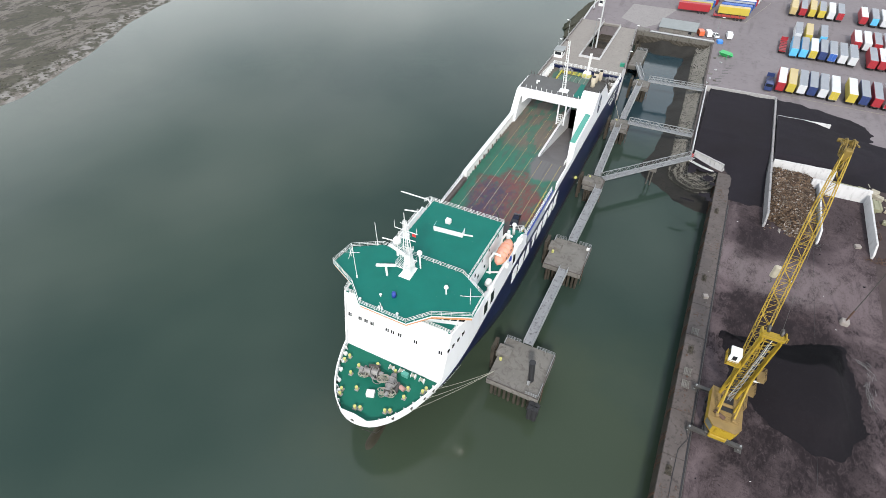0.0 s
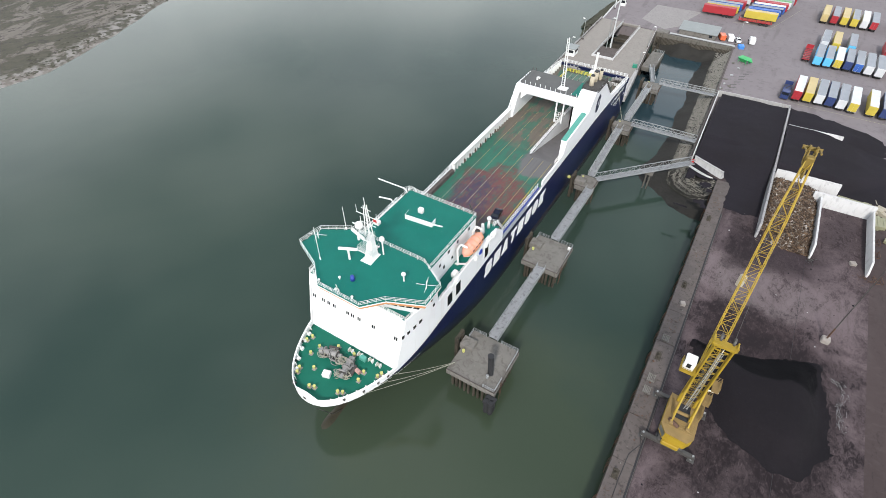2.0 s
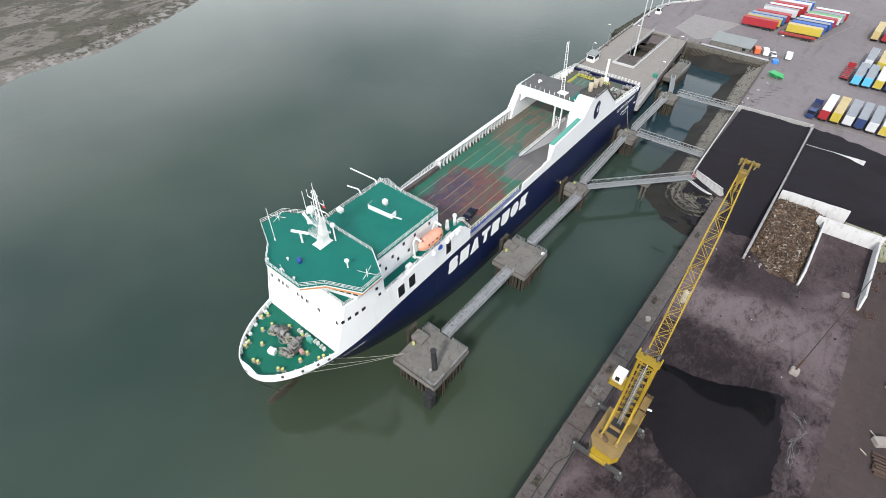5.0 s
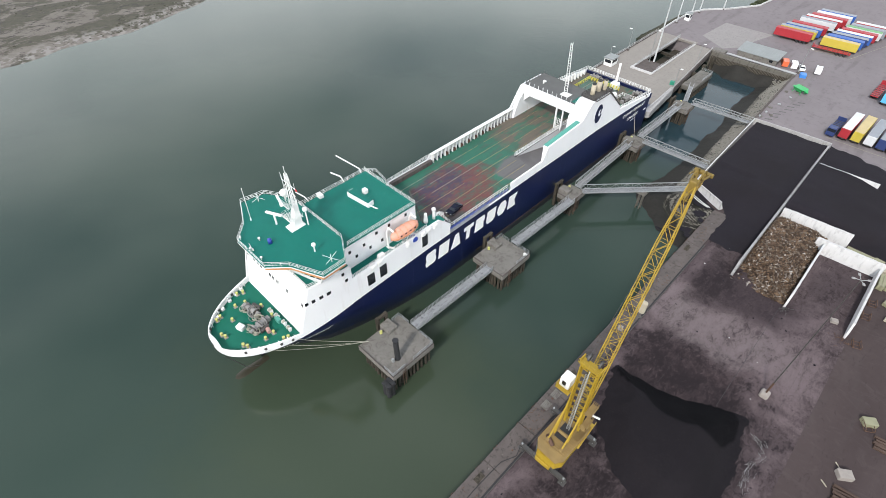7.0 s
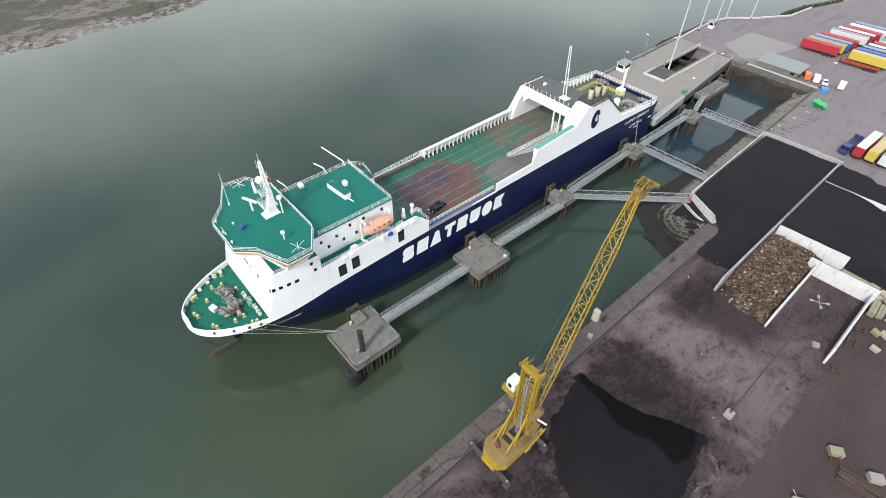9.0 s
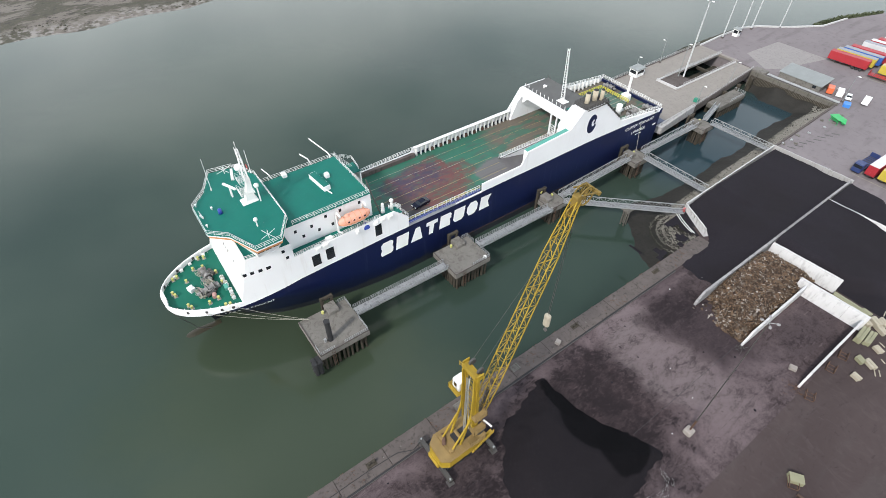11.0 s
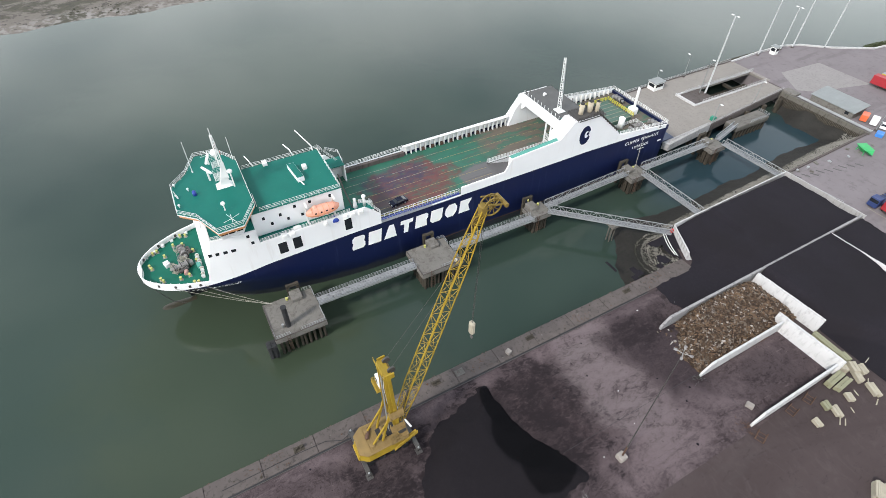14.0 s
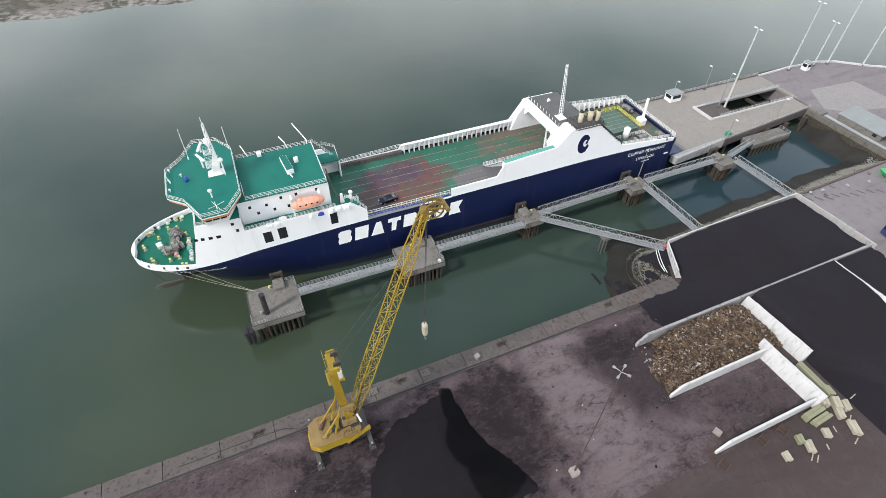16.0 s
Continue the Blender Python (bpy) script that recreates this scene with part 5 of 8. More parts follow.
part("port_davit_arm", M().pipe([(-7.8, 29.0, 24.3), (-8.2, 28.6, 25.4), (-10.4, 28.0, 25.8)], 0.12, 6), MAT_RAIL, house)
b = M().pipe([(8.4, 45.4, BOAT_Z), (7.4, 44.3, 23.5), (6.4, 43.9, 26.5)], 0.16, 6)
part("deck_crane", b, MAT_STEEL, ship, "dark folded provision crane")
part("crane_base", M().tube((8.6, 46.0, BOAT_Z), (8.6, 46.0, BOAT_Z + 2.4), 0.5, 10, 0.3), MAT_RAIL, ship)

# lifeboat on its davits
lb = thing("lifeboat", "faded orange enclosed lifeboat hanging in davits", "lifeboat", (10.8, 38.4, 21.0))
rows = []
for i in range(15):
    s = -1 + 2 * i / 14
    w = 1.35 * (1 - abs(s) ** 2.6) ** 0.6 + 0.02
    rows.append([(w * math.cos(a) * (1.0 if math.sin(a) < 0 else 0.92), s * 3.6, 0.9 + 1.25 * math.sin(a) * (0.35 + 0.65 * (1 - abs(s) ** 3))) for a in np.linspace(0, 2 * math.pi, 17)[:-1]])
part("boat_hull", M().grid(rows, True), MAT_BOAT, lb, "", True)
part("conning_tower", M().dome((0, -1.6, 1.9), 0.55, 0.7, 0.6, 10, 5, 0), MAT_BOAT, lb, "", True)
for y0 in (-2.4, -1.2, 0.0, 1.2, 2.4):
    w = 1.35 * (1 - abs(y0 / 3.6) ** 2.6) ** 0.6
    part("canopy_rib", M().pipe([(w * math.cos(a) * 0.95, y0, 0.9 + 1.28 * math.sin(a)) for a in np.linspace(0.1, math.pi - 0.1, 10)], 0.05, 5), MAT_ORANGE, lb)
for y0 in (-1.8, -0.6, 0.6, 1.8):
    part("porthole", M().bevel_box(1.17, 1.27, y0 - 0.2, y0 + 0.2, 1.15, 1.45, 0.03), MAT_GLASS, lb)
part("grab_line", M().pipe([(1.36 * (1 - abs(s) ** 2.6) ** 0.6 + 0.05, s * 3.6, 0.45 + 0.12 * math.cos(s * 22)) for s in np.linspace(-0.9, 0.9, 26)], 0.03, 4), MAT_RAIL, lb)
part("rubbing_strake", M().pipe([(1.37 * (1 - abs(s) ** 2.6) ** 0.6, s * 3.6, 0.8) for s in np.linspace(-0.95, 0.95, 14)], 0.07, 6), MAT_ORANGE, lb)
for y in (35.3, 41.2):
    d = part("davit", M().pipe([(9.0, y, BOAT_Z), (8.9, y, 22.4), (9.6, y, 24.0), (11.0, y, 23.9)], 0.22, 8), MAT_RAIL, ship, "white lifeboat davit")
    part("davit_foot", M().pipe([(8.4, y, BOAT_Z), (10.8, y, BOAT_Z + 1.2)], 0.2, 6), MAT_RAIL, d)
for x, y, s in ((10.9, 29.6, 0.7), (10.9, 31.2, 0.7), (9.9, 32.6, 0.8), (11.0, 42.8, 0.6), (10.9, 44.4, 0.7), (11.0, 46.3, 0.7), (11.2, 38.4, 0.45)):
    part("life_raft", M().bevel_box(x - 0.55, x + 0.55, y - s, y + s, BOAT_Z, BOAT_Z + 0.95, 0.25), MAT_RAIL, ship, "white life raft canister")
part("covered_winch", M().dome((10.7, 40.6, BOAT_Z), 0.8, 1.0, 1.3, 10, 5, 0), MAT_BLUE, ship, "blue covered winch", True)
part("ventilator", M().tube((9.0, 48.0, BOAT_Z), (9.0, 48.0, 20.8), 0.35, 10, 0.25).dome((9.0, 48.0, 20.8), 0.5, 0.5, 0.5, 10, 6, -0.8), MAT_RAIL, ship, "white ventilator with a red cap", True)

# ---- trailer deck ----
xi = BEAM - 0.32
deck = part("trailer_deck", M().box(XC - xi, 2.2, 43.7, 114, DECK_Z - 0.3, DECK_Z).box(2.2, XC + xi, 43.7, 84.0, DECK_Z - 0.3, DECK_Z), MAT_DECK, ship, "worn green, red and brown trailer deck")
m = M().add([(2.2, 84, DECK_Z), (9.5, 84, DECK_Z), (9.5, 114, 6.4), (2.2, 114, 6.4), (2.2, 84, DECK_Z - 0.3), (9.5, 84, DECK_Z - 0.3), (9.5, 114, 6.0), (2.2, 114, 6.0)],
            [(0, 1, 2, 3), (7, 6, 5, 4), (0, 4, 5, 1), (3, 2, 6, 7)])
part("ramp", m, plain("grey_ramp_plate", (0.125, 0.115, 0.115), 0.75, 0, 0.4, 0.3), ship, "grey ramp leading below")
m = M().add([(2.0, 85, DECK_Z - 0.5), (2.2, 85, DECK_Z - 0.5), (2.2, 114, 6.0), (2.0, 114, 6.0), (2.0, 85, DECK_Z + 0.25), (2.2, 85, DECK_Z + 0.25), (2.2, 114, DECK_Z + 0.25), (2.0, 114, DECK_Z + 0.25)],
            [(3, 2, 1, 0), (4, 5, 6, 7), (0, 1, 5, 4), (1, 2, 6, 5), (2, 3, 7, 6), (3, 0, 4, 7)])
part("ramp_wall", m, MAT_WHITE, ship)
part("ramp_railing", M().railing([(2.1, 84.5, DECK_Z + 0.25), (2.1, 113.5, DECK_Z + 0.25)], 1.0, 0.9, 0.05), MAT_RAIL, ship)
part("side_casing", M().box(9.5, XC + xi, 85.8, 100, 8.0, 19.3), MAT_WHITE, ship)
part("casing_top", M().add([(9.4, 85.9, 19.35), (XC + xi, 85.9, 19.35), (XC + xi, 99.9, 20.3), (9.4, 99.9, 20.3), (9.4, 85.9, 19.0), (XC + xi, 85.9, 19.0), (XC + xi, 99.9, 19.0), (9.4, 99.9, 19.0)],
     [(0, 1, 2, 3), (0, 3, 7, 4), (4, 5, 1, 0), (1, 5, 6, 2)]), MAT_PALEGREEN, ship, "pale green casing top")
part("ramp_guard", M().railing([(9.4, 83.9, DECK_Z), (9.4, 86, DECK_Z)], 1.2, 0.5, 0.05), MAT_RAIL, ship)
rng = random.Random(8)
for x in (-8.2, -5.2, -2.3, 0.6, 3.5, 6.4):
    for k in range(30):
        y = 48 + k * 2.1
        if (x > 2 and y > 83) or (x > 5 and y > 92) or rng.random() < 0.08 or y > 108:
            continue
        part("lane_mark", M().box(x - 0.065, x + 0.065, y, y + (1.9 if y < 90 else 1.5), DECK_Z, DECK_Z + 0.012), MAT_LINE if x > 0 or y > 75 else MAT_PALELINE, deck)
part("edge_line", M().box(8.6, 8.8, 50, 83.5, DECK_Z, DECK_Z + 0.012), MAT_LINE, deck)
# starboard notch with its blue bulwark and railings
part("blue_bulwark", M().box(10.4, 10.6, 51.2, 71.4, DECK_Z, DECK_Z + 1.15), MAT_BLUE, ship, "blue side screen along the deck edge")
part("deck_railing", M().railing([(10.1, 50.8, DECK_Z), (10.1, 71.6, DECK_Z)], 1.9, 1.2, 0.05), MAT_RAIL, ship)
part("yellow_railing", M().railing([(9.0, 51.0, DECK_Z), (9.0, 71.0, DECK_Z)], 0.5, 2.0, 0.04, 1), MAT_YRAIL, ship)
part("catwalk", M().box(10.6, 11.3, 50.8, 71.6, 13.6, 13.72), MAT_GALV, ship)
part("catwalk_railing", M().railing([(11.2, 50.9, 13.9), (11.2, 71.4, 14.5)], 0.7, 1.3, 0.035, 2), MAT_GALV, ship)
# port side wall with frames and red boxes
for i in range(23):
    y = 67.5 + i * 1.42
    part("bulwark_frame", M().box(XC - xi - 0.02, XC - xi + 0.75, y - 0.1, y + 0.1, DECK_Z, 15.7), MAT_RAIL, ship)
    if 2 < i < 17 and i % 2:
        part("lashing_bin", M().bevel_box(XC - xi + 0.1, XC - xi + 0.8, y + 0.3, y + 1.1, DECK_Z, DECK_Z + 0.8, 0.08), MAT_RUST, ship, "red lashing gear bin")
part("bulwark_cap", M().box(XC - xi - 0.05, XC - xi + 0.8, 66.8, 99.6, 15.7, 15.85), MAT_RAIL, ship)
part("port_railing", M().railing([(XC - xi + 0.1, 50.2, 14.2), (XC - xi + 0.1, 66.6, 14.9)], 1.1, 1.2, 0.045), MAT_RAIL, ship)
part("port_curb", M().box(XC - xi, XC - xi + 0.9, 50.0, 66.8, DECK_Z, 14.2), MAT_COPE, ship)
b = M().railing([(-8.2, 43.9, HOUSE_Z), (-9.6, 45.5, 21.5), (-10.6, 49.5, 16.0)], 1.0, 1.0, 0.04)
part("port_stair", b.box(-11.2, -10.2, 44.0, 49.5, DECK_Z, 15.6), MAT_RAIL, ship)

# ---- aft portal, casing and funnels ----
portal = part("portal_beam", M().add([(XC - 11.2, 102.8, 19.6), (9.6, 102.8, 19.6), (9.6, 104.2, 19.6), (XC - 11.2, 104.2, 19.6), (XC - 11.2, 102.4, 21.7), (9.6, 102.4, 21.7), (9.6, 104.2, 21.7), (XC - 11.2, 104.2, 21.7)],
     [(3, 2, 1, 0), (4, 5, 6, 7), (0, 1, 5, 4), (1, 2, 6, 5), (2, 3, 7, 6), (3, 0, 4, 7)]), MAT_WHITE, ship, "white portal beam across the deck")
part("portal_roof", M().box(XC - 11.2, 8.4, 104.2, 113.6, 21.2, 21.66), MAT_ROOF, ship, "dark grey portal roof deck")
part("roof_green_patch", M().box(4.0, 8.3, 105, 113.4, 21.66, 21.68), MAT_GREEN, ship)
m = M()
prof = [(99.2, DECK_Z), (101.2, 18.0), (102.6, 19.6), (113.4, 19.6), (113.4, DECK_Z)]
n = len(prof)
m.add([(XC - 11.25, y, z) for y, z in prof] + [(XC - 10.1, y, z) for y, z in prof], [tuple(range(n)), tuple(range(2 * n - 1, n - 1, -1))] + [(i, n + i, n + (i + 1) % n, (i + 1) % n) for i in range(n)])
part("portal_leg", m, MAT_WHITE, ship, "white tapered portal leg")
part("portal_gusset", M().add([(-10.1, 102.8, 19.6), (-10.1, 102.8, 17.6), (-8.2, 102.8, 19.6), (-10.1, 104.0, 19.6), (-10.1, 104.0, 17.6), (-8.2, 104.0, 19.6)], [(0, 1, 2), (5, 4, 3), (1, 4, 5, 2)]), MAT_WHITE, portal)
for x in (0.9, 3.0):
    part("portal_post", M().beam((x, 103.4, DECK_Z), (x, 103.4, 19.6), 0.35, 0.35), MAT_WHITE, portal)
part("post_ladder", M().railing([(0.9, 103.2, DECK_Z), (3.0, 103.2, DECK_Z)], 3.4, 0.5, 0.05, 5), MAT_RAIL, portal)
casing = part("funnel_casing", M().add([(6.8, y, z) for y, z in ((99.9, 6), (99.9, 20.5), (103.7, 24.3), (111.5, 24.3), (119.4, 17.4), (119.4, 6))] + [(XC + xi, y, z) for y, z in ((99.9, 6), (99.9, 20.5), (103.7, 24.3), (111.5, 24.3), (119.4, 17.4), (119.4, 6))],
     [(5, 4, 3, 2, 1, 0), (6, 7, 8, 9, 10, 11)] + [(i, (i + 1) % 6, 6 + (i + 1) % 6, 6 + i) for i in range(6)]), MAT_WHITE, ship, "white funnel casing")
part("casing_grating", M().box(6.7, 11.4, 105.0, 113.4, 24.3, 24.5).add([(6.7, 112.0, 24.5), (11.3, 112.0, 24.5), (11.3, 119.4, 17.9), (6.7, 119.4, 17.9)], [(0, 1, 2, 3)]), MAT_STEEL, casing, "black casing top")
for i in range(9):
    y = 111.8 + i * 0.85
    part("casing_slat", M().box(6.7, 11.6, y, y + 0.12, 24.5 - i * 0.75 - 0.3, 24.5 - i * 0.75 + 0.35), MAT_STEEL, casing)
part("casing_railing", M().railing([(6.9, 104.6, 24.4), (11.2, 104.6, 24.4), (11.2, 112.4, 24.4), (6.9, 112.4, 24.4), (6.9, 104.6, 24.4)], 1.1, 1.0, 0.06), MAT_STEEL, casing)
for x, y, r in ((8.3, 107.6, 0.62), (8.3, 110.4, 0.7), (9.2, 112.0, 0.5)):
    f = part("funnel", M().tube((x, y, 23.5), (x, y, 27.2), r, 14), MAT_CREAM, casing, "stained cream exhaust pipe", True)
    part("funnel_mouth", M().tube((x, y, 27.2), (x, y, 27.45), r * 0.86, 14), MAT_BLACK, f)
for i in range(13):
    part("roof_stanchion", M().tube((XC - 10.9 + i * 1.55, 104.4, 21.6), (XC - 10.9 + i * 1.55, 104.4, 22.6), 0.07, 5), MAT_RAIL, portal)
    if i < 7:
        part("roof_stanchion", M().tube((XC - 11.0, 105 + i * 1.4, 21.6), (XC - 11.0, 105 + i * 1.4, 22.6), 0.07, 5), MAT_STEEL, portal)
        part("roof_stanchion", M().tube((XC - 10 + i * 2.2, 113.3, 21.6), (XC - 10 + i * 2.2, 113.3, 22.6), 0.07, 5), MAT_STEEL, portal)
part("roof_vent", M().pipe([(-7.8, 108.4, 21.6), (-7.8, 108.4, 22.4), (-7.0, 108.4, 22.4)], 0.28, 8), MAT_RAIL, portal)
b = M()
for x, y in ((0.2, 106.9), (1.2, 106.9), (0.7, 107.8)):
    b.beam((x, y, 21.6), (0.7 + (x - 0.7) * 0.5 - 0.5, 106.5 + (y - 106.9) * 0.5, 36.0), 0.13, 0.13)
for i in range(20):
    z = 22.3 + i * 0.7
    k = 1 - 0.5 * (z - 21.6) / 14.4
    o = -0.5 * (z - 21.6) / 14.4
    b.beam((0.7 + o - 0.5 * k, 106.9 + o, z), (0.7 + o + 0.5 * k, 106.9 + o, z), 0.08, 0.08).beam((0.7 + o, 106.9 + o + 0.9 * k, z), (0.7 + o + 0.5 * k, 106.9 + o, z), 0.08, 0.08)
b.box(-0.6, 2.0, 106.1, 108.3, 21.62, 21.8)
part("aft_mast", b, MAT_RAIL, ship, "tall white lattice aft mast")

# ---- stern ----
aft = part("aft_deck", M().box(XC - xi, XC + xi, 114, STERN - 0.3, DECK_Z - 0.3, DECK_Z + 0.2), MAT_DECK, ship, "worn green mooring deck at the stern")
part("aft_hatch", M().box(-7.0, 3.5, 116, 132.5, DECK_Z + 0.2, 14.4), plain("worn_green_plate", (0.075, 0.14, 0.11), 0.7, 0, 0.5, 0.5), ship, "worn grey-green hatch at the stern")
for i in range(7):
    part("hatch_rib", M().box(-7.0 + i * 1.7, -6.85 + i * 1.7, 116.2, 132.3, 14.4, 14.5), MAT_PALELINE, ship)
part("hatch_railing", M().railing([(-7.2, 122.0, 14.4), (-7.2, 133.0, 14.4), (3.6, 133.0, 14.4)], 1.1, 1.0, 0.07), MAT_YRAIL, ship, "yellow hatch railing")
part("hatch_railing", M().railing([(-7.2, 114.5, 14.4), (-7.2, 122.0, 14.4)], 1.1, 1.0, 0.05), MAT_YRAIL, ship, "yellow hatch railing")
part("stern_railing", M().railing([(XC + xi, 121, 15.9), (XC + xi, STERN - 0.2, 14.3), (XC - xi, STERN - 0.2, 14.4), (XC - xi, 115, 16.7)], 1.0, 1.2, 0.05), MAT_RAIL, ship)
for i in range(13):
    y = 115.4 + i * 1.8
    part("bulwark_frame", M().box(XC - xi - 0.02, XC - xi + 0.6, y - 0.1, y + 0.1, DECK_Z, 16.4 - i * 0.14), MAT_RAIL, ship)
post = part("stern_post", M().beam((0.6, 136.2, 13.3), (0.9, 135.6, 21.4), 0.7, 0.5), MAT_RAIL, ship, "white stern light post")
part("post_base", M().bevel_box(-0.6, 1.9, 134.6, 136.8, 13.3, 15.2, 0.3), MAT_RAIL, post)
part("vent_drum", M().tube((5.2, 127.0, 13.3), (5.2, 127.0, 16.2), 0.9, 14, 0.8).dome((5.2, 127.0, 16.2), 0.95, 0.95, 0.5, 14, 4, 0), MAT_RAIL, ship, "white round ventilator", True)
part("casing_screen", M().railing([(5.0, 119.8, 13.3), (5.0, 133, 13.3), (11, 133, 13.3)], 1.1, 0.8, 0.05), MAT_RAIL, ship)




def deck_winch(at, rz, parent):
    """A mooring winch: frame, two drums, motor."""
    o = pose(*at, 0, 0, rz)
    w = part("mooring_winch", M().box(-1.7, 1.7, -0.7, 0.7, 0, 0.25, o).box(-1.5, -1.3, -0.6, 0.6, 0.2, 1.5, o).box(-0.1, 0.1, -0.6, 0.6, 0.2, 1.5, o).box(1.3, 1.5, -0.6, 0.6, 0.2, 1.5, o), MAT_STEEL, parent, "grey mooring winch")
    for a, b in ((-1.3, -0.1), (0.1, 1.3)):
        part("winch_drum", M().tube(o @ Vector((a, 0, 0.95)), o @ Vector((b, 0, 0.95)), 0.5, 12), MAT_OILY, w)
        for c in (a, b - 0.12):
            part("winch_flange", M().tube(o @ Vector((c, 0, 0.95)), o @ Vector((c + 0.12, 0, 0.95)), 0.85, 14), MAT_OILY, w)
    part("warping_end", M().tube(o @ Vector((1.5, 0, 0.95)), o @ Vector((2.2, 0, 0.95)), 0.35, 10), MAT_OILY, w)
    part("winch_motor", M().bevel_box(-2.4, -1.6, -0.5, 0.5, 0.1, 1.1, 0.12, o), MAT_OILY, w)
    part("winch_gear", M().tube(o @ Vector((-1.0, 1.2, 0.6)), o @ Vector((0.9, 1.3, 0.6)), 0.38, 10), MAT_STEEL, w)


deck_winch((-2.4, 9.2, FOC_Z), 12, foredeck)
deck_winch((2.0, 8.3, FOC_Z), -78, foredeck)
deck_winch((7.6, 130.5, DECK_Z + 0.2), 90, aft)
deck_winch((9.2, 136.2, DECK_Z + 0.2), 0, aft)
deck_winch((-6.5, 136.6, DECK_Z + 0.2), 0, aft)
for x, y in ((-5.9, 7.5), (-8.5, 9.3), (-8.1, 10.4), (-5.5, 4.1), (-5.2, 3.2), (-5.4, 9.4), (-2.4, 11.2), (1.2, 11.4), (5.2, 7.6), (5.0, 9.4), (7.6, 10.0), (7.9, 10.8), (-0.5, 2.5), (-1.4, 2.2), (3.6, 3.9), (4.4, 4.3),
             (-3.2, 5.4)):
    p = part("mooring_post", M().tube((x, y, FOC_Z), (x, y, FOC_Z + 0.7), 0.2, 10).tube((x, y, FOC_Z + 0.7), (x, y, FOC_Z + 0.8), 0.29, 10), MAT_YPOST, foredeck, "yellow mooring post")
    part("post_base", M().bevel_box(x - 0.38, x + 0.38, y - 0.38, y + 0.38, FOC_Z, FOC_Z + 0.1, 0.04), MAT_OILY, p)
hb = part("hatch_box", M().bevel_box(-0.75, 0.75, -0.6, 0.6, 0, 0.9, 0.12, pose(-0.4, 5.6, FOC_Z, 0, 0, 18)), MAT_RAIL, foredeck, "white foredeck hatch")
part("hatch_lid", M().box(-0.3, 0.3, -0.3, 0.3, 0, 0.2, pose(-0.4, 5.6, FOC_Z + 0.9, 0, 0, 18)), MAT_RAIL, hb)
for x, y in ((0.2, 11.7), (2.2, 11.9), (4.6, 12.0), (6.4, 11.9)):
    reel = part("rope_reel", M().tube((x - 0.36, y, FOC_Z + 0.62), (x + 0.36, y, FOC_Z + 0.62), 0.3, 14), MAT_ROPE, foredeck, "pale rope reel by the bulkhead")
    for d in (-0.4, 0.36):
        part("reel_flange", M().tube((x + d, y, FOC_Z + 0.62), (x + d + 0.05, y, FOC_Z + 0.62), 0.42, 16), MAT_RAIL, reel)
    for d in (-0.5, 0.42):
        part("reel_stand", M().box(x + d, x + d + 0.08, y - 0.3, y + 0.3, FOC_Z, FOC_Z + 0.66), MAT_RAIL, reel)
part("drum_barrel", M().tube((3.6, 9.0, FOC_Z + 0.55), (4.6, 8.8, FOC_Z + 0.55), 0.42, 14), plain("faded_pink_paint", (0.42, 0.25, 0.22), 0.7, 0, 0.3), foredeck, "faded pink drum beside the winch")
for y in (3.6, 5.4, 7.4, 9.2, 10.6):
    x = XC - half_beam(y, 11) + 0.75
    part("fairlead_roller", M().bevel_box(x - 0.3, x + 0.3, y - 0.35, y + 0.35, FOC_Z, FOC_Z + 0.55, 0.1), MAT_RAIL, foredeck, "white roller fairlead at the deck edge")
rng = random.Random(8)
for x, y, r in ((-1.2, 8.6, 0.95), (0.6, 9.4, 0.8), (2.8, 7.2, 0.8), (1.4, 6.6, 0.7), (-3.6, 8.2, 0.7), (-2.2, 9.6, 0.8), (1.9, 8.6, 0.85), (-0.2, 8.9, 0.7)):
    b = M()
    for k in range(7):
        o = Vector((x + rng.uniform(-0.4, 0.4), y + rng.uniform(-0.4, 0.4), FOC_Z + 0.1 + 0.14 * k))
        rr, ph, tx, ty = r * rng.uniform(0.6, 1.1), rng.uniform(0, 6.3), rng.uniform(-0.3, 0.3), rng.uniform(-0.3, 0.3)
        b.pipe([o + Vector((rr * math.cos(a), rr * 0.8 * math.sin(a), 0.12 + tx * math.cos(a) + ty * math.sin(a))) for a in np.linspace(ph, ph + 5.6, 12)], 0.06, 5)
    part("rope_coil", b, MAT_OILY if r > 0.82 else MAT_ROPE, foredeck, "loose coils of pale mooring rope")
part("deck_box", M().bevel_box(2.4, 3.8, 11.2, 12.0, FOC_Z, FOC_Z + 0.9, 0.08), MAT_PALEGREEN, foredeck, "pale green deck box")
for y in (2.0, 3.0, 4.2, 5.6, 7.2, 8.8, 10.4, 11.6):
    for s in (1, -1):
        x = half_beam(y, 11) - 0.3
        part("bulwark_stay", M().box(*sorted((XC + s * x, XC + s * (x - 0.45))), y - 0.05, y + 0.05, FOC_Z, 11.9), MAT_RAIL, foredeck)
for y, s in ((3.4, 1), (6.4, 1), (9.0, 1), (11.0, 1), (1.2, -1), (4.6, -1), (8.4, -1)):
    x = half_beam(y, 11)
    part("fairlead", M().tube((XC + s * (x - 0.4), y, 11.45), (XC + s * (x + 0.06), y, 11.45), 0.34, 10), MAT_STEEL, ship, "dark fairlead in the bulwark")
part("fairlead", M().tube((XC, 0.5, 11.4), (XC, -0.06, 11.4), 0.34, 10), MAT_STEEL, ship)
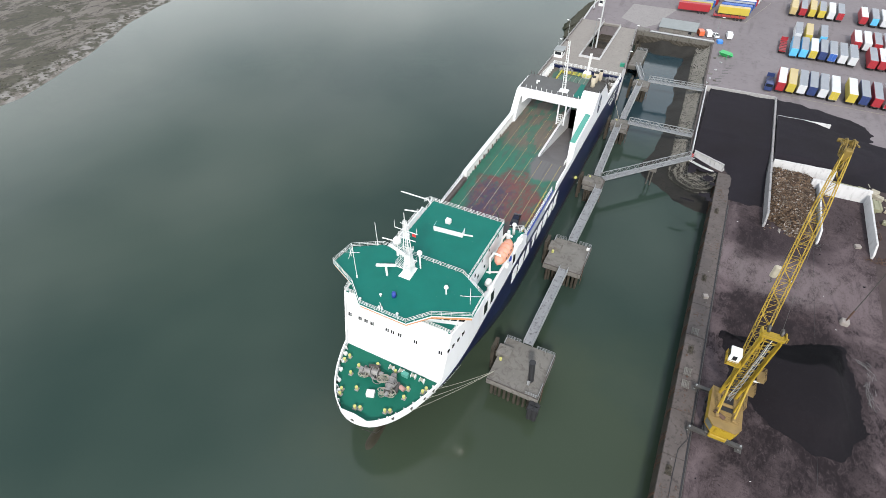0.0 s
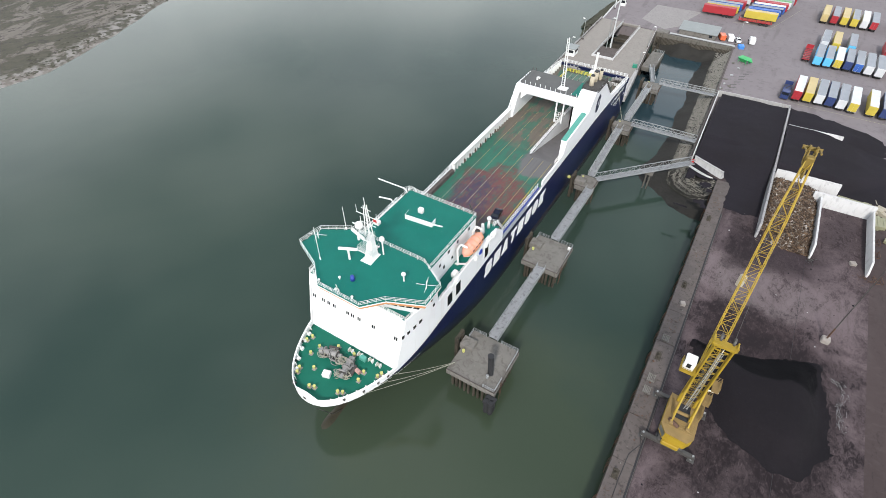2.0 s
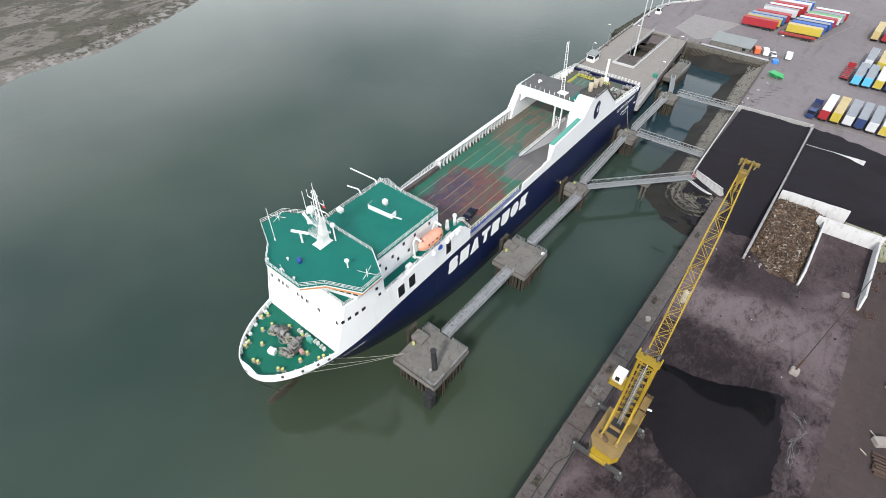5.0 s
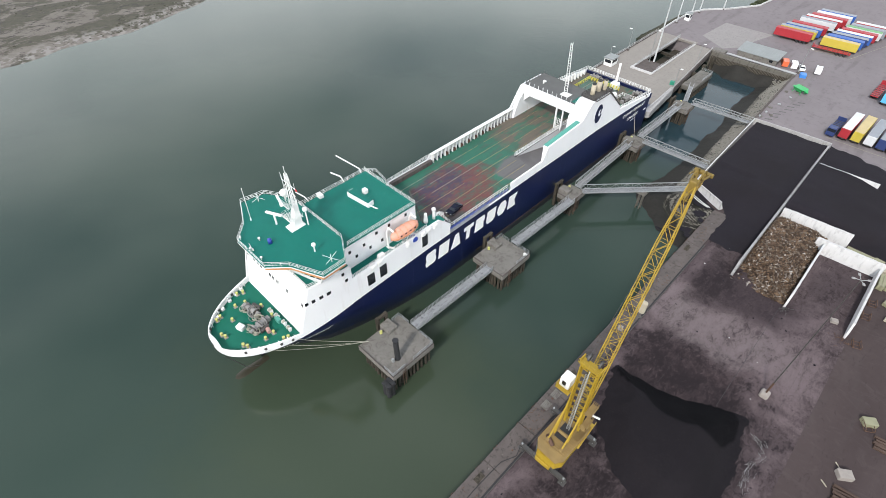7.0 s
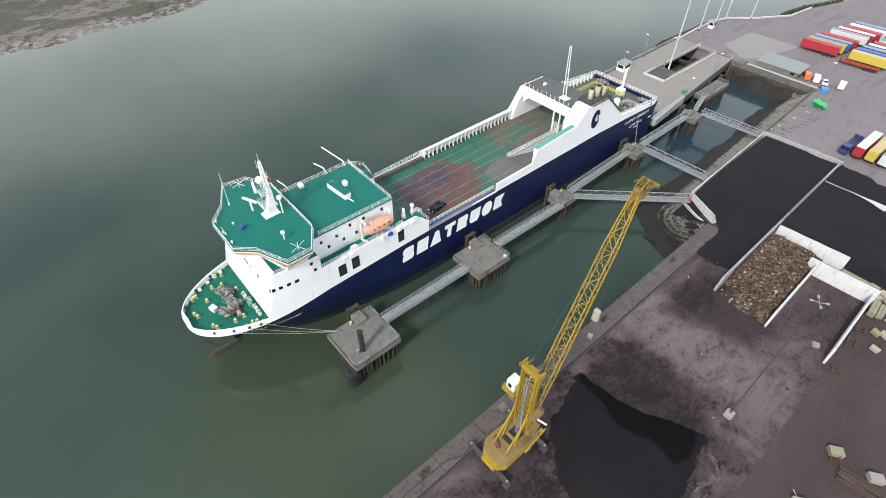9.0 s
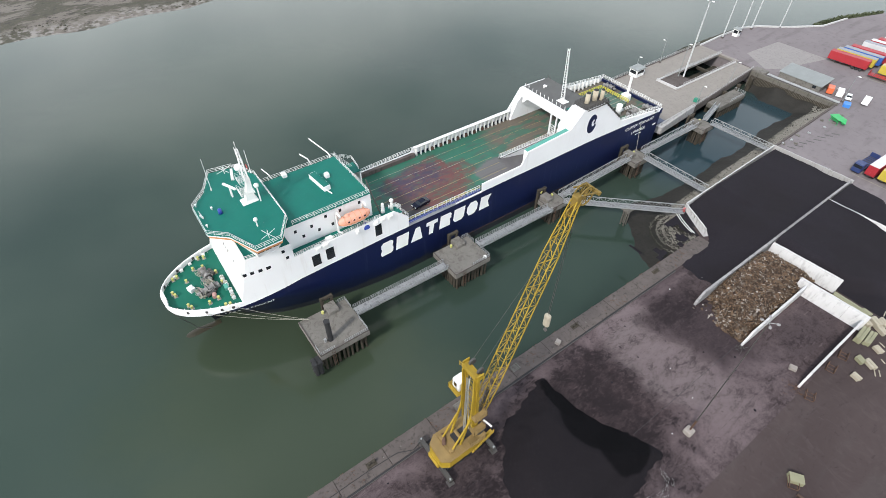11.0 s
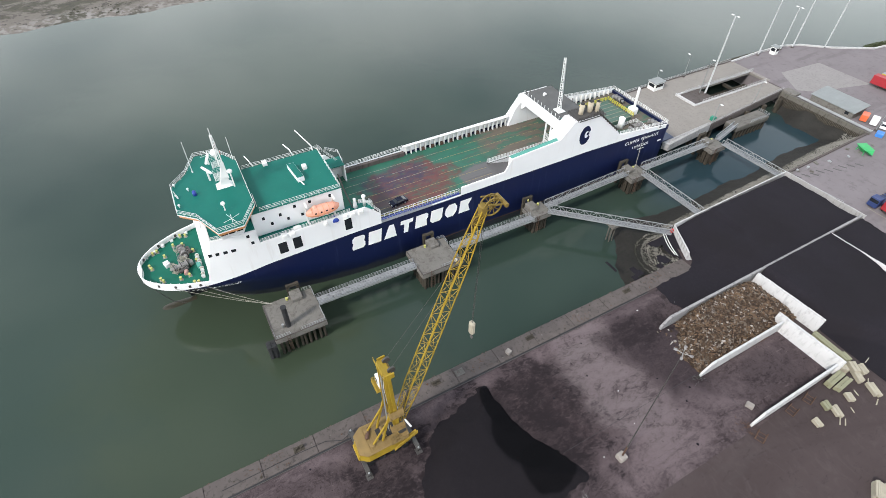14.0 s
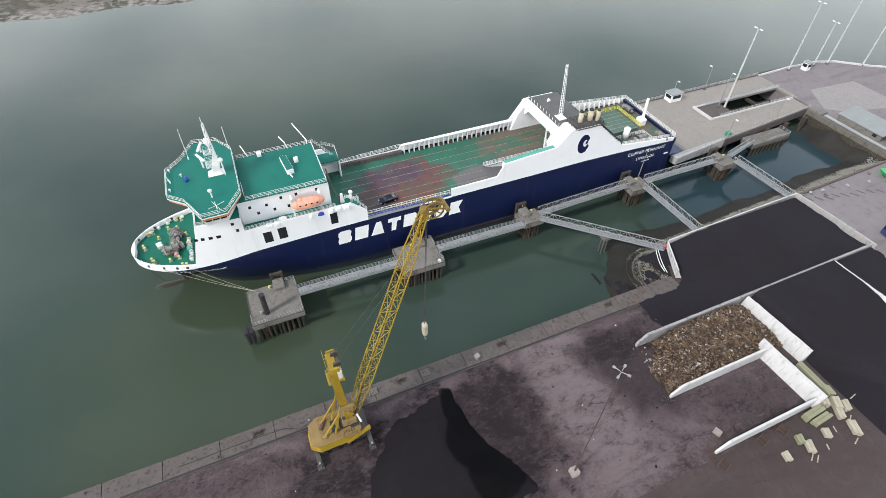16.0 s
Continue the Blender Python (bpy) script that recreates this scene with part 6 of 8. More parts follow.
part("stern_door", M().add([(-8, STERN + 0.1, 6.6), (9, STERN + 0.1, 6.6), (9, 147.5, 6.1), (-8, 147.5, 6.1), (-8, STERN + 0.1, 6.1), (9, STERN + 0.1, 6.1), (9, 147.5, 5.95), (-8, 147.5, 5.95)],
     [(0, 1, 2, 3), (7, 6, 5, 4), (0, 4, 5, 1), (1, 5, 6, 2), (2, 6, 7, 3), (3, 7, 4, 0)]), plain("blue_grey_plate", (0.085, 0.10, 0.16), 0.6, 0.1, 0.4), ship, "blue-grey stern door lowered on the bridge")

# ---- markings on the side ----
xs = XC + BEAM + 0.03
SHAPES = ([(0.08, 0), (0.85, 0), (1, 0.15), (1, 0.4), (0.9, 0.55), (0.97, 0.85), (0.8, 1), (0.15, 1), (0, 0.85), (0, 0.6), (0.08, 0.5), (0, 0.2)],
          [(0, 0), (1, 0), (1, 1), (0, 1)], [(0, 0), (1, 0), (0.68, 1), (0.32, 1)], [(0.32, 0), (0.68, 0), (0.7, 0.7), (1, 0.72), (1, 1), (0, 1), (0, 0.72), (0.3, 0.7)],
          [(0, 0), (1, 0), (0.9, 0.5), (1, 0.6), (1, 0.88), (0.85, 1), (0, 1)], [(0.2, 0), (0.8, 0), (1, 0.2), (1, 1), (0, 1), (0, 0.2)],
          [(0.25, 0), (0.75, 0), (1, 0.3), (1, 0.7), (0.75, 1), (0.25, 1), (0, 0.7), (0, 0.3)], [(0, 0), (1, 0), (0.75, 0.5), (1, 1), (0, 1)])
for i, shape in enumerate(SHAPES):
    y, w, z0, h = 43.0 + i * 4.0, 3.2, 8.15, 3.8
    b, n = M(), len(shape)
    pts = [(y + u * w + 0.5 * v, z0 + v * h) for u, v in shape]
    b.add([(xs - 0.03, p, q) for p, q in pts] + [(xs, p, q) for p, q in pts], [tuple(range(n, 2 * n))] + [(k, (k + 1) % n, n + (k + 1) % n, n + k) for k in range(n)])
    part("side_emblem", b, MAT_LETTER, ship, "white painted shape on the navy side")
b = M()
ring = [(math.cos(a), math.sin(a)) for a in np.linspace(0.42, 2 * math.pi - 0.30, 26)]
b.add([(xs, 107.9 + 1.75 * c, 19.7 + 2.75 * s) for c, s in ring] + [(xs, 108.35 + 0.62 * c, 19.85 + 1.0 * s) for c, s in ring], [(i, i + 1, 27 + i, 26 + i) for i in range(25)])
part("funnel_emblem", b, MAT_NAVY, ship, "navy crescent on the white casing")
part("emblem_dot", M().add([(xs + 0.01, 108.75 + 0.42 * math.cos(a), 20.0 + 0.5 * math.sin(a)) for a in np.linspace(0, 2 * math.pi, 11)[:-1]], [tuple(range(10))]), MAT_NAVY, ship)


def lettering(text, size, m, parent, label):
    """Raised letters as one mesh."""
    cu = bpy.data.curves.new("lettering", "FONT")
    cu.body, cu.size, cu.extrude, cu.space_character = text, size, 0.01, 1.12
    ob = bpy.data.objects.new("lettering", cu)
    me = bpy.data.meshes.new_from_object(ob)
    bpy.data.objects.remove(ob)
    me.transform(m)
    return part("lettering", me, MAT_LETTER, parent, label)


lettering("CLIPPER PENNANT", 1.35, Matrix(((0, 0, 1, xs), (1, 0, 0, 123.9), (0, 1, 0, 11.6), (0, 0, 0, 1))), ship, "white ship name on the navy quarter")
lettering("LIMASSOL", 1.3, Matrix(((0, 0, 1, xs), (1, 0, 0, 127.2), (0, 1, 0, 9.5), (0, 0, 0, 1))), ship, "white home port on the navy quarter")
part("registry_bar", M().box(xs - 0.05, xs, 129.5, 132, 8.6, 8.75), MAT_LETTER, ship)
part("registry_bar", M().box(xs - 0.05, xs, 137, 138.4, 9.2, 9.6), MAT_LETTER, ship)
# name at the bow, letter by letter along the flare
cu = "CLIPPER PENNANT"
y = 6.4
for ch in cu:
    if ch != " ":
        z = 9.1 + (y - 6.4) * 0.04
        p = Vector((XC + half_beam(y, z) + 0.14, y, z))
        q = Vector((XC + half_beam(y + 0.6, z) + 0.14, y + 0.6, z))
        r = Vector((XC + half_beam(y, z + 0.8) + 0.14, y, z + 0.8))
        u, v = (q - p).normalized(), (r - p).normalized()
        n = u.cross(v).normalized()
        lettering(ch, 1.2, Matrix(((u.x, v.x, n.x, p.x), (u.y, v.y, n.y, p.y), (u.z, v.z, n.z, p.z), (0, 0, 0, 1))), ship, "white letter of the name at the bow")
    y += 0.82
part("waterline_line", M().box(xs - 0.02, xs + 0.01, 60, 138, 1.75, 1.95), MAT_RUST, ship)
part("deck_lamp", M().dome((xs + 0.3, 92.5, 4.4), 0.5, 0.5, 0.5, 8, 5, -0.9), MAT_YPOST, ship, "pale round fitting on the side")

# car on the deck
def car(at, rz, paint, label, name="car", length=4.4, group=""):
    c = thing(name, label, "car", at, rz, group)
    prof = [(-2.2, 0.35), (-2.2, 0.75), (-2.05, 0.92), (-1.2, 1.0), (-0.55, 1.42), (0.9, 1.46), (1.75, 1.05), (2.15, 0.95), (2.2, 0.4)]
    n = len(prof)
    m = M()
    vs = [(-0.88 if z < 1.1 else -0.68, y, z) for y, z in prof] + [(0.88 if z < 1.1 else 0.68, y, z) for y, z in prof]
    m.add(vs, [tuple(range(n)), tuple(range(2 * n - 1, n - 1, -1))] + [(i, n + i, n + (i + 1) % n, (i + 1) % n) for i in range(n)])
    part("car_body", m, paint, c)
    part("windscreen", M().add([(-0.8, -1.16, 1.03), (0.8, -1.16, 1.03), (0.64, -0.6, 1.41), (-0.64, -0.6, 1.41)], [(0, 1, 2, 3)]), MAT_GLASS, c)
    part("rear_window", M().add([(-0.64, 0.98, 1.45), (0.64, 0.98, 1.45), (0.76, 1.68, 1.12), (-0.76, 1.68, 1.12)], [(0, 1, 2, 3)]), MAT_GLASS, c)
    for s in (-1, 1):
        part("side_window", M().add([(s * 0.865, -0.95, 1.04), (s * 0.865, 1.3, 1.08), (s * 0.70, 0.85, 1.41), (s * 0.70, -0.5, 1.39)], [(0, 1, 2, 3), (3, 2, 1, 0)]), MAT_GLASS, c)
        part("headlight", M().bevel_box(s * 0.6 - 0.2, s * 0.6 + 0.2, -2.23, -2.1, 0.6, 0.8, 0.03), MAT_RAIL, c)
        for y in (-1.35, 1.35):
            w = part("wheel", M().tube((s * 0.72, y, 0.33), (s * 0.92, y, 0.33), 0.33, 12), MAT_BLACK, c)
            part("rim", M().tube((s * 0.9, y, 0.33), (s * 0.94, y, 0.33), 0.2, 10), MAT_GALV, w)
    return c


car((6.8, 57.2, DECK_Z), 6, MAT_CAR, "black hatchback parked on the trailer deck")

# mooring lines to the first dolphin
for a, b, s in (((7.6, 5.9, 11.2), (16.2, 22.4, 5.9), 0.5), ((8.6, 8.8, 11.2), (16.3, 22.6, 5.9), 0.6), ((9.7, 11.6, 11.2), (16.4, 22.8, 5.9), 0.4)):
    a, b = Vector(a), Vector(b)
    pts = [a.lerp(b, i / 12) - Vector((0, 0, s * 4 * (i / 12) * (1 - i / 12))) for i in range(13)]
    solid("mooring_line", M().pipe(pts, 0.04, 5), MAT_ROPE, "pale mooring line from bow to dolphin", "rope", group="bow mooring lines")
a, b = Vector((12.0, 131, 13.6)), Vector((17, 125, 6.2))
solid("mooring_line", M().pipe([a.lerp(b, i / 8) - Vector((0, 0, 1.2 * (i / 8) * (1 - i / 8))) for i in range(9)], 0.05, 5), MAT_ROPE, "pale mooring line from stern to dolphin", "rope")

# ---- link span bridge at the stern ----
LZ = LINK_Z
bridge = thing("link_span", "broad brown-grey link span bridge deck", "bridge", kind="structure")
part("bridge_deck", M().box(-17.4, -8.2, 143.5, 207, LZ - 0.8, LZ).prism([(-0.6, 143.5), (10.2, 143.5), (10.2, 163), (6.2, 204.5), (-0.6, 204.5)], LZ - 0.8, LZ).box(-8.2, -0.6, 143.5, 178.5, LZ - 0.8, LZ).box(-8.2, -0.6, 205.5, 207, LZ - 0.8, LZ), MAT_LINK, bridge)
part("girder", M().prism([(10.2, 163), (10.7, 163), (6.7, 204.5), (6.2, 204.5)], LZ - 2.0, LZ + 0.25), MAT_COPE, bridge)
part("girder", M().box(-17.9, -17.4, 144, 207, LZ - 2.0, LZ + 0.25), MAT_COPE, bridge)
part("girder", M().add([(10.6, 142.6, 3.8), (12.6, 143.2, 3.8), (10.7, 163, 3.6), (9.8, 163, 3.6), (10.6, 142.6, 6.0), (12.6, 143.2, 6.0), (10.7, 163, 6.6), (9.8, 163, 6.6)],
     [(3, 2, 1, 0), (4, 5, 6, 7), (0, 1, 5, 4), (1, 2, 6, 5), (2, 3, 7, 6), (3, 0, 4, 7)]), MAT_BARRIER, bridge, "pale side girder by the stern")
for a, b in (((-17.5, 146), (-17.5, 206)), ((10.4, 163), (6.4, 204)), ((11.6, 144), (10.4, 162)), ((-8.2, 172), (-8.2, 207)), ((-0.6, 172), (-0.6, 204))):
    part("parapet_railing", M().railing([(*a, LZ + 0.2), (*b, LZ + 0.2)], 1.05, 1.4, 0.045), MAT_BARRIER, bridge)
part("kerb", M().box(-8.6, -8.1, 168.5, 207, LZ, LZ + 0.45).box(-0.7, -0.2, 168.5, 204, LZ, LZ + 0.45).box(-8.6, -0.2, 167.9, 168.5, LZ, LZ + 0.7), MAT_PANEL, bridge, "pale kerb round the opening")
part("opening_floor", M().box(-8.2, -0.6, 178.6, 205, 1.0, 1.3), MAT_PILE, bridge, "dark floor seen through the opening")
part("opening_cross_beam", M().box(-8.2, -0.6, 192, 193, 3.6, 4.4), MAT_PILE, bridge)
part("island", M().box(-8.0, -0.8, 168.6, 178.4, LZ, LZ + 0.15), MAT_COPE, bridge)
b = M()
for i in range(14):
    b.box(-17.0 + (i % 2) * 26, -16.0 + (i % 2) * 26, 148 + (i // 2) * 8.5, 149.2 + (i // 2) * 8.5, -3, LZ - 0.8)
part("bridge_piles", b, MAT_PILE, bridge)
plat = thing("platform", "square concrete platform on piles beside the bridge", "platform")
part("slab", M().bevel_box(10.0, 14.6, 171.5, 187.0, 3.0, 4.6, 0.15), MAT_DOLPHIN, plat)
for i in range(9):
    part("support_post", M().box(13.9, 14.4, 172 + i * 1.7, 172.7 + i * 1.7, -3, 3.0), MAT_PILE, plat)
part("railing", M().railing([(14.4, 178, 4.6), (14.4, 186.8, 4.6), (10.4, 186.8, 4.6)], 1.0, 1.3, 0.04), MAT_GALV, plat)
ab = thing("abutment", "stained concrete block by the basin corner", "abutment", kind="structure")
part("block", M().bevel_box(6.6, 11.5, 203.1, 206.4, 0, 6.4, 0.2), MAT_DOLPHIN, ab)


def lamp_post(at, h, label, arm=1.2, r=0.11, heads=1, rz=0):
    t = thing("lamp_post", label, "lamp post", at, rz, "lamp posts")
    part("pole", M().tube((0, 0, 0), (0, 0, h), r * 1.5, 8, r * 0.8), MAT_SHED if h < 15 else MAT_POLE, t)
    part("base", M().bevel_box(-0.4, 0.4, -0.4, 0.4, 0, 0.5, 0.08), MAT_COPE, t)
    for k in range(heads):
        s = 1 if k == 0 else -1
        part("arm", M().pipe([(0, 0, h - 0.1), (s * arm, 0, h + 0.1)], r * 0.6, 6), MAT_GALV, t)
        part("lantern", M().bevel_box(s * arm - 0.45, s * arm + 0.45, -0.2, 0.2, h, h + 0.2, 0.05), MAT_RAIL, t)
    return t


lamp_post((-4.4, 177.6, LZ), 26, "tall grey floodlight mast on the bridge", 1.0, 0.22, 2)
lamp_post((-5.6, 176.2, LZ), 12, "slim grey lamp post on the bridge", 0.8, 0.12)
lamp_post((-16.8, 166.5, LZ), 6, "short grey lamp post by the bridge hut", 0.8, 0.09)
lamp_post((-17.0, 181.0, LZ), 8, "short grey lamp post on the bridge edge", 0.8, 0.09, 1, 180)
lamp_post((10.2, 164.0, LZ), 7, "short leaning lamp post at the bridge corner", 0.8, 0.1)
lamp_post((7.9, 186.5, LZ), 8, "short grey lamp post on the bridge edge", 0.8, 0.09)
for x, y, h in ((-16.4, 220.5, 24), (-15.6, 232.5, 16), (-14.6, 238.5, 24), (-8.6, 250.0, 24)):
    lamp_post((x, y, GZ), h, "tall pale floodlight mast at the yard edge", 1.0, 0.17, 2)
lamp_post((37.0, 206.5, GZ), 9, "slim grey lamp post behind the basin wall", 0.8, 0.09)


def cabin(name, at, w, l, h, label, rz=0):
    t = thing(name, label, "cabin", at, rz)
    part("walls", M().bevel_box(-w / 2, w / 2, -l / 2, l / 2, 0, h, 0.08), MAT_RAIL, t)
    part("roof", M().bevel_box(-w / 2 - 0.3, w / 2 + 0.3, -l / 2 - 0.3, l / 2 + 0.3, h, h + 0.22, 0.06), MAT_SHED, t)
    for s in (-1, 1):
        part("window", M().box(-w * 0.38, w * 0.38, s * (l / 2 + 0.01) - 0.02, s * (l / 2 + 0.01) + 0.02, h * 0.45, h * 0.85), MAT_GLASS, t)
        part("window", M().box(s * (w / 2 + 0.01) - 0.02, s * (w / 2 + 0.01) + 0.02, -l * 0.38, l * 0.38, h * 0.45, h * 0.85), MAT_GLASS, t)
    return t


cabin("bridge_hut", (-15.6, 165.6, LZ), 3.2, 4.4, 2.7, "white control hut on the link span")
cabin("gate_kiosk", (-14.6, 227.0, GZ), 2.2, 2.2, 2.8, "small white kiosk at the yard edge")

m = M().prism([(-2.6, 215.5), (8.6, 208.6), (13.2, 214.2), (15.0, 224.0), (18.2, 235.8), (-1.2, 235.6)], GZ - 0.1, GZ + 0.012)
solid("concrete_apron_patch", m, concrete_material("pale_yard_concrete", (0.20, 0.185, 0.18), (0.27, 0.25, 0.24), (0.14, 0.13, 0.125), 0.5), "pale concrete patch laid in the tarmac yard", "pavement", "structure")

# edge kerb of the yard and shed behind the basin
b = M()
edge = LAND[8:15]
for p, q in zip(edge, edge[1:]):
    b.beam((*p, GZ + 0.3), (*q, GZ + 0.3), 0.5, 0.6)
solid("yard_kerb", b, MAT_PANEL, "pale concrete kerb along the outer yard edge", "kerb", "structure")
shed = thing("shed", "long low shed with a pale sheet roof", "shed", (0, 0, 0))
part("shed_wall", M().box(15.0, 29.2, 206.2, 213.0, GZ, GZ + 2.3), MAT_DOLPHIN, shed)
m = M().add([(14.6, 205.8, GZ + 2.3), (29.6, 205.8, GZ + 2.3), (29.6, 213.6, GZ + 3.3), (14.6, 213.6, GZ + 3.3), (14.6, 205.8, GZ + 2.1), (29.6, 205.8, GZ + 2.1), (29.6, 213.6, GZ + 3.1), (14.6, 213.6, GZ + 3.1)],
            [(0, 1, 2, 3), (7, 6, 5, 4), (0, 4, 5, 1), (1, 5, 6, 2), (2, 6, 7, 3), (3, 7, 4, 0)])
part("shed_roof", m, MAT_SHED, shed)
for i in range(15):
    part("roof_rib", M().beam((14.9 + i, 205.8, GZ + 2.33), (14.9 + i, 213.6, GZ + 3.33), 0.06, 0.06), MAT_SHED, shed)
part("shed_window", M().box(26.6, 27.8, 206.12, 206.22, GZ + 0.9, GZ + 1.8), MAT_GLASS, shed)
for k in range(2):
    solid("pipe_run", M().tube((12, 204.0 + k * 0.7, GZ + 0.5), (37, 204.0 + k * 0.7, GZ + 0.4), 0.22, 8), MAT_GALV, "grey pipe along the basin wall", "pipe", group="basin pipes")


# ---- vehicles and trailers ----
def van(at, rz, paint, label):
    t = thing("van", label, "van", at, rz, "parked vans")
    prof = [(-2.6, 0.4), (-2.6, 1.0), (-1.9, 1.2), (-1.2, 2.0), (-0.9, 2.15), (2.5, 2.2), (2.6, 0.4)]
    n = len(prof)
    part("van_body", M().add([(-0.98, y, z) for y, z in prof] + [(0.98, y, z) for y, z in prof], [tuple(range(n)), tuple(range(2 * n - 1, n - 1, -1))] + [(i, n + i, n + (i + 1) % n, (i + 1) % n) for i in range(n)]), paint, t)
    part("windscreen", M().add([(-0.85, -1.88, 1.25), (0.85, -1.88, 1.25), (0.8, -1.26, 1.97), (-0.8, -1.26, 1.97)], [(0, 1, 2, 3)]), MAT_GLASS, t)
    for s in (-1, 1):
        part("side_window", M().box(s * 0.985 - 0.01, s * 0.985 + 0.01, -1.4, -0.5, 1.25, 1.9), MAT_GLASS, t)
        for y in (-1.7, 1.6):
            part("wheel", M().tube((s * 0.8, y, 0.36), (s * 1.0, y, 0.36), 0.36, 10), MAT_BLACK, t)


MAT_VANW = plain("white_van_paint", (0.72, 0.72, 0.72), 0.35, 0, 0.15)
MAT_VANO = plain("orange_van_paint", (0.62, 0.13, 0.05), 0.4, 0, 0.15)
van((31.0, 210.2, GZ), 200, MAT_VANO, "orange flatbed van parked by the shed")
van((34.0, 210.6, GZ), 200, MAT_VANW, "white van parked by the shed")
van((42.0, 212.0, GZ), 190, MAT_VANW, "white pickup van in the yard")
car((37.0, 210.6, GZ), 200, MAT_VANW, "white car parked beside the vans")
PAINT = {}


def paint(col):
    if col not in PAINT:
        PAINT[col] = plain("trailer_paint", col, 0.5, 0, 0.2, 0.4, 3)
    return PAINT[col]


RED, YEL, WHT, GRY, NVY, BLU, LBL, TAN, GRN = (0.32, 0.020, 0.028), (0.47, 0.37, 0.05), (0.54, 0.55, 0.56), (0.22, 0.235, 0.26), (0.022, 0.04, 0.13), (0.03, 0.10, 0.36), (0.10, 0.42, 0.68), (0.45, 0.35, 0.16), (0.12, 0.30, 0.12)


def trailer(at, rz, side, roof, end, label, length=13.2):
    t = thing("trailer", label, "trailer", at, rz, "parked trailers")
    h0, h1, w = 1.15, 4.0, 1.25
    part("box_body", M().bevel_box(-w, w, 0.05, length, h0, h1, 0.05), paint(side), t)
    part("box_roof", M().bevel_box(-w + 0.06, w - 0.06, 0.1, length - 0.05, h1, h1 + 0.05, 0.02), paint(roof), t)
    part("end_door", M().box(-w + 0.05, -0.02, -0.02, 0.06, h0 + 0.1, h1 - 0.1), paint(end), t)
    part("end_door", M().box(0.02, w - 0.05, -0.02, 0.06, h0 + 0.1, h1 - 0.1), paint(end), t)
    part("chassis", M().box(-0.5, 0.5, 0.2, length - 0.3, 0.8, h0), MAT_STEEL, t)
    for i in range(3):
        for s in (-1, 1):
            part("wheel", M().tube((s * 0.85, 1.6 + i * 1.3, 0.5), (s * 1.22, 1.6 + i * 1.3, 0.5), 0.5, 10), MAT_BLACK, t)
    for s in (-1, 1):
        part("landing_leg", M().box(s * 0.7 - 0.08, s * 0.7 + 0.08, length - 3, length - 2.8, 0, h0), MAT_STEEL, t)
    return t


def flatbed(at, rz, col, label, cab=False, length=12.0):
    t = thing("flatbed_trailer", label, "trailer", at, rz, "parked flatbeds")
    part("bed", M().box(-1.2, 1.2, 0, length, 1.1, 1.35), paint(col), t)
    for i in range(7):
        part("bed_rib", M().box(-1.25, 1.25, 0.6 + i * length / 7.3, 0.75 + i * length / 7.3, 1.35, 1.5), MAT_STEEL, t)
    part("headboard", M().box(-1.2, 1.2, length - 0.15, length, 1.3, 2.6), paint(col), t)
    for i in range(3):
        for s in (-1, 1):
            part("wheel", M().tube((s * 0.85, 1.6 + i * 1.3, 0.5), (s * 1.22, 1.6 + i * 1.3, 0.5), 0.5, 10), MAT_BLACK, t)
    if cab:
        part("cab", M().bevel_box(-1.2, 1.2, -2.3, -0.2, 0.6, 3.2, 0.2), paint(col), t)
        part("cab_window", M().box(-1.05, 1.05, -2.34, -2.28, 1.9, 2.8), MAT_GLASS, t)


names = {RED: "red", YEL: "yellow", WHT: "white", GRY: "grey", NVY: "navy", BLU: "blue", LBL: "light blue", TAN: "tan", GRN: "green"}


def row(y, items, lean=2.0, k=0):
    for x, s, r, e in items:
        trailer((x, y + 0.5 * math.sin(x * 1.7), GZ), -lean, s, r, e, f"parked box trailer, {names[s]} sides, {names[r]} roof, {names[e]} doors")


row(168.2,
    [(61.4, RED, WHT, RED), (64.6, YEL, TAN, YEL), (67.9, WHT, GRY, WHT), (71.0, NVY, GRY, NVY), (74.2, WHT, GRY, WHT), (77.5, WHT, WHT, YEL),
     (82.6, YEL, WHT, YEL), (86.2, NVY, GRY, NVY), (89.8, RED, GRY, RED), (93.2, WHT, WHT, RED), (96.8, GRY, WHT, GRY), (100.2, RED, GRY, RED)])
row(200.6, [(65.2, LBL, GRY, LBL), (68.4, LBL, GRY, LBL), (71.6, WHT, WHT, YEL), (74.8, NVY, GRY, NVY), (78.0, WHT, GRY, BLU), (81.3, WHT, GRY, WHT), (84.6, WHT, GRY, WHT), (90.8, RED, GRY, RED), (94.0, RED, WHT, RED), (97.2, GRY, GRY, GRY)])
row(217.0, [(66.2, WHT, GRY, WHT), (70.0, YEL, TAN, YEL), (75.2, GRY, GRY, LBL), (86.8, RED, WHT, RED), (90.2, WHT, WHT, WHT), (93.6, RED, GRY, RED), (97.0, WHT, GRY, WHT)])
row(247.4, [(64.6, TAN, TAN, TAN), (68.2, RED, GRY, RED), (71.8, YEL, TAN, YEL), (75.4, YEL, GRY, YEL), (79.0, WHT, WHT, WHT), (82.4, GRY, GRY, RED), (91.0, RED, WHT, RED), (95.0, GRY, GRY, LBL), (98.6, WHT, WHT, WHT), (102, BLU, GRY, BLU)])
flatbed((58.2, 170.0, GZ), -2, NVY, "dark flatbed lorry parked beside the trailers", True, 8.0)
flatbed((61.6, 203.0, GZ), -2, RED, "red skeletal trailer parked beside the trailers", False)
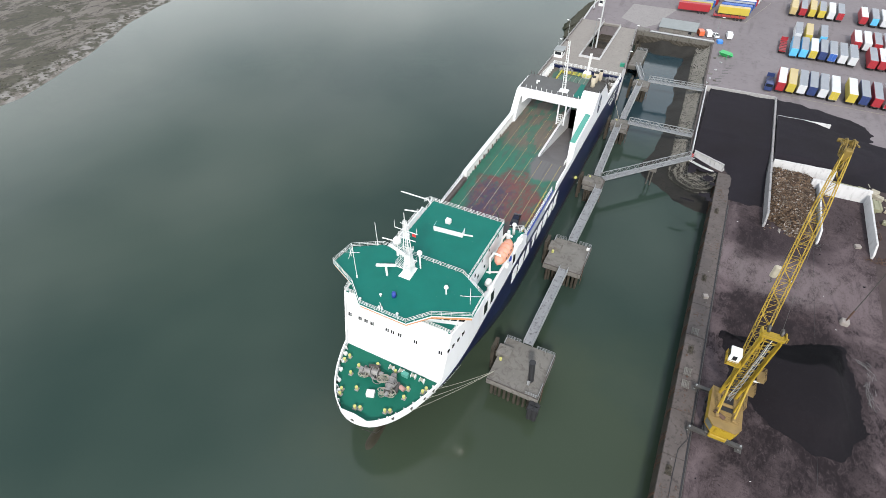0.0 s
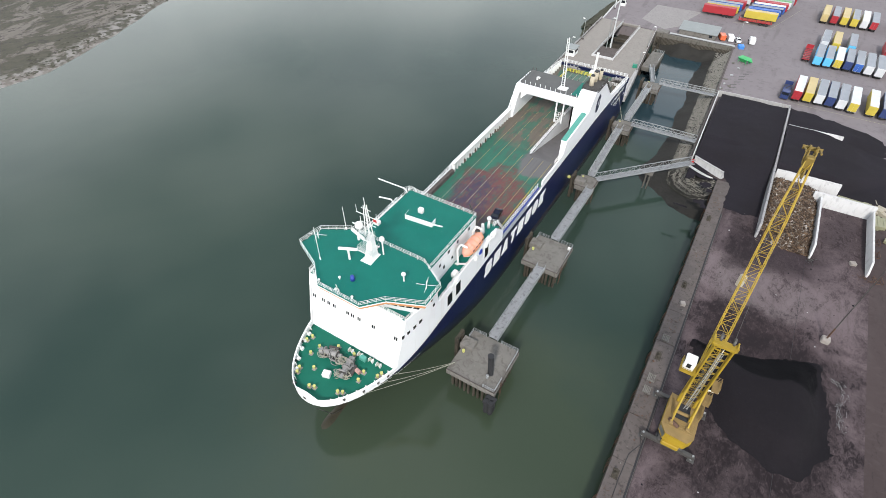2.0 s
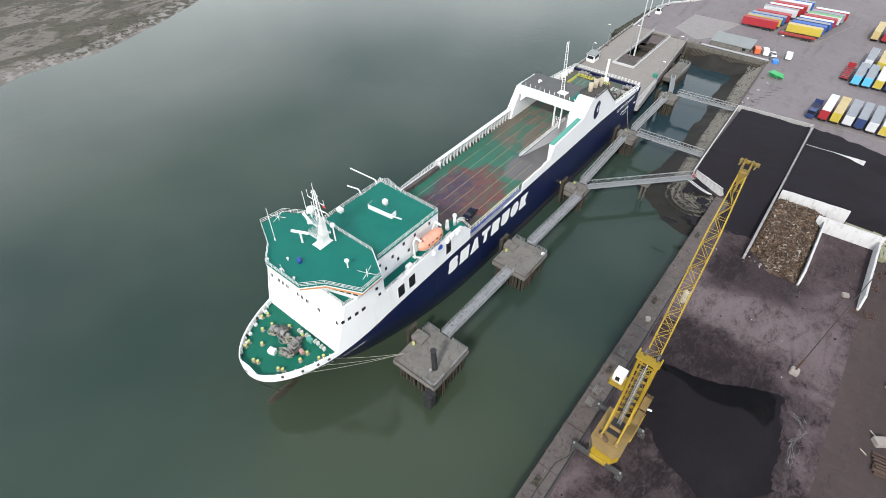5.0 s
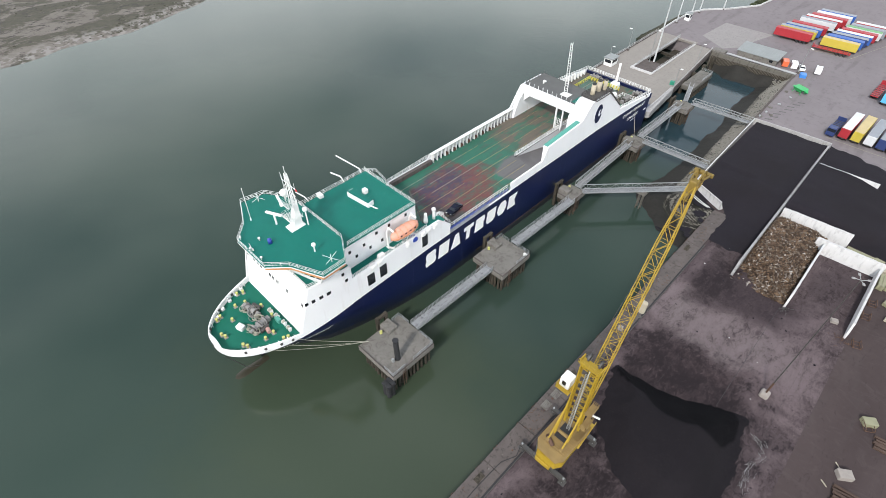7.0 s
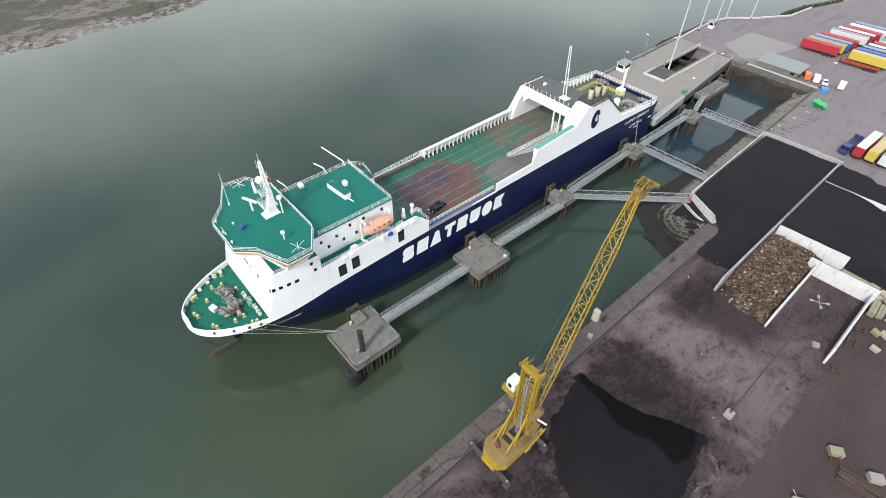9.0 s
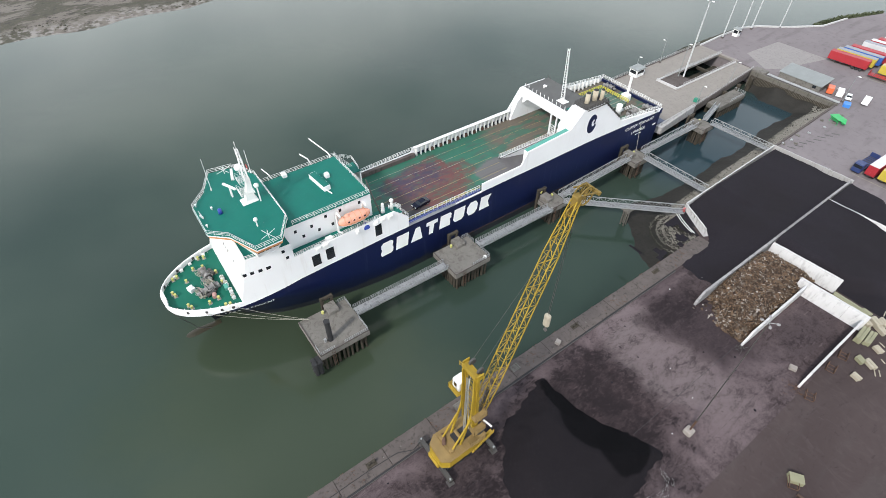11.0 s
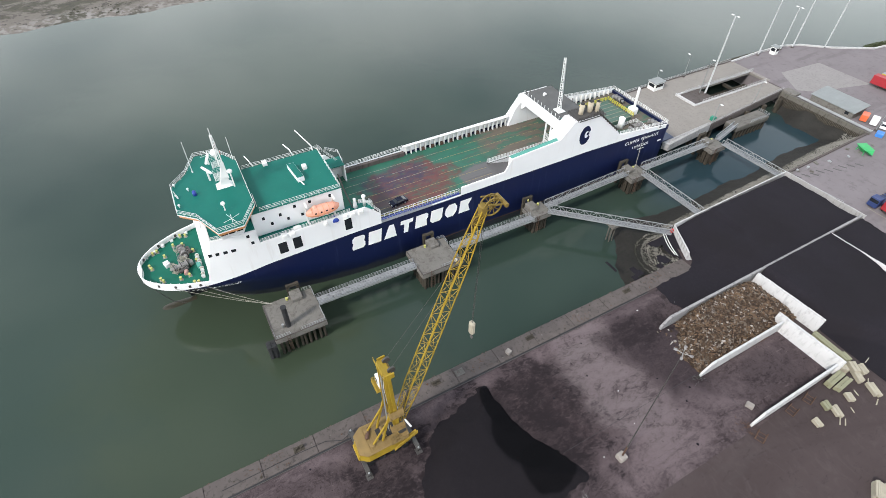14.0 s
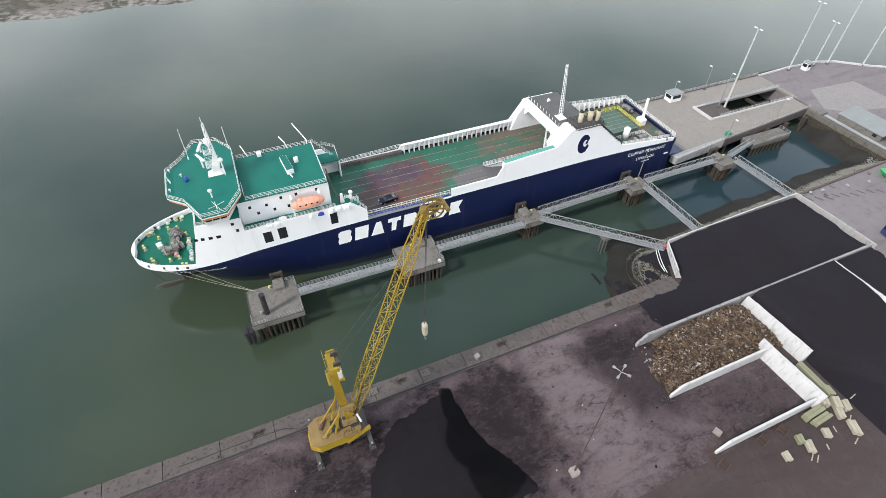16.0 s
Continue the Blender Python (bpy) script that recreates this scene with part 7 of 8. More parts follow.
for i, (x, c, r) in enumerate(((18.0, RED, RED), (18.6, YEL, GRY), (19.4, BLU, GRY), (20.4, RED, RED), (21.5, WHT, GRY), (22.5, RED, WHT), (23.6, RED, RED), (24.4, WHT, WHT), (25.0, BLU, GRY))):
    trailer((x + 13.4, 236.0 + i * 3.6 + (0 if i < 4 else 4), GZ), 90 + 4, c, r, c, f"parked box trailer seen side on, {names[c]} sides, {names[r]} roof")
flatbed((46.5, 233.8, GZ), 94, RED, "red flatbed trailer in the yard", False, 13)
for i, (x, c, r) in enumerate(((34.0, YEL, TAN), (34.6, BLU, BLU), (35.2, NVY, GRY), (35.8, BLU, WHT), (36.6, RED, RED), (37.4, WHT, GRN), (38.2, GRY, GRY), (39, RED, WHT))):
    trailer((x + 13.4, 238.0 + i * 3.6, GZ), 94, c, r, c, f"parked box trailer seen side on, {names[c]} sides, {names[r]} roof", 12.5)

# parking lines
for a, b in (((58, 167.4), (100, 166.8)), ((32, 231), (47, 232)), ((47, 232), (56, 262))):
    solid("yard_line", M().beam((*a, GZ + 0.01), (*b, GZ + 0.01), 0.18, 0.02), MAT_PALELINE, "faded white line on the yard", "line", "structure")
for i in range(9):
    solid("tyre_patch", M().box(-0.25, 0.25, -1.1, 1.1, 0.0, 0.008, pose(40.5 + i * 0.55 + (i % 3) * 0.3, 163.5 + i * 2.6, GZ, 0, 0, -62)), MAT_STEEL, "dark worn patch on the tarmac", "patch", "structure")

# green hopper and blue bin by the basin corner
hop = thing("hopper", "bright green steel hopper on the bank top", "hopper", (42.2, 191.2, GZ), -25)
part("bin", M().add([(-2.0, -1.5, 1.9), (2.0, -1.5, 1.9), (2.0, 1.5, 1.9), (-2.0, 1.5, 1.9), (-0.8, -0.6, 0.5), (0.8, -0.6, 0.5), (0.8, 0.6, 0.5), (-0.8, 0.6, 0.5)],
     [(0, 1, 5, 4), (1, 2, 6, 5), (2, 3, 7, 6), (3, 0, 4, 7), (4, 5, 6, 7), (3, 2, 1, 0)]), MAT_LIME, hop)
part("chute", M().add([(2.0, -1.2, 1.9), (3.4, 0, 1.2), (2.0, 1.2, 1.9), (2.0, 0, 0.6)], [(0, 1, 2), (0, 3, 1), (1, 3, 2), (2, 3, 0)]), MAT_LIME, hop)
for x, y in ((-1.5, -1.1), (1.5, -1.1), (1.5, 1.1), (-1.5, 1.1)):
    part("leg", M().beam((x, y, 0), (x * 0.9, y * 0.9, 1.6), 0.15, 0.15), MAT_LIME, hop)
solid("skip", M().bevel_box(-1.0, 1.0, -1.2, 1.2, GZ, GZ + 1.2, 0.15, pose(39.2, 204.6, 0, 0, 0, 20)), plain("blue_bin", (0.05, 0.22, 0.6), 0.5), "small blue bin behind the basin wall", "bin")
rng = random.Random(31)
for i in range(14):
    x, y = rng.uniform(38.6, 42.0), rng.uniform(162, 198)
    solid("bank_debris", M().bevel_box(-0.5, 0.5, -0.3, 0.3, GZ, GZ + rng.uniform(0.2, 0.6), 0.08, pose(x, y, 0, 0, 0, rng.uniform(0, 180))), MAT_DOLPHIN if i % 3 else MAT_GALV, "small grey debris on the bank top", "debris", group="bank debris")
solid("handrail", M().railing([(39.6, 160.6, GZ), (45.5, 161.2, GZ)], 1.1, 1.2, 0.05), MAT_GALV, "galvanised barrier rail near the gangway", "railing")
solid("handrail", M().railing([(47.0, 161.6, GZ), (54.0, 162.6, GZ)], 1.1, 1.2, 0.05), MAT_GALV, "galvanised barrier rail near the coal store", "railing")

# ---- timber packs and clutter by the bays ----
def timber_pack(at, rz, l, w, h, label, wrapped=False):
    x, y, _ = at
    t = thing("timber_pack", label, "timber", at, rz, "timber packs")
    n = max(2, round(w / 0.55))
    for i in range(n):
        part("timber_baulk", M().bevel_box(-w / 2 + w * i / n + 0.015, -w / 2 + w * (i + 1) / n - 0.015, -l / 2 + 0.12 * math.sin(i * 2.3 + x), l / 2 + 0.1 * math.sin(i * 3.1 + y), 0.15, h + 0.05 * math.sin(i * 1.9), 0.03), MAT_WRAP if wrapped else MAT_TIMBER, t)
    for s in (-0.3, 0.3):
        part("bearer", M().box(-w / 2, w / 2, s * l - 0.08, s * l + 0.08, 0, 0.15), MAT_RUST, t)


for x, y, rz, l, w, h, wr in ((79.2, 117.0, 88, 5.6, 1.2, 1.2, True), (82.9, 117.2, 80, 1.9, 1.5, 1.2, True), (84.0, 114.8, 62, 2.0, 1.2, 1.2, False), (85.2, 116.4, 60, 2.2, 1.3, 1.3, False), (86.2, 117.8, 64, 1.9, 1.2, 1.0, False),
                              (86.9, 115.4, 62, 2.0, 1.2, 1.0, False), (85.0, 110.8, 4, 4.4, 1.3, 1.4, True), (86.4, 111.3, 4, 4.0, 1.2, 1.1, True), (89.8, 115.4, 66, 2.7, 1.3, 0.9, False), (88.6, 110.0, 66, 1.7, 1.2, 0.8, False),
                              (87.6, 104.6, 68, 1.6, 1.2, 0.9, True), (89.2, 105.2, 66, 2.1, 1.2, 0.8, False), (88.9, 100.1, 78, 1.6, 1.1, 0.8, False)):
    timber_pack((x, y, GZ), rz, l, w, h, "grey-green wrapped timber pack on bearers" if wr else "pale sawn timber pack on bearers", wr)
for x, y, rz, l in ((91.6, 114.0, 20, 1.6), (88.2, 116.9, 30, 1.2), (90.6, 104.4, 30, 1.7), (91.2, 105.0, 32, 1.5), (88.6, 112.4, 70, 1.2), (90.4, 108.4, 64, 1.0), (85.4, 121.2, 10, 1.8), (90.6, 60.6, 50, 1.5), (89.7, 56.0, 55, 1.2)):
    solid("loose_plank", M().bevel_box(-0.09, 0.09, -l / 2, l / 2, GZ, GZ + 0.09, 0.01, pose(x, y, 0, 0, 0, rz)), MAT_TIMBER, "pale loose plank lying in the yard", "plank", group="loose planks")
for x, y, rz in ((85.8, 89.2, 20), (85.2, 98.4, 10), (85.2, 103.2, 14), (92.1, 71.5, 30)):
    t = thing("steel_cradle", "rusty steel cradle lying beside the bay wall", "cradle", (x, y, GZ), rz, "steel cradles")
    for s in (-0.7, 0.7):
        part("cradle_bar", M().pipe([(s, -0.9, 0.1), (s, 0.9, 0.1), (s, 0.9, 0.9), (s, -0.9, 0.7), (s, -0.9, 0.1)], 0.07, 5), MAT_RUST, t)
    for y2 in (-0.9, 0, 0.9):
        part("cradle_bar", M().tube((-0.7, y2, 0.15), (0.7, y2, 0.15), 0.07, 5), MAT_RUST, t)
MAT_BEAM = plain("weathered_beam", (0.075, 0.046, 0.034), 0.85, 0.1, 0.5)
for i in range(16):
    if i < 5:
        x, y, z, l = 96.7 + rng.uniform(-0.3, 0.3), 68.6 + 0.55 * i, 0, 3.1
    else:
        k = i - 5
        x, y, z, l = 94.0 + rng.uniform(-0.4, 0.4), 53.4 + 0.6 * (k % 7) + 0.3 * (k // 7), 0.42 * (k // 7), 2.9
    solid("steel_beam", M().bevel_box(-0.21, 0.21, -l, l, GZ + z, GZ + z + 0.42, 0.03, pose(x, y, 0, 0, 0, 98 + rng.uniform(-3, 3))), MAT_BEAM, "dark rusty steel beam lying in the yard", "beam", group="yard beams")
for x, y, m2 in ((92.0, 72.4, MAT_WRAP), (98.0, 72.6, MAT_BLOCK), (91.6, 59.4, MAT_BLOCK)):
    solid("block", M().bevel_box(-1.1, 1.1, -0.8, 0.8, GZ, GZ + 1.0, 0.08, pose(x, y, 0, 0, 0, 35)), m2, "pale block stacked in the yard", "block", group="yard blocks")
solid("concrete_cube", M().bevel_box(-0.5, 0.5, -0.5, 0.5, GZ, GZ + 0.7, 0.06, pose(50.4, 60.2, 0.1, 0, 0, 20)), MAT_BLOCK, "pale concrete cube on the coping", "block", group="concrete cubes")
solid("concrete_cube", M().bevel_box(-0.65, 0.65, -0.55, 0.55, GZ, GZ + 0.6, 0.06, pose(80.9, 92.5, 0.03, 0, 0, 20)), MAT_BLOCK, "pale concrete cube in the empty bay", "block", group="concrete cubes")
rng = random.Random(77)
for i in range(46):
    x, y = rng.uniform(53, 82), rng.uniform(-5, 108)
    if 51 < x < 82 and 24 < y < 58 or (60 < x < 73 and y > 88):
        continue
    dark = rng.random() < 0.75
    r = rng.uniform(0.12, 0.35) if dark else rng.uniform(0.1, 0.22)
    b = M()
    stone(b, x, y, GZ + 0.05, r, rng)
    solid("lump", b, MAT_COAL if dark else MAT_PANEL, "black coal lump on the apron" if dark else "small white litter on the apron", "lump", group="lumps on the apron")

rng = random.Random(58)
for cx, cy, k in ((72.6, 89.0, 26), (83.4, 88.6, 40), (50.2, 33.0, 18), (50.0, 54.0, 14), (50.3, 78.0, 14), (50.0, 100.0, 16), (49.8, 12.0, 14)):
    b = M()
    for _ in range(k):
        p = Vector((cx + rng.gauss(0, 0.7), cy + rng.gauss(0, 0.7 if cx > 60 else 1.6), GZ + 0.14))
        a = rng.uniform(0, 6.28)
        b.beam(p, p + Vector((math.cos(a), math.sin(a), rng.uniform(-0.02, 0.25))) * rng.uniform(0.2, 0.8), 0.06, 0.05)
    solid("scrap_sticks", b, MAT_RUST if cx < 60 or cx > 80 else MAT_STEEL, "small tangle of rusty bars and sticks on the quay", "scrap", "stuff")
for i in range(34):
    y = -24 + i * 3.9 + rng.uniform(-1.5, 1.5)
    if y < 108:
        b = M()
        stone(b, rng.uniform(48.7, 51.2), y, GZ + 0.16, rng.uniform(0.12, 0.3), rng)
        solid("edge_rubble", b, rng.choice((MAT_DOLPHIN, MAT_PILE, MAT_RUST)), "small lump of rubble on the quay edge", "rubble", group="rubble on the quay edge")

# leaning lamp mast on a concrete foot
lm = thing("floodlight_mast", "slim dark floodlight mast on a pale concrete foot", "lamp mast", (76.9, 65.3, GZ))
part("foot", M().bevel_box(-0.75, 0.75, -0.75, 0.75, 0, 1.1, 0.2), MAT_BLOCK, lm)
part("mast", M().tube((0, 0, 4.2), (-0.1, 0.1, 31.4), 0.11, 8, 0.05), MAT_STEEL, lm)
part("collar", M().tube((0, 0, 1.2), (0, 0, 4.2), 0.17, 8), MAT_RUST, lm, "red painted mast foot")
for a in range(4):
    c, s = math.cos(a * 1.57 + 0.5), math.sin(a * 1.57 + 0.5)
    arm = part("lamp_arm", M().tube((-0.1, 0.1, 31.2), (-0.1 + 0.9 * c, 0.1 + 0.9 * s, 31.4), 0.04, 6), MAT_GALV, lm)
    part("floodlight", M().bevel_box(-0.22, 0.22, -0.16, 0.16, 0, 0.18, 0.05, pose(-0.1 + 1.0 * c, 0.1 + 1.0 * s, 31.3, 0, 0, math.degrees(a * 1.57 + 0.5))), MAT_PANEL_DARK, arm)

# shrubs at the far yard edge
rng = random.Random(9)
MAT_LEAF = plain("shrub_leaf", (0.06, 0.075, 0.03), 0.8, 0, 0.4, 0.6)
for i in range(16):
    s = i / 15
    x, y = lerp_line([(0, 0.5), (0.5, 2.5), (1, 10)], s) - 2.2, lerp_line([(0, 268), (0.5, 284), (1, 306)], s)
    t = thing("shrub", "low dark green shrub on the rocky yard edge", "shrub", (x, y, 4.2), group="edge shrubs")
    b = M()
    for _ in range(170):
        d = Vector((rng.gauss(0, 1), rng.gauss(0, 1), abs(rng.gauss(0, 0.8)))).normalized() * rng.uniform(0.7, 1.7)
        q = Vector((rng.uniform(-1, 1), rng.uniform(-1, 1), rng.uniform(-1, 1))).normalized() * 0.32
        w = q.cross(d).normalized() * 0.22
        b.add([d - q, d + w, d + q, d - w], [(0, 1, 2, 3)])
    part("foliage", b, MAT_LEAF, t)
    part("stem", M().tube((0, 0, -0.6), (0.1, 0.1, 0.9), 0.12, 6, 0.05), MAT_RUST, t)
# thin foam where water runs from the ship's side
b = M()
for _ in range(60):
    x, y, r = 12.4 + abs(rng.gauss(0, 1.6)), 97.5 + rng.gauss(0, 0.8), rng.uniform(0.06, 0.22)
    b.add([(x - r, y, 0.012), (x, y - r, 0.012), (x + r, y, 0.012), (x, y + r, 0.012)], [(0, 1, 2, 3)])
solid("foam", b, MAT_PANEL, "pale foam on the water beside the hull", "foam", "stuff")

# stacks at the outer edge of the yard
for x, y, rz, l, w, h, mat, text in ((101.0, 97.6, 30, 3.0, 1.5, 1.5, MAT_TIMBER, "pale sawn timber stack at the yard edge"), (102.6, 101.8, 30, 3.4, 1.8, 1.7, MAT_CRATE, "brown weathered timber stack at the yard edge"),
                                     (104.2, 98.6, 30, 3.0, 1.6, 1.5, MAT_CRATE, "brown weathered timber stack at the yard edge")):
    t = thing("timber_stack", text, "timber", (x, y, GZ), rz, "yard timber stacks")
    for k in range(4):
        for i in range(5):
            part("timber_board", M().bevel_box(-w / 2 + w * i / 5 + 0.01, -w / 2 + w * (i + 1) / 5 - 0.01, -l / 2 + 0.1 * math.sin(i * 2.7 + k), l / 2 + 0.1 * math.sin(i * 1.7 + 2 * k), h * k / 4 + 0.04, h * (k + 1) / 4, 0.02), mat, t)

# torn pale netting caught along the heap's edge
rng = random.Random(31)
b = M()
LINE = [(0, 78.4, 56.0), (0.15, 79.8, 55.6), (0.3, 80.9, 54.4), (0.45, 80.8, 52.4), (0.6, 80.0, 50.6), (0.8, 80.4, 48.2), (1, 80.7, 45.4)]
for _ in range(46):
    s0 = rng.uniform(0, 0.9)
    off = rng.gauss(0, 0.35), rng.gauss(0, 0.35)
    pts = []
    for k in range(6):
        q = min(1, s0 + k * rng.uniform(0.012, 0.03))
        pts.append(Vector((lerp_line([(a, x) for a, x, y in LINE], q) + off[0] + rng.gauss(0, 0.12), lerp_line([(a, y) for a, x, y in LINE], q) + off[1] + rng.gauss(0, 0.12), GZ + rng.uniform(0.05, 0.3))))
    b.pipe(pts, rng.uniform(0.008, 0.02), 4)
solid("torn_netting", b, MAT_PANEL_DARK, "torn strands of pale netting beside the coal heap", "netting", "stuff")

# ---- yellow quay crane ----
crane = thing("harbour_crane", "yellow mobile harbour crane with lattice jib", "crane", (55.6, 31.0, GZ))
chassis = part("chassis", M().bevel_box(-2.0, 2.0, -4.4, 4.6, 0.7, 1.9, 0.15), MAT_STEEL, crane, "dark wheeled chassis")
for s in (-1, 1):
    for i in range(4):
        part("wheel", M().tube((s * 1.5, -3.2 + i * 2.1, 0.65), (s * 2.3, -3.2 + i * 2.1, 0.65), 0.65, 12), MAT_BLACK, chassis)
for y in (-4.2, 4.8):
    o = part("outrigger", M().box(-4.6, 4.2, y - 0.35, y + 0.35, 0.75, 1.35), MAT_STEEL, crane, "grey outrigger beam")
    for x in (-4.3, 3.9):
        part("outrigger_jack", M().tube((x, y, 0.08), (x, y, 1.6), 0.16, 8), MAT_GALV, o)
        part("outrigger_foot", M().box(x - 0.55, x + 0.55, y - 0.55, y + 0.55, 0.03, 0.15), MAT_STEEL, o)
part("slew_ring", M().tube((0, 0.6, 1.9), (0, 0.6, 2.5), 1.7, 20), MAT_STEEL, crane)
hp = [(-2.3, 3.6), (-2.45, -3.0), (-1.5, -4.4), (1.9, -4.6), (2.75, -3.4), (2.7, 3.0)]
house_c = part("machinery_house", M().prism(hp, 2.5, 4.55), MAT_YELLOW, crane, "yellow machinery house")
part("house_roof", M().prism([(x * 1.02, y * 1.01) for x, y in hp], 4.55, 4.65), MAT_YDARK, house_c, "dusty ribbed roof")
for i in range(14):
    part("roof_slat", M().box(-2.3, 2.55, -2.9 + i * 0.42, -2.75 + i * 0.42, 4.65, 4.72), MAT_YDARK, house_c)
part("tail_panel", M().box(-0.9, 1.7, -4.62, -4.5, 2.7, 4.3), MAT_YELLOW, house_c)
part("grey_panel", M().add([(-2.47, -3.05, 2.9), (-1.52, -4.45, 2.9), (-1.52, -4.45, 4.3), (-2.47, -3.05, 4.3)], [(0, 1, 2, 3), (3, 2, 1, 0)]), MAT_SHED, house_c)
# flat black plate on the roof stands for the shade inside the well
part("winch_well_shade", M().box(-0.85, 1.15, -0.9, 2.2, 4.66, 4.76), MAT_BLACK, house_c, "black plate drawn as the shaded inside of the winch well")
part("winch_drum", M().tube((-0.8, 0.2, 4.95), (1.1, 0.2, 4.95), 0.3, 12), MAT_YDARK, house_c)
part("exhaust", M().tube((-1.6, -1.6, 4.7), (0.0, -2.6, 4.9), 0.35, 10), MAT_RUST, house_c, "rusty silencer on the roof", True)
part("counterweight", M().bevel_box(-1.4, 1.4, -4.9, -4.2, 1.6, 2.5, 0.15), MAT_YELLOW, crane)
b = M()
for x in (-1.15, 1.45):
    b.beam((x, 2.6, 4.6), (x + 0.05, 1.9, 23.0), 0.42, 0.52)
tower = part("tower_leg", b, MAT_YELLOW, crane, "yellow box-section tower legs")
for x in (-1.12, 1.42):
    part("tower_web", M().beam((x, 2.0, 8.0), (x + 0.05, 1.45, 22.4), 0.22, 0.55), MAT_YELLOW, tower, "yellow web plate behind the leg")
b = M()
for x in (-1.1, 1.4):
    b.beam((x, -0.4, 4.6), (x, 1.5, 12.5), 0.28, 0.28).beam((x, 1.4, 12.4), (x + 0.05, 1.4, 22.5), 0.2, 0.2)
    for i in range(6):
        b.beam((x, 1.4 if i % 2 else 2.2, 12.5 + i * 1.7), (x, 2.2 if i % 2 else 1.4, 14.2 + i * 1.7), 0.1, 0.1)
part("tower_brace", b, MAT_YELLOW, tower)
for i in range(9):
    z = 6.0 + i * 1.9
    y = 2.6 - 0.7 * (z - 4.6) / 18.4
    part("tower_rung", M().beam((-1.1, y, z), (1.4, y, z), 0.16, 0.16), MAT_YELLOW, tower)
    part("tower_diagonal", M().beam((-1.1, y, z), (1.4, y - 0.07, z + 1.9), 0.1, 0.1), MAT_YELLOW, tower)
part("tower_head", M().bevel_box(-1.4, 1.7, 1.3, 2.5, 22.5, 23.1, 0.12), MAT_YELLOW, tower)
for x in (-0.8, 1.0):
    part("head_sheave", M().tube((x, 2.6, 23.4), (x + 0.3, 2.6, 23.4), 0.6, 14), MAT_STEEL, tower)
for x in (-1.45, 1.75):
    part("head_cheek", M().bevel_box(x - 0.12, x + 0.12, 1.5, 2.8, 22.4, 23.5, 0.1), MAT_YELLOW, tower, "yellow sheave cheek plate")
part("head_rail", M().railing([(-1.5, 1.0, 23.1), (1.8, 1.0, 23.1)], 1.0, 0.8, 0.03), MAT_YELLOW, tower)
part("head_pulley_box", M().bevel_box(-0.9, 1.2, 2.4, 2.9, 21.6, 22.2, 0.1), MAT_YDARK, tower)
for x in (-1.15, 1.45):
    part("back_stay", M().beam((x, -2.2, 4.65), (x, 1.9, 11.8), 0.24, 0.24), MAT_YELLOW, tower)
    part("stay_foot", M().bevel_box(x - 0.3, x + 0.3, -2.6, -1.8, 4.6, 5.1, 0.08), MAT_YDARK, tower)
for z in (8.4, 12.6):
    part("tower_gallery", M().box(1.8, 2.9, 1.0, 3.4, z, z + 0.1).railing([(1.9, 1.1, z + 0.1), (2.85, 1.1, z + 0.1), (2.85, 3.3, z + 0.1), (1.9, 3.3, z + 0.1)], 1.0, 0.7, 0.03), MAT_YDARK, tower, "dusty service gallery on the tower")
part("cable_reel", M().tube((1.9, 2.8, 7.0), (2.5, 2.8, 7.0), 0.7, 16), MAT_STEEL, tower, "dark cable reel")
part("white_cylinder", M().tube((2.0, 3.6, 9.2), (3.6, 3.9, 9.4), 0.16, 10), MAT_RAIL, tower, "white hydraulic cylinder")
part("tower_cable", M().pipe([(-0.3, 2.2, 5.0), (-0.2, 1.7, 12.0), (0.0, 1.4, 18.0), (0.1, 1.6, 22.4)], 0.06, 5), MAT_BLACK, tower)
part("tower_cable", M().pipe([(0.2, 2.2, 5.0), (0.25, 1.7, 12.0), (0.3, 1.4, 18.0), (0.3, 1.6, 22.4)], 0.05, 5), MAT_RAIL, tower)
part("tower_ladder", M().railing([(0.0, 1.2, 5.0), (0.5, 1.2, 5.0)], 16.5, 0.5, 0.04, 40), MAT_GALV, tower)
cab = part("cab", M().bevel_box(-4.0, -1.9, 0.6, 2.9, 14.2, 16.7, 0.15), MAT_RAIL, crane, "white operator cab on the tower")
cab.location = (-0.25, 0.85, 3.4)
cab.scale = (0.8, 0.8, 0.8)
part("cab_window", M().box(-3.85, -2.05, 2.88, 2.96, 14.9, 16.4), MAT_GLASS, cab)
part("cab_window", M().box(-4.04, -3.96, 0.9, 2.6, 14.9, 16.4), MAT_GLASS, cab)
part("cab_window", M().box(-3.4, -2.6, 0.54, 0.62, 15.0, 16.2), MAT_GLASS, cab)
part("cab_platform", M().box(-4.3, -1.3, -0.2, 3.1, 14.0, 14.15).railing([(-1.4, -0.1, 14.15), (-4.2, -0.1, 14.15), (-4.2, 3.0, 14.15)], 1.1, 0.8, 0.05), MAT_YELLOW, cab)
part("side_platform", M().box(1.6, 2.9, 0.6, 3.8, 4.6, 4.72).railing([(2.85, 0.7, 4.75), (2.85, 3.7, 4.75), (1.7, 3.7, 4.75)], 1.1, 0.8, 0.05), MAT_YDARK, crane)
part("stair", M().beam((2.6, 1.0, 2.4), (2.6, 5.2, 4.7), 0.8, 0.1).railing([(3.0, 1.2, 2.5), (3.0, 5.2, 4.7)], 1.0, 0.7, 0.04), MAT_YELLOW, crane)
part("luffing_ram", M().tube((0.4, 3.2, 6.0), (0.2, 5.6, 14.5), 0.28, 10), MAT_STEEL, crane)
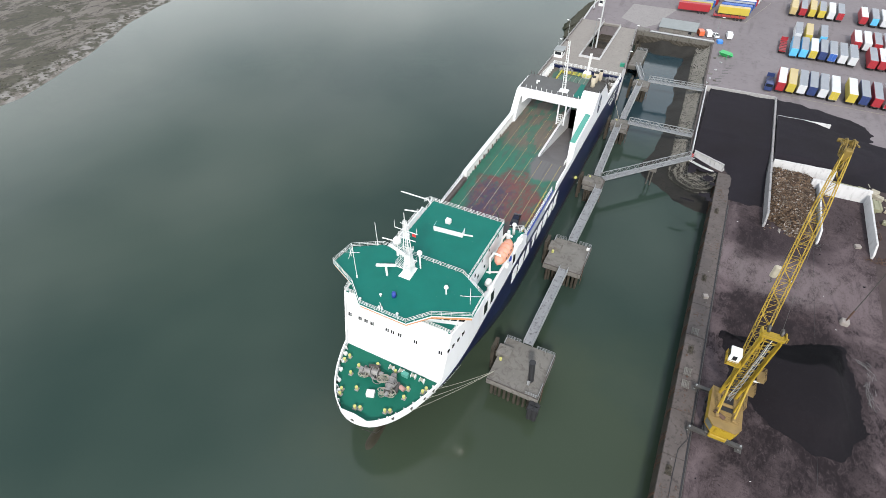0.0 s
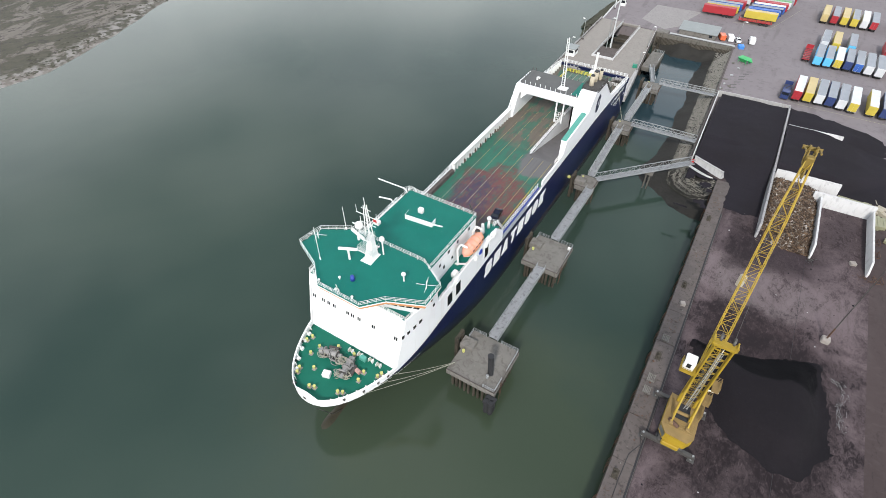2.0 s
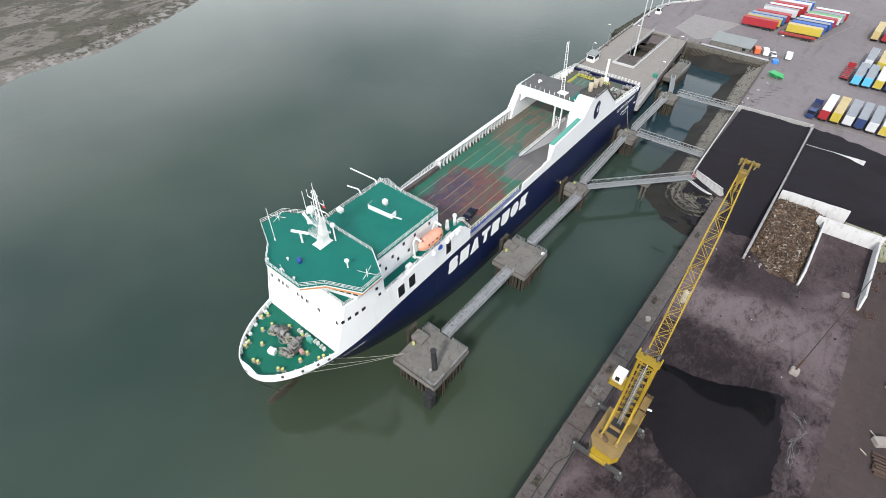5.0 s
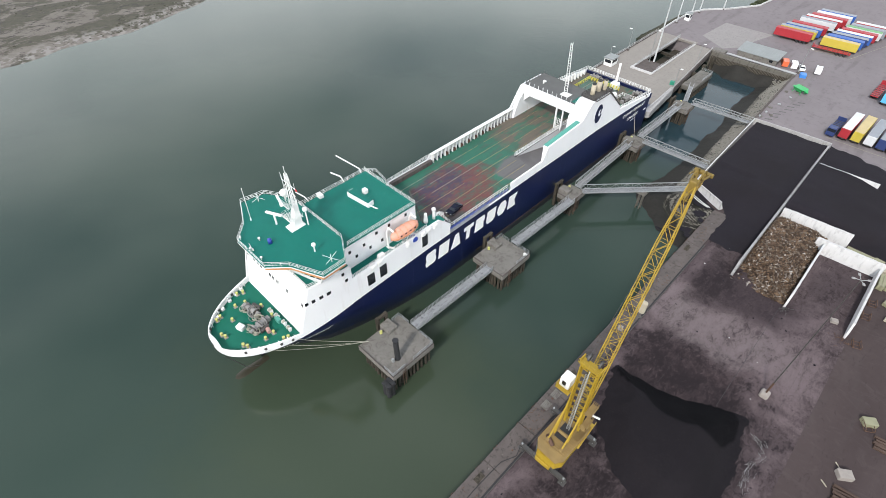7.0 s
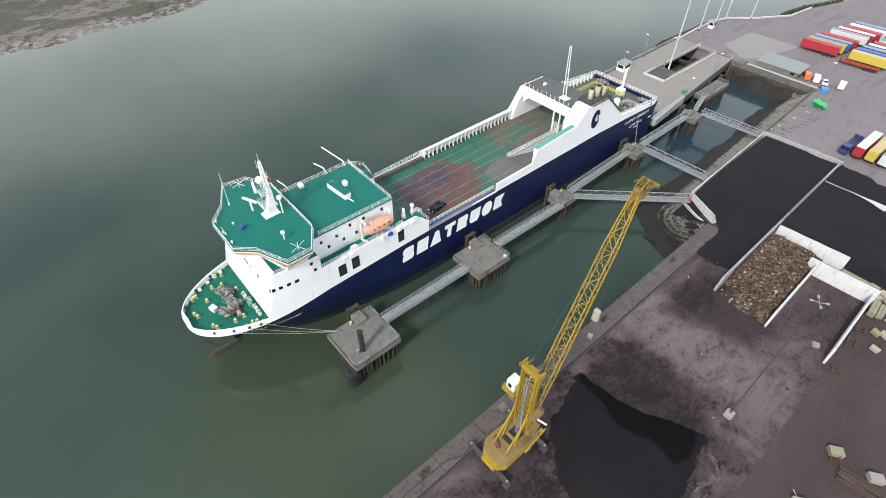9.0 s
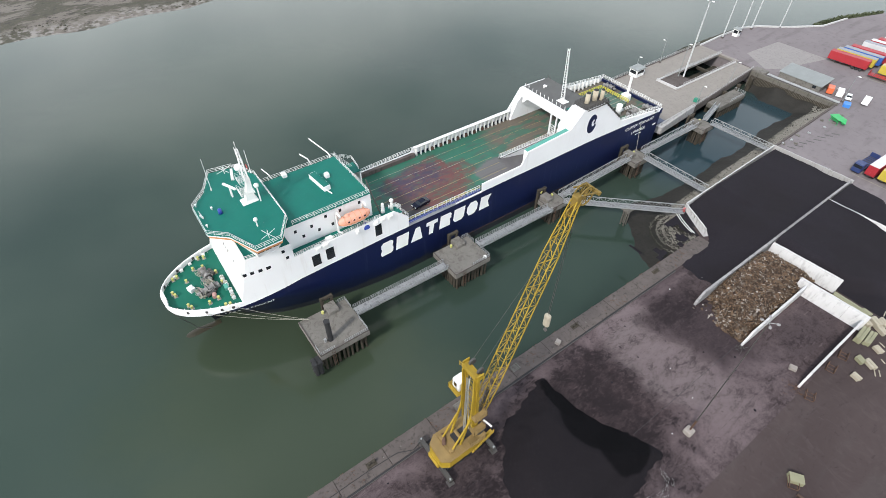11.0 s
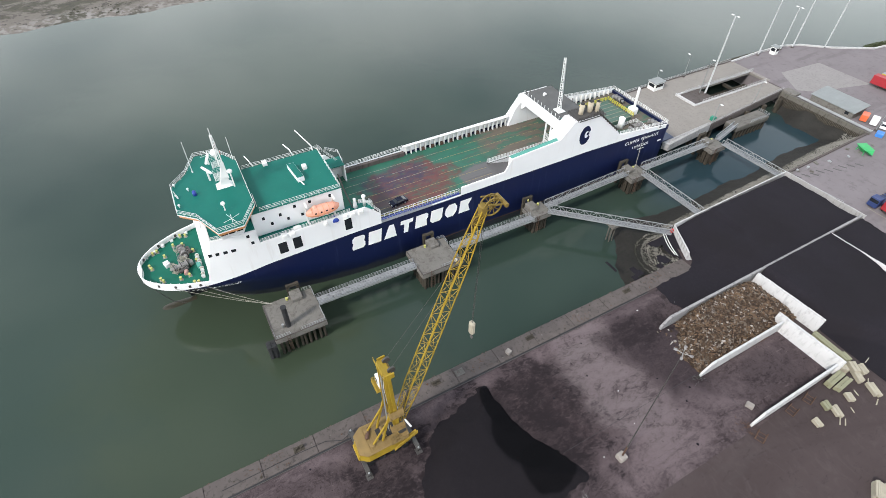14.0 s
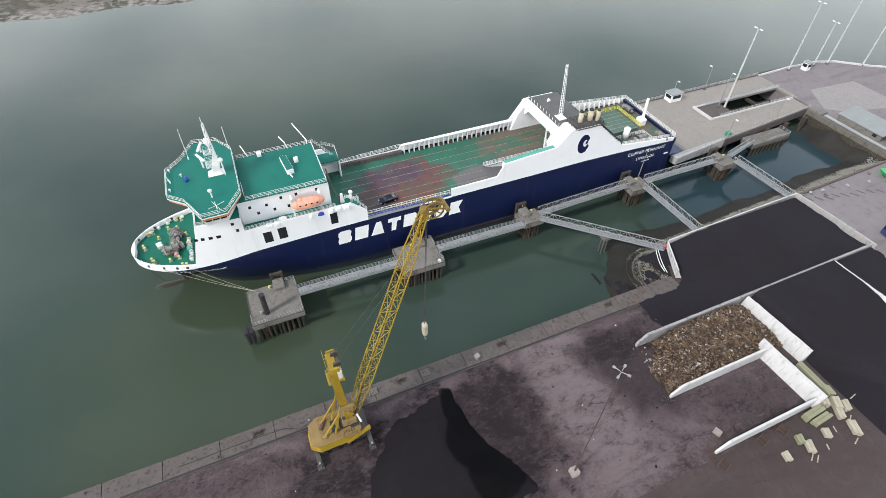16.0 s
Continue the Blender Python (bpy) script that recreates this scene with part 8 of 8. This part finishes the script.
# jib: four chords and lacing
J0, J1 = Vector((0.2, 3.4, 7.6)), Vector((-0.35, 17.0, 45.9))
jd = (J1 - J0).normalized()
jx = (Vector((1, 0, 0)) - jd * jd.x).normalized()
jn = jd.cross(jx).normalized()


def jib_point(s, i, j):
    w = lerp_line([(0, 0.95), (0.2, 0.95), (0.8, 0.8), (1, 0.45)], s)
    h = lerp_line([(0, 0.35), (0.2, 0.85), (0.8, 0.7), (1, 0.35)], s)
    return J0.lerp(J1, s) + jx * (i * w) + jn * (j * h)


NJ = 20
jib = None
for i in (-1, 1):
    for j in (-1, 1):
        rows = []
        for k in (0, 0.2, 0.8, 1):
            p = jib_point(k, i, j)
            rows.append([p + jx * a * 0.065 + jn * c * 0.065 for a, c in ((-1, -1), (1, -1), (1, 1), (-1, 1))])
        c = part("jib_chord", M().grid(rows, True), MAT_YELLOW, crane if jib is None else jib, "yellow lattice jib" if jib is None else "")
        jib = jib or c
faces = (((-1, -1), (1, -1)), ((-1, 1), (1, 1)), ((-1, -1), (-1, 1)), ((1, -1), (1, 1)))
for (a, c) in faces:
    for k in range(NJ):
        p, q = (a, c) if k % 2 else (c, a)
        part("jib_brace", M().beam(jib_point(k / NJ, *p), jib_point((k + 1) / NJ, *q), 0.06, 0.06), MAT_YELLOW, jib)
        part("jib_brace", M().beam(jib_point(k / NJ, *a), jib_point(k / NJ, *c), 0.05, 0.05), MAT_YELLOW, jib)
head = part("jib_head", M().bevel_box(-0.5, 0.5, -0.45, 0.5, -1.0, 0.7, 0.15, Matrix.Translation(J1)), MAT_HEAD, crane, "yellow jib head with sheaves")
for x, y, z, r in ((-0.5, 1.2, 0.2, 1.25), (0.4, 1.2, 0.2, 1.25), (0.0, -0.6, -1.6, 0.7)):
    o = J1 + Vector((x, y, z))
    b = M()
    for k in range(18):
        a0, a1 = 2 * math.pi * k / 18, 2 * math.pi * (k + 1) / 18
        b.beam(o + Vector((0, math.cos(a0) * r, math.sin(a0) * r)), o + Vector((0, math.cos(a1) * r, math.sin(a1) * r)), 0.16, 0.16)
        if k % 2 == 0:
            b.beam(o, o + Vector((0, math.cos(a0) * r, math.sin(a0) * r)), 0.09, 0.09)
    part("sheave", b, MAT_HEAD, head)
part("head_frame", M().beam(J1 + Vector((-0.9, 0.2, 1.2)), J1 + Vector((-0.9, 2.8, 0.4)), 0.18, 0.18).beam(J1 + Vector((0.9, 0.2, 1.2)), J1 + Vector((0.9, 2.8, 0.4)), 0.18, 0.18).tube(J1 + Vector((-1.2, 2.7, 0.4)), J1 + Vector((1.2, 2.7, 0.4)), 0.3, 10), MAT_HEAD, head)
for k in (0.18, 0.42, 0.66):
    part("jib_rung", M().beam(jib_point(k, -1, 1), jib_point(k, 1, -1), 0.08, 0.08).beam(jib_point(k, 1, 1), jib_point(k, -1, -1), 0.08, 0.08), MAT_HEAD, jib)
part("hoist_rope", M().tube(J1 + Vector((-0.05, 0.3, 0)), Vector((0.0, 16.4, 24.4)), 0.035, 5).tube(J1 + Vector((0.3, 0.3, 0)), Vector((0.2, 16.4, 24.4)), 0.035, 5), MAT_STEEL, crane)
hook = part("hook_block", M().bevel_box(-0.55, 0.55, 16.1, 16.9, 21.8, 24.2, 0.25), MAT_TIMBER, crane, "cream hook block hanging from ropes")
part("hook", M().pipe([(0, 16.5, 21.8), (0, 16.5, 21.0), (0.35, 16.5, 20.7), (0.1, 16.5, 20.3), (-0.3, 16.5, 20.6)], 0.12, 6), MAT_STEEL, hook)
for x in (-0.9, 0.9):
    part("luffing_rope", M().tube(Vector((x + 0.15, 2.6, 23.6)), jib_point(0.86, 0.6 if x > 0 else -0.6, 1), 0.022, 5), MAT_STEEL, crane)
cable = [Vector((-4.6, -4.0, 0.2)), Vector((-4.0, -6.0, 0.15)), Vector((-5.2, -8.6, 0.15)), Vector((-5.4, -14, 0.15)), Vector((-5.3, -26, 0.15))]
solid("power_cable", M().pipe([Vector((55.6, 31, GZ)) + p for p in cable], 0.06, 5), MAT_BLACK, "black power cable lying on the quay", "cable")
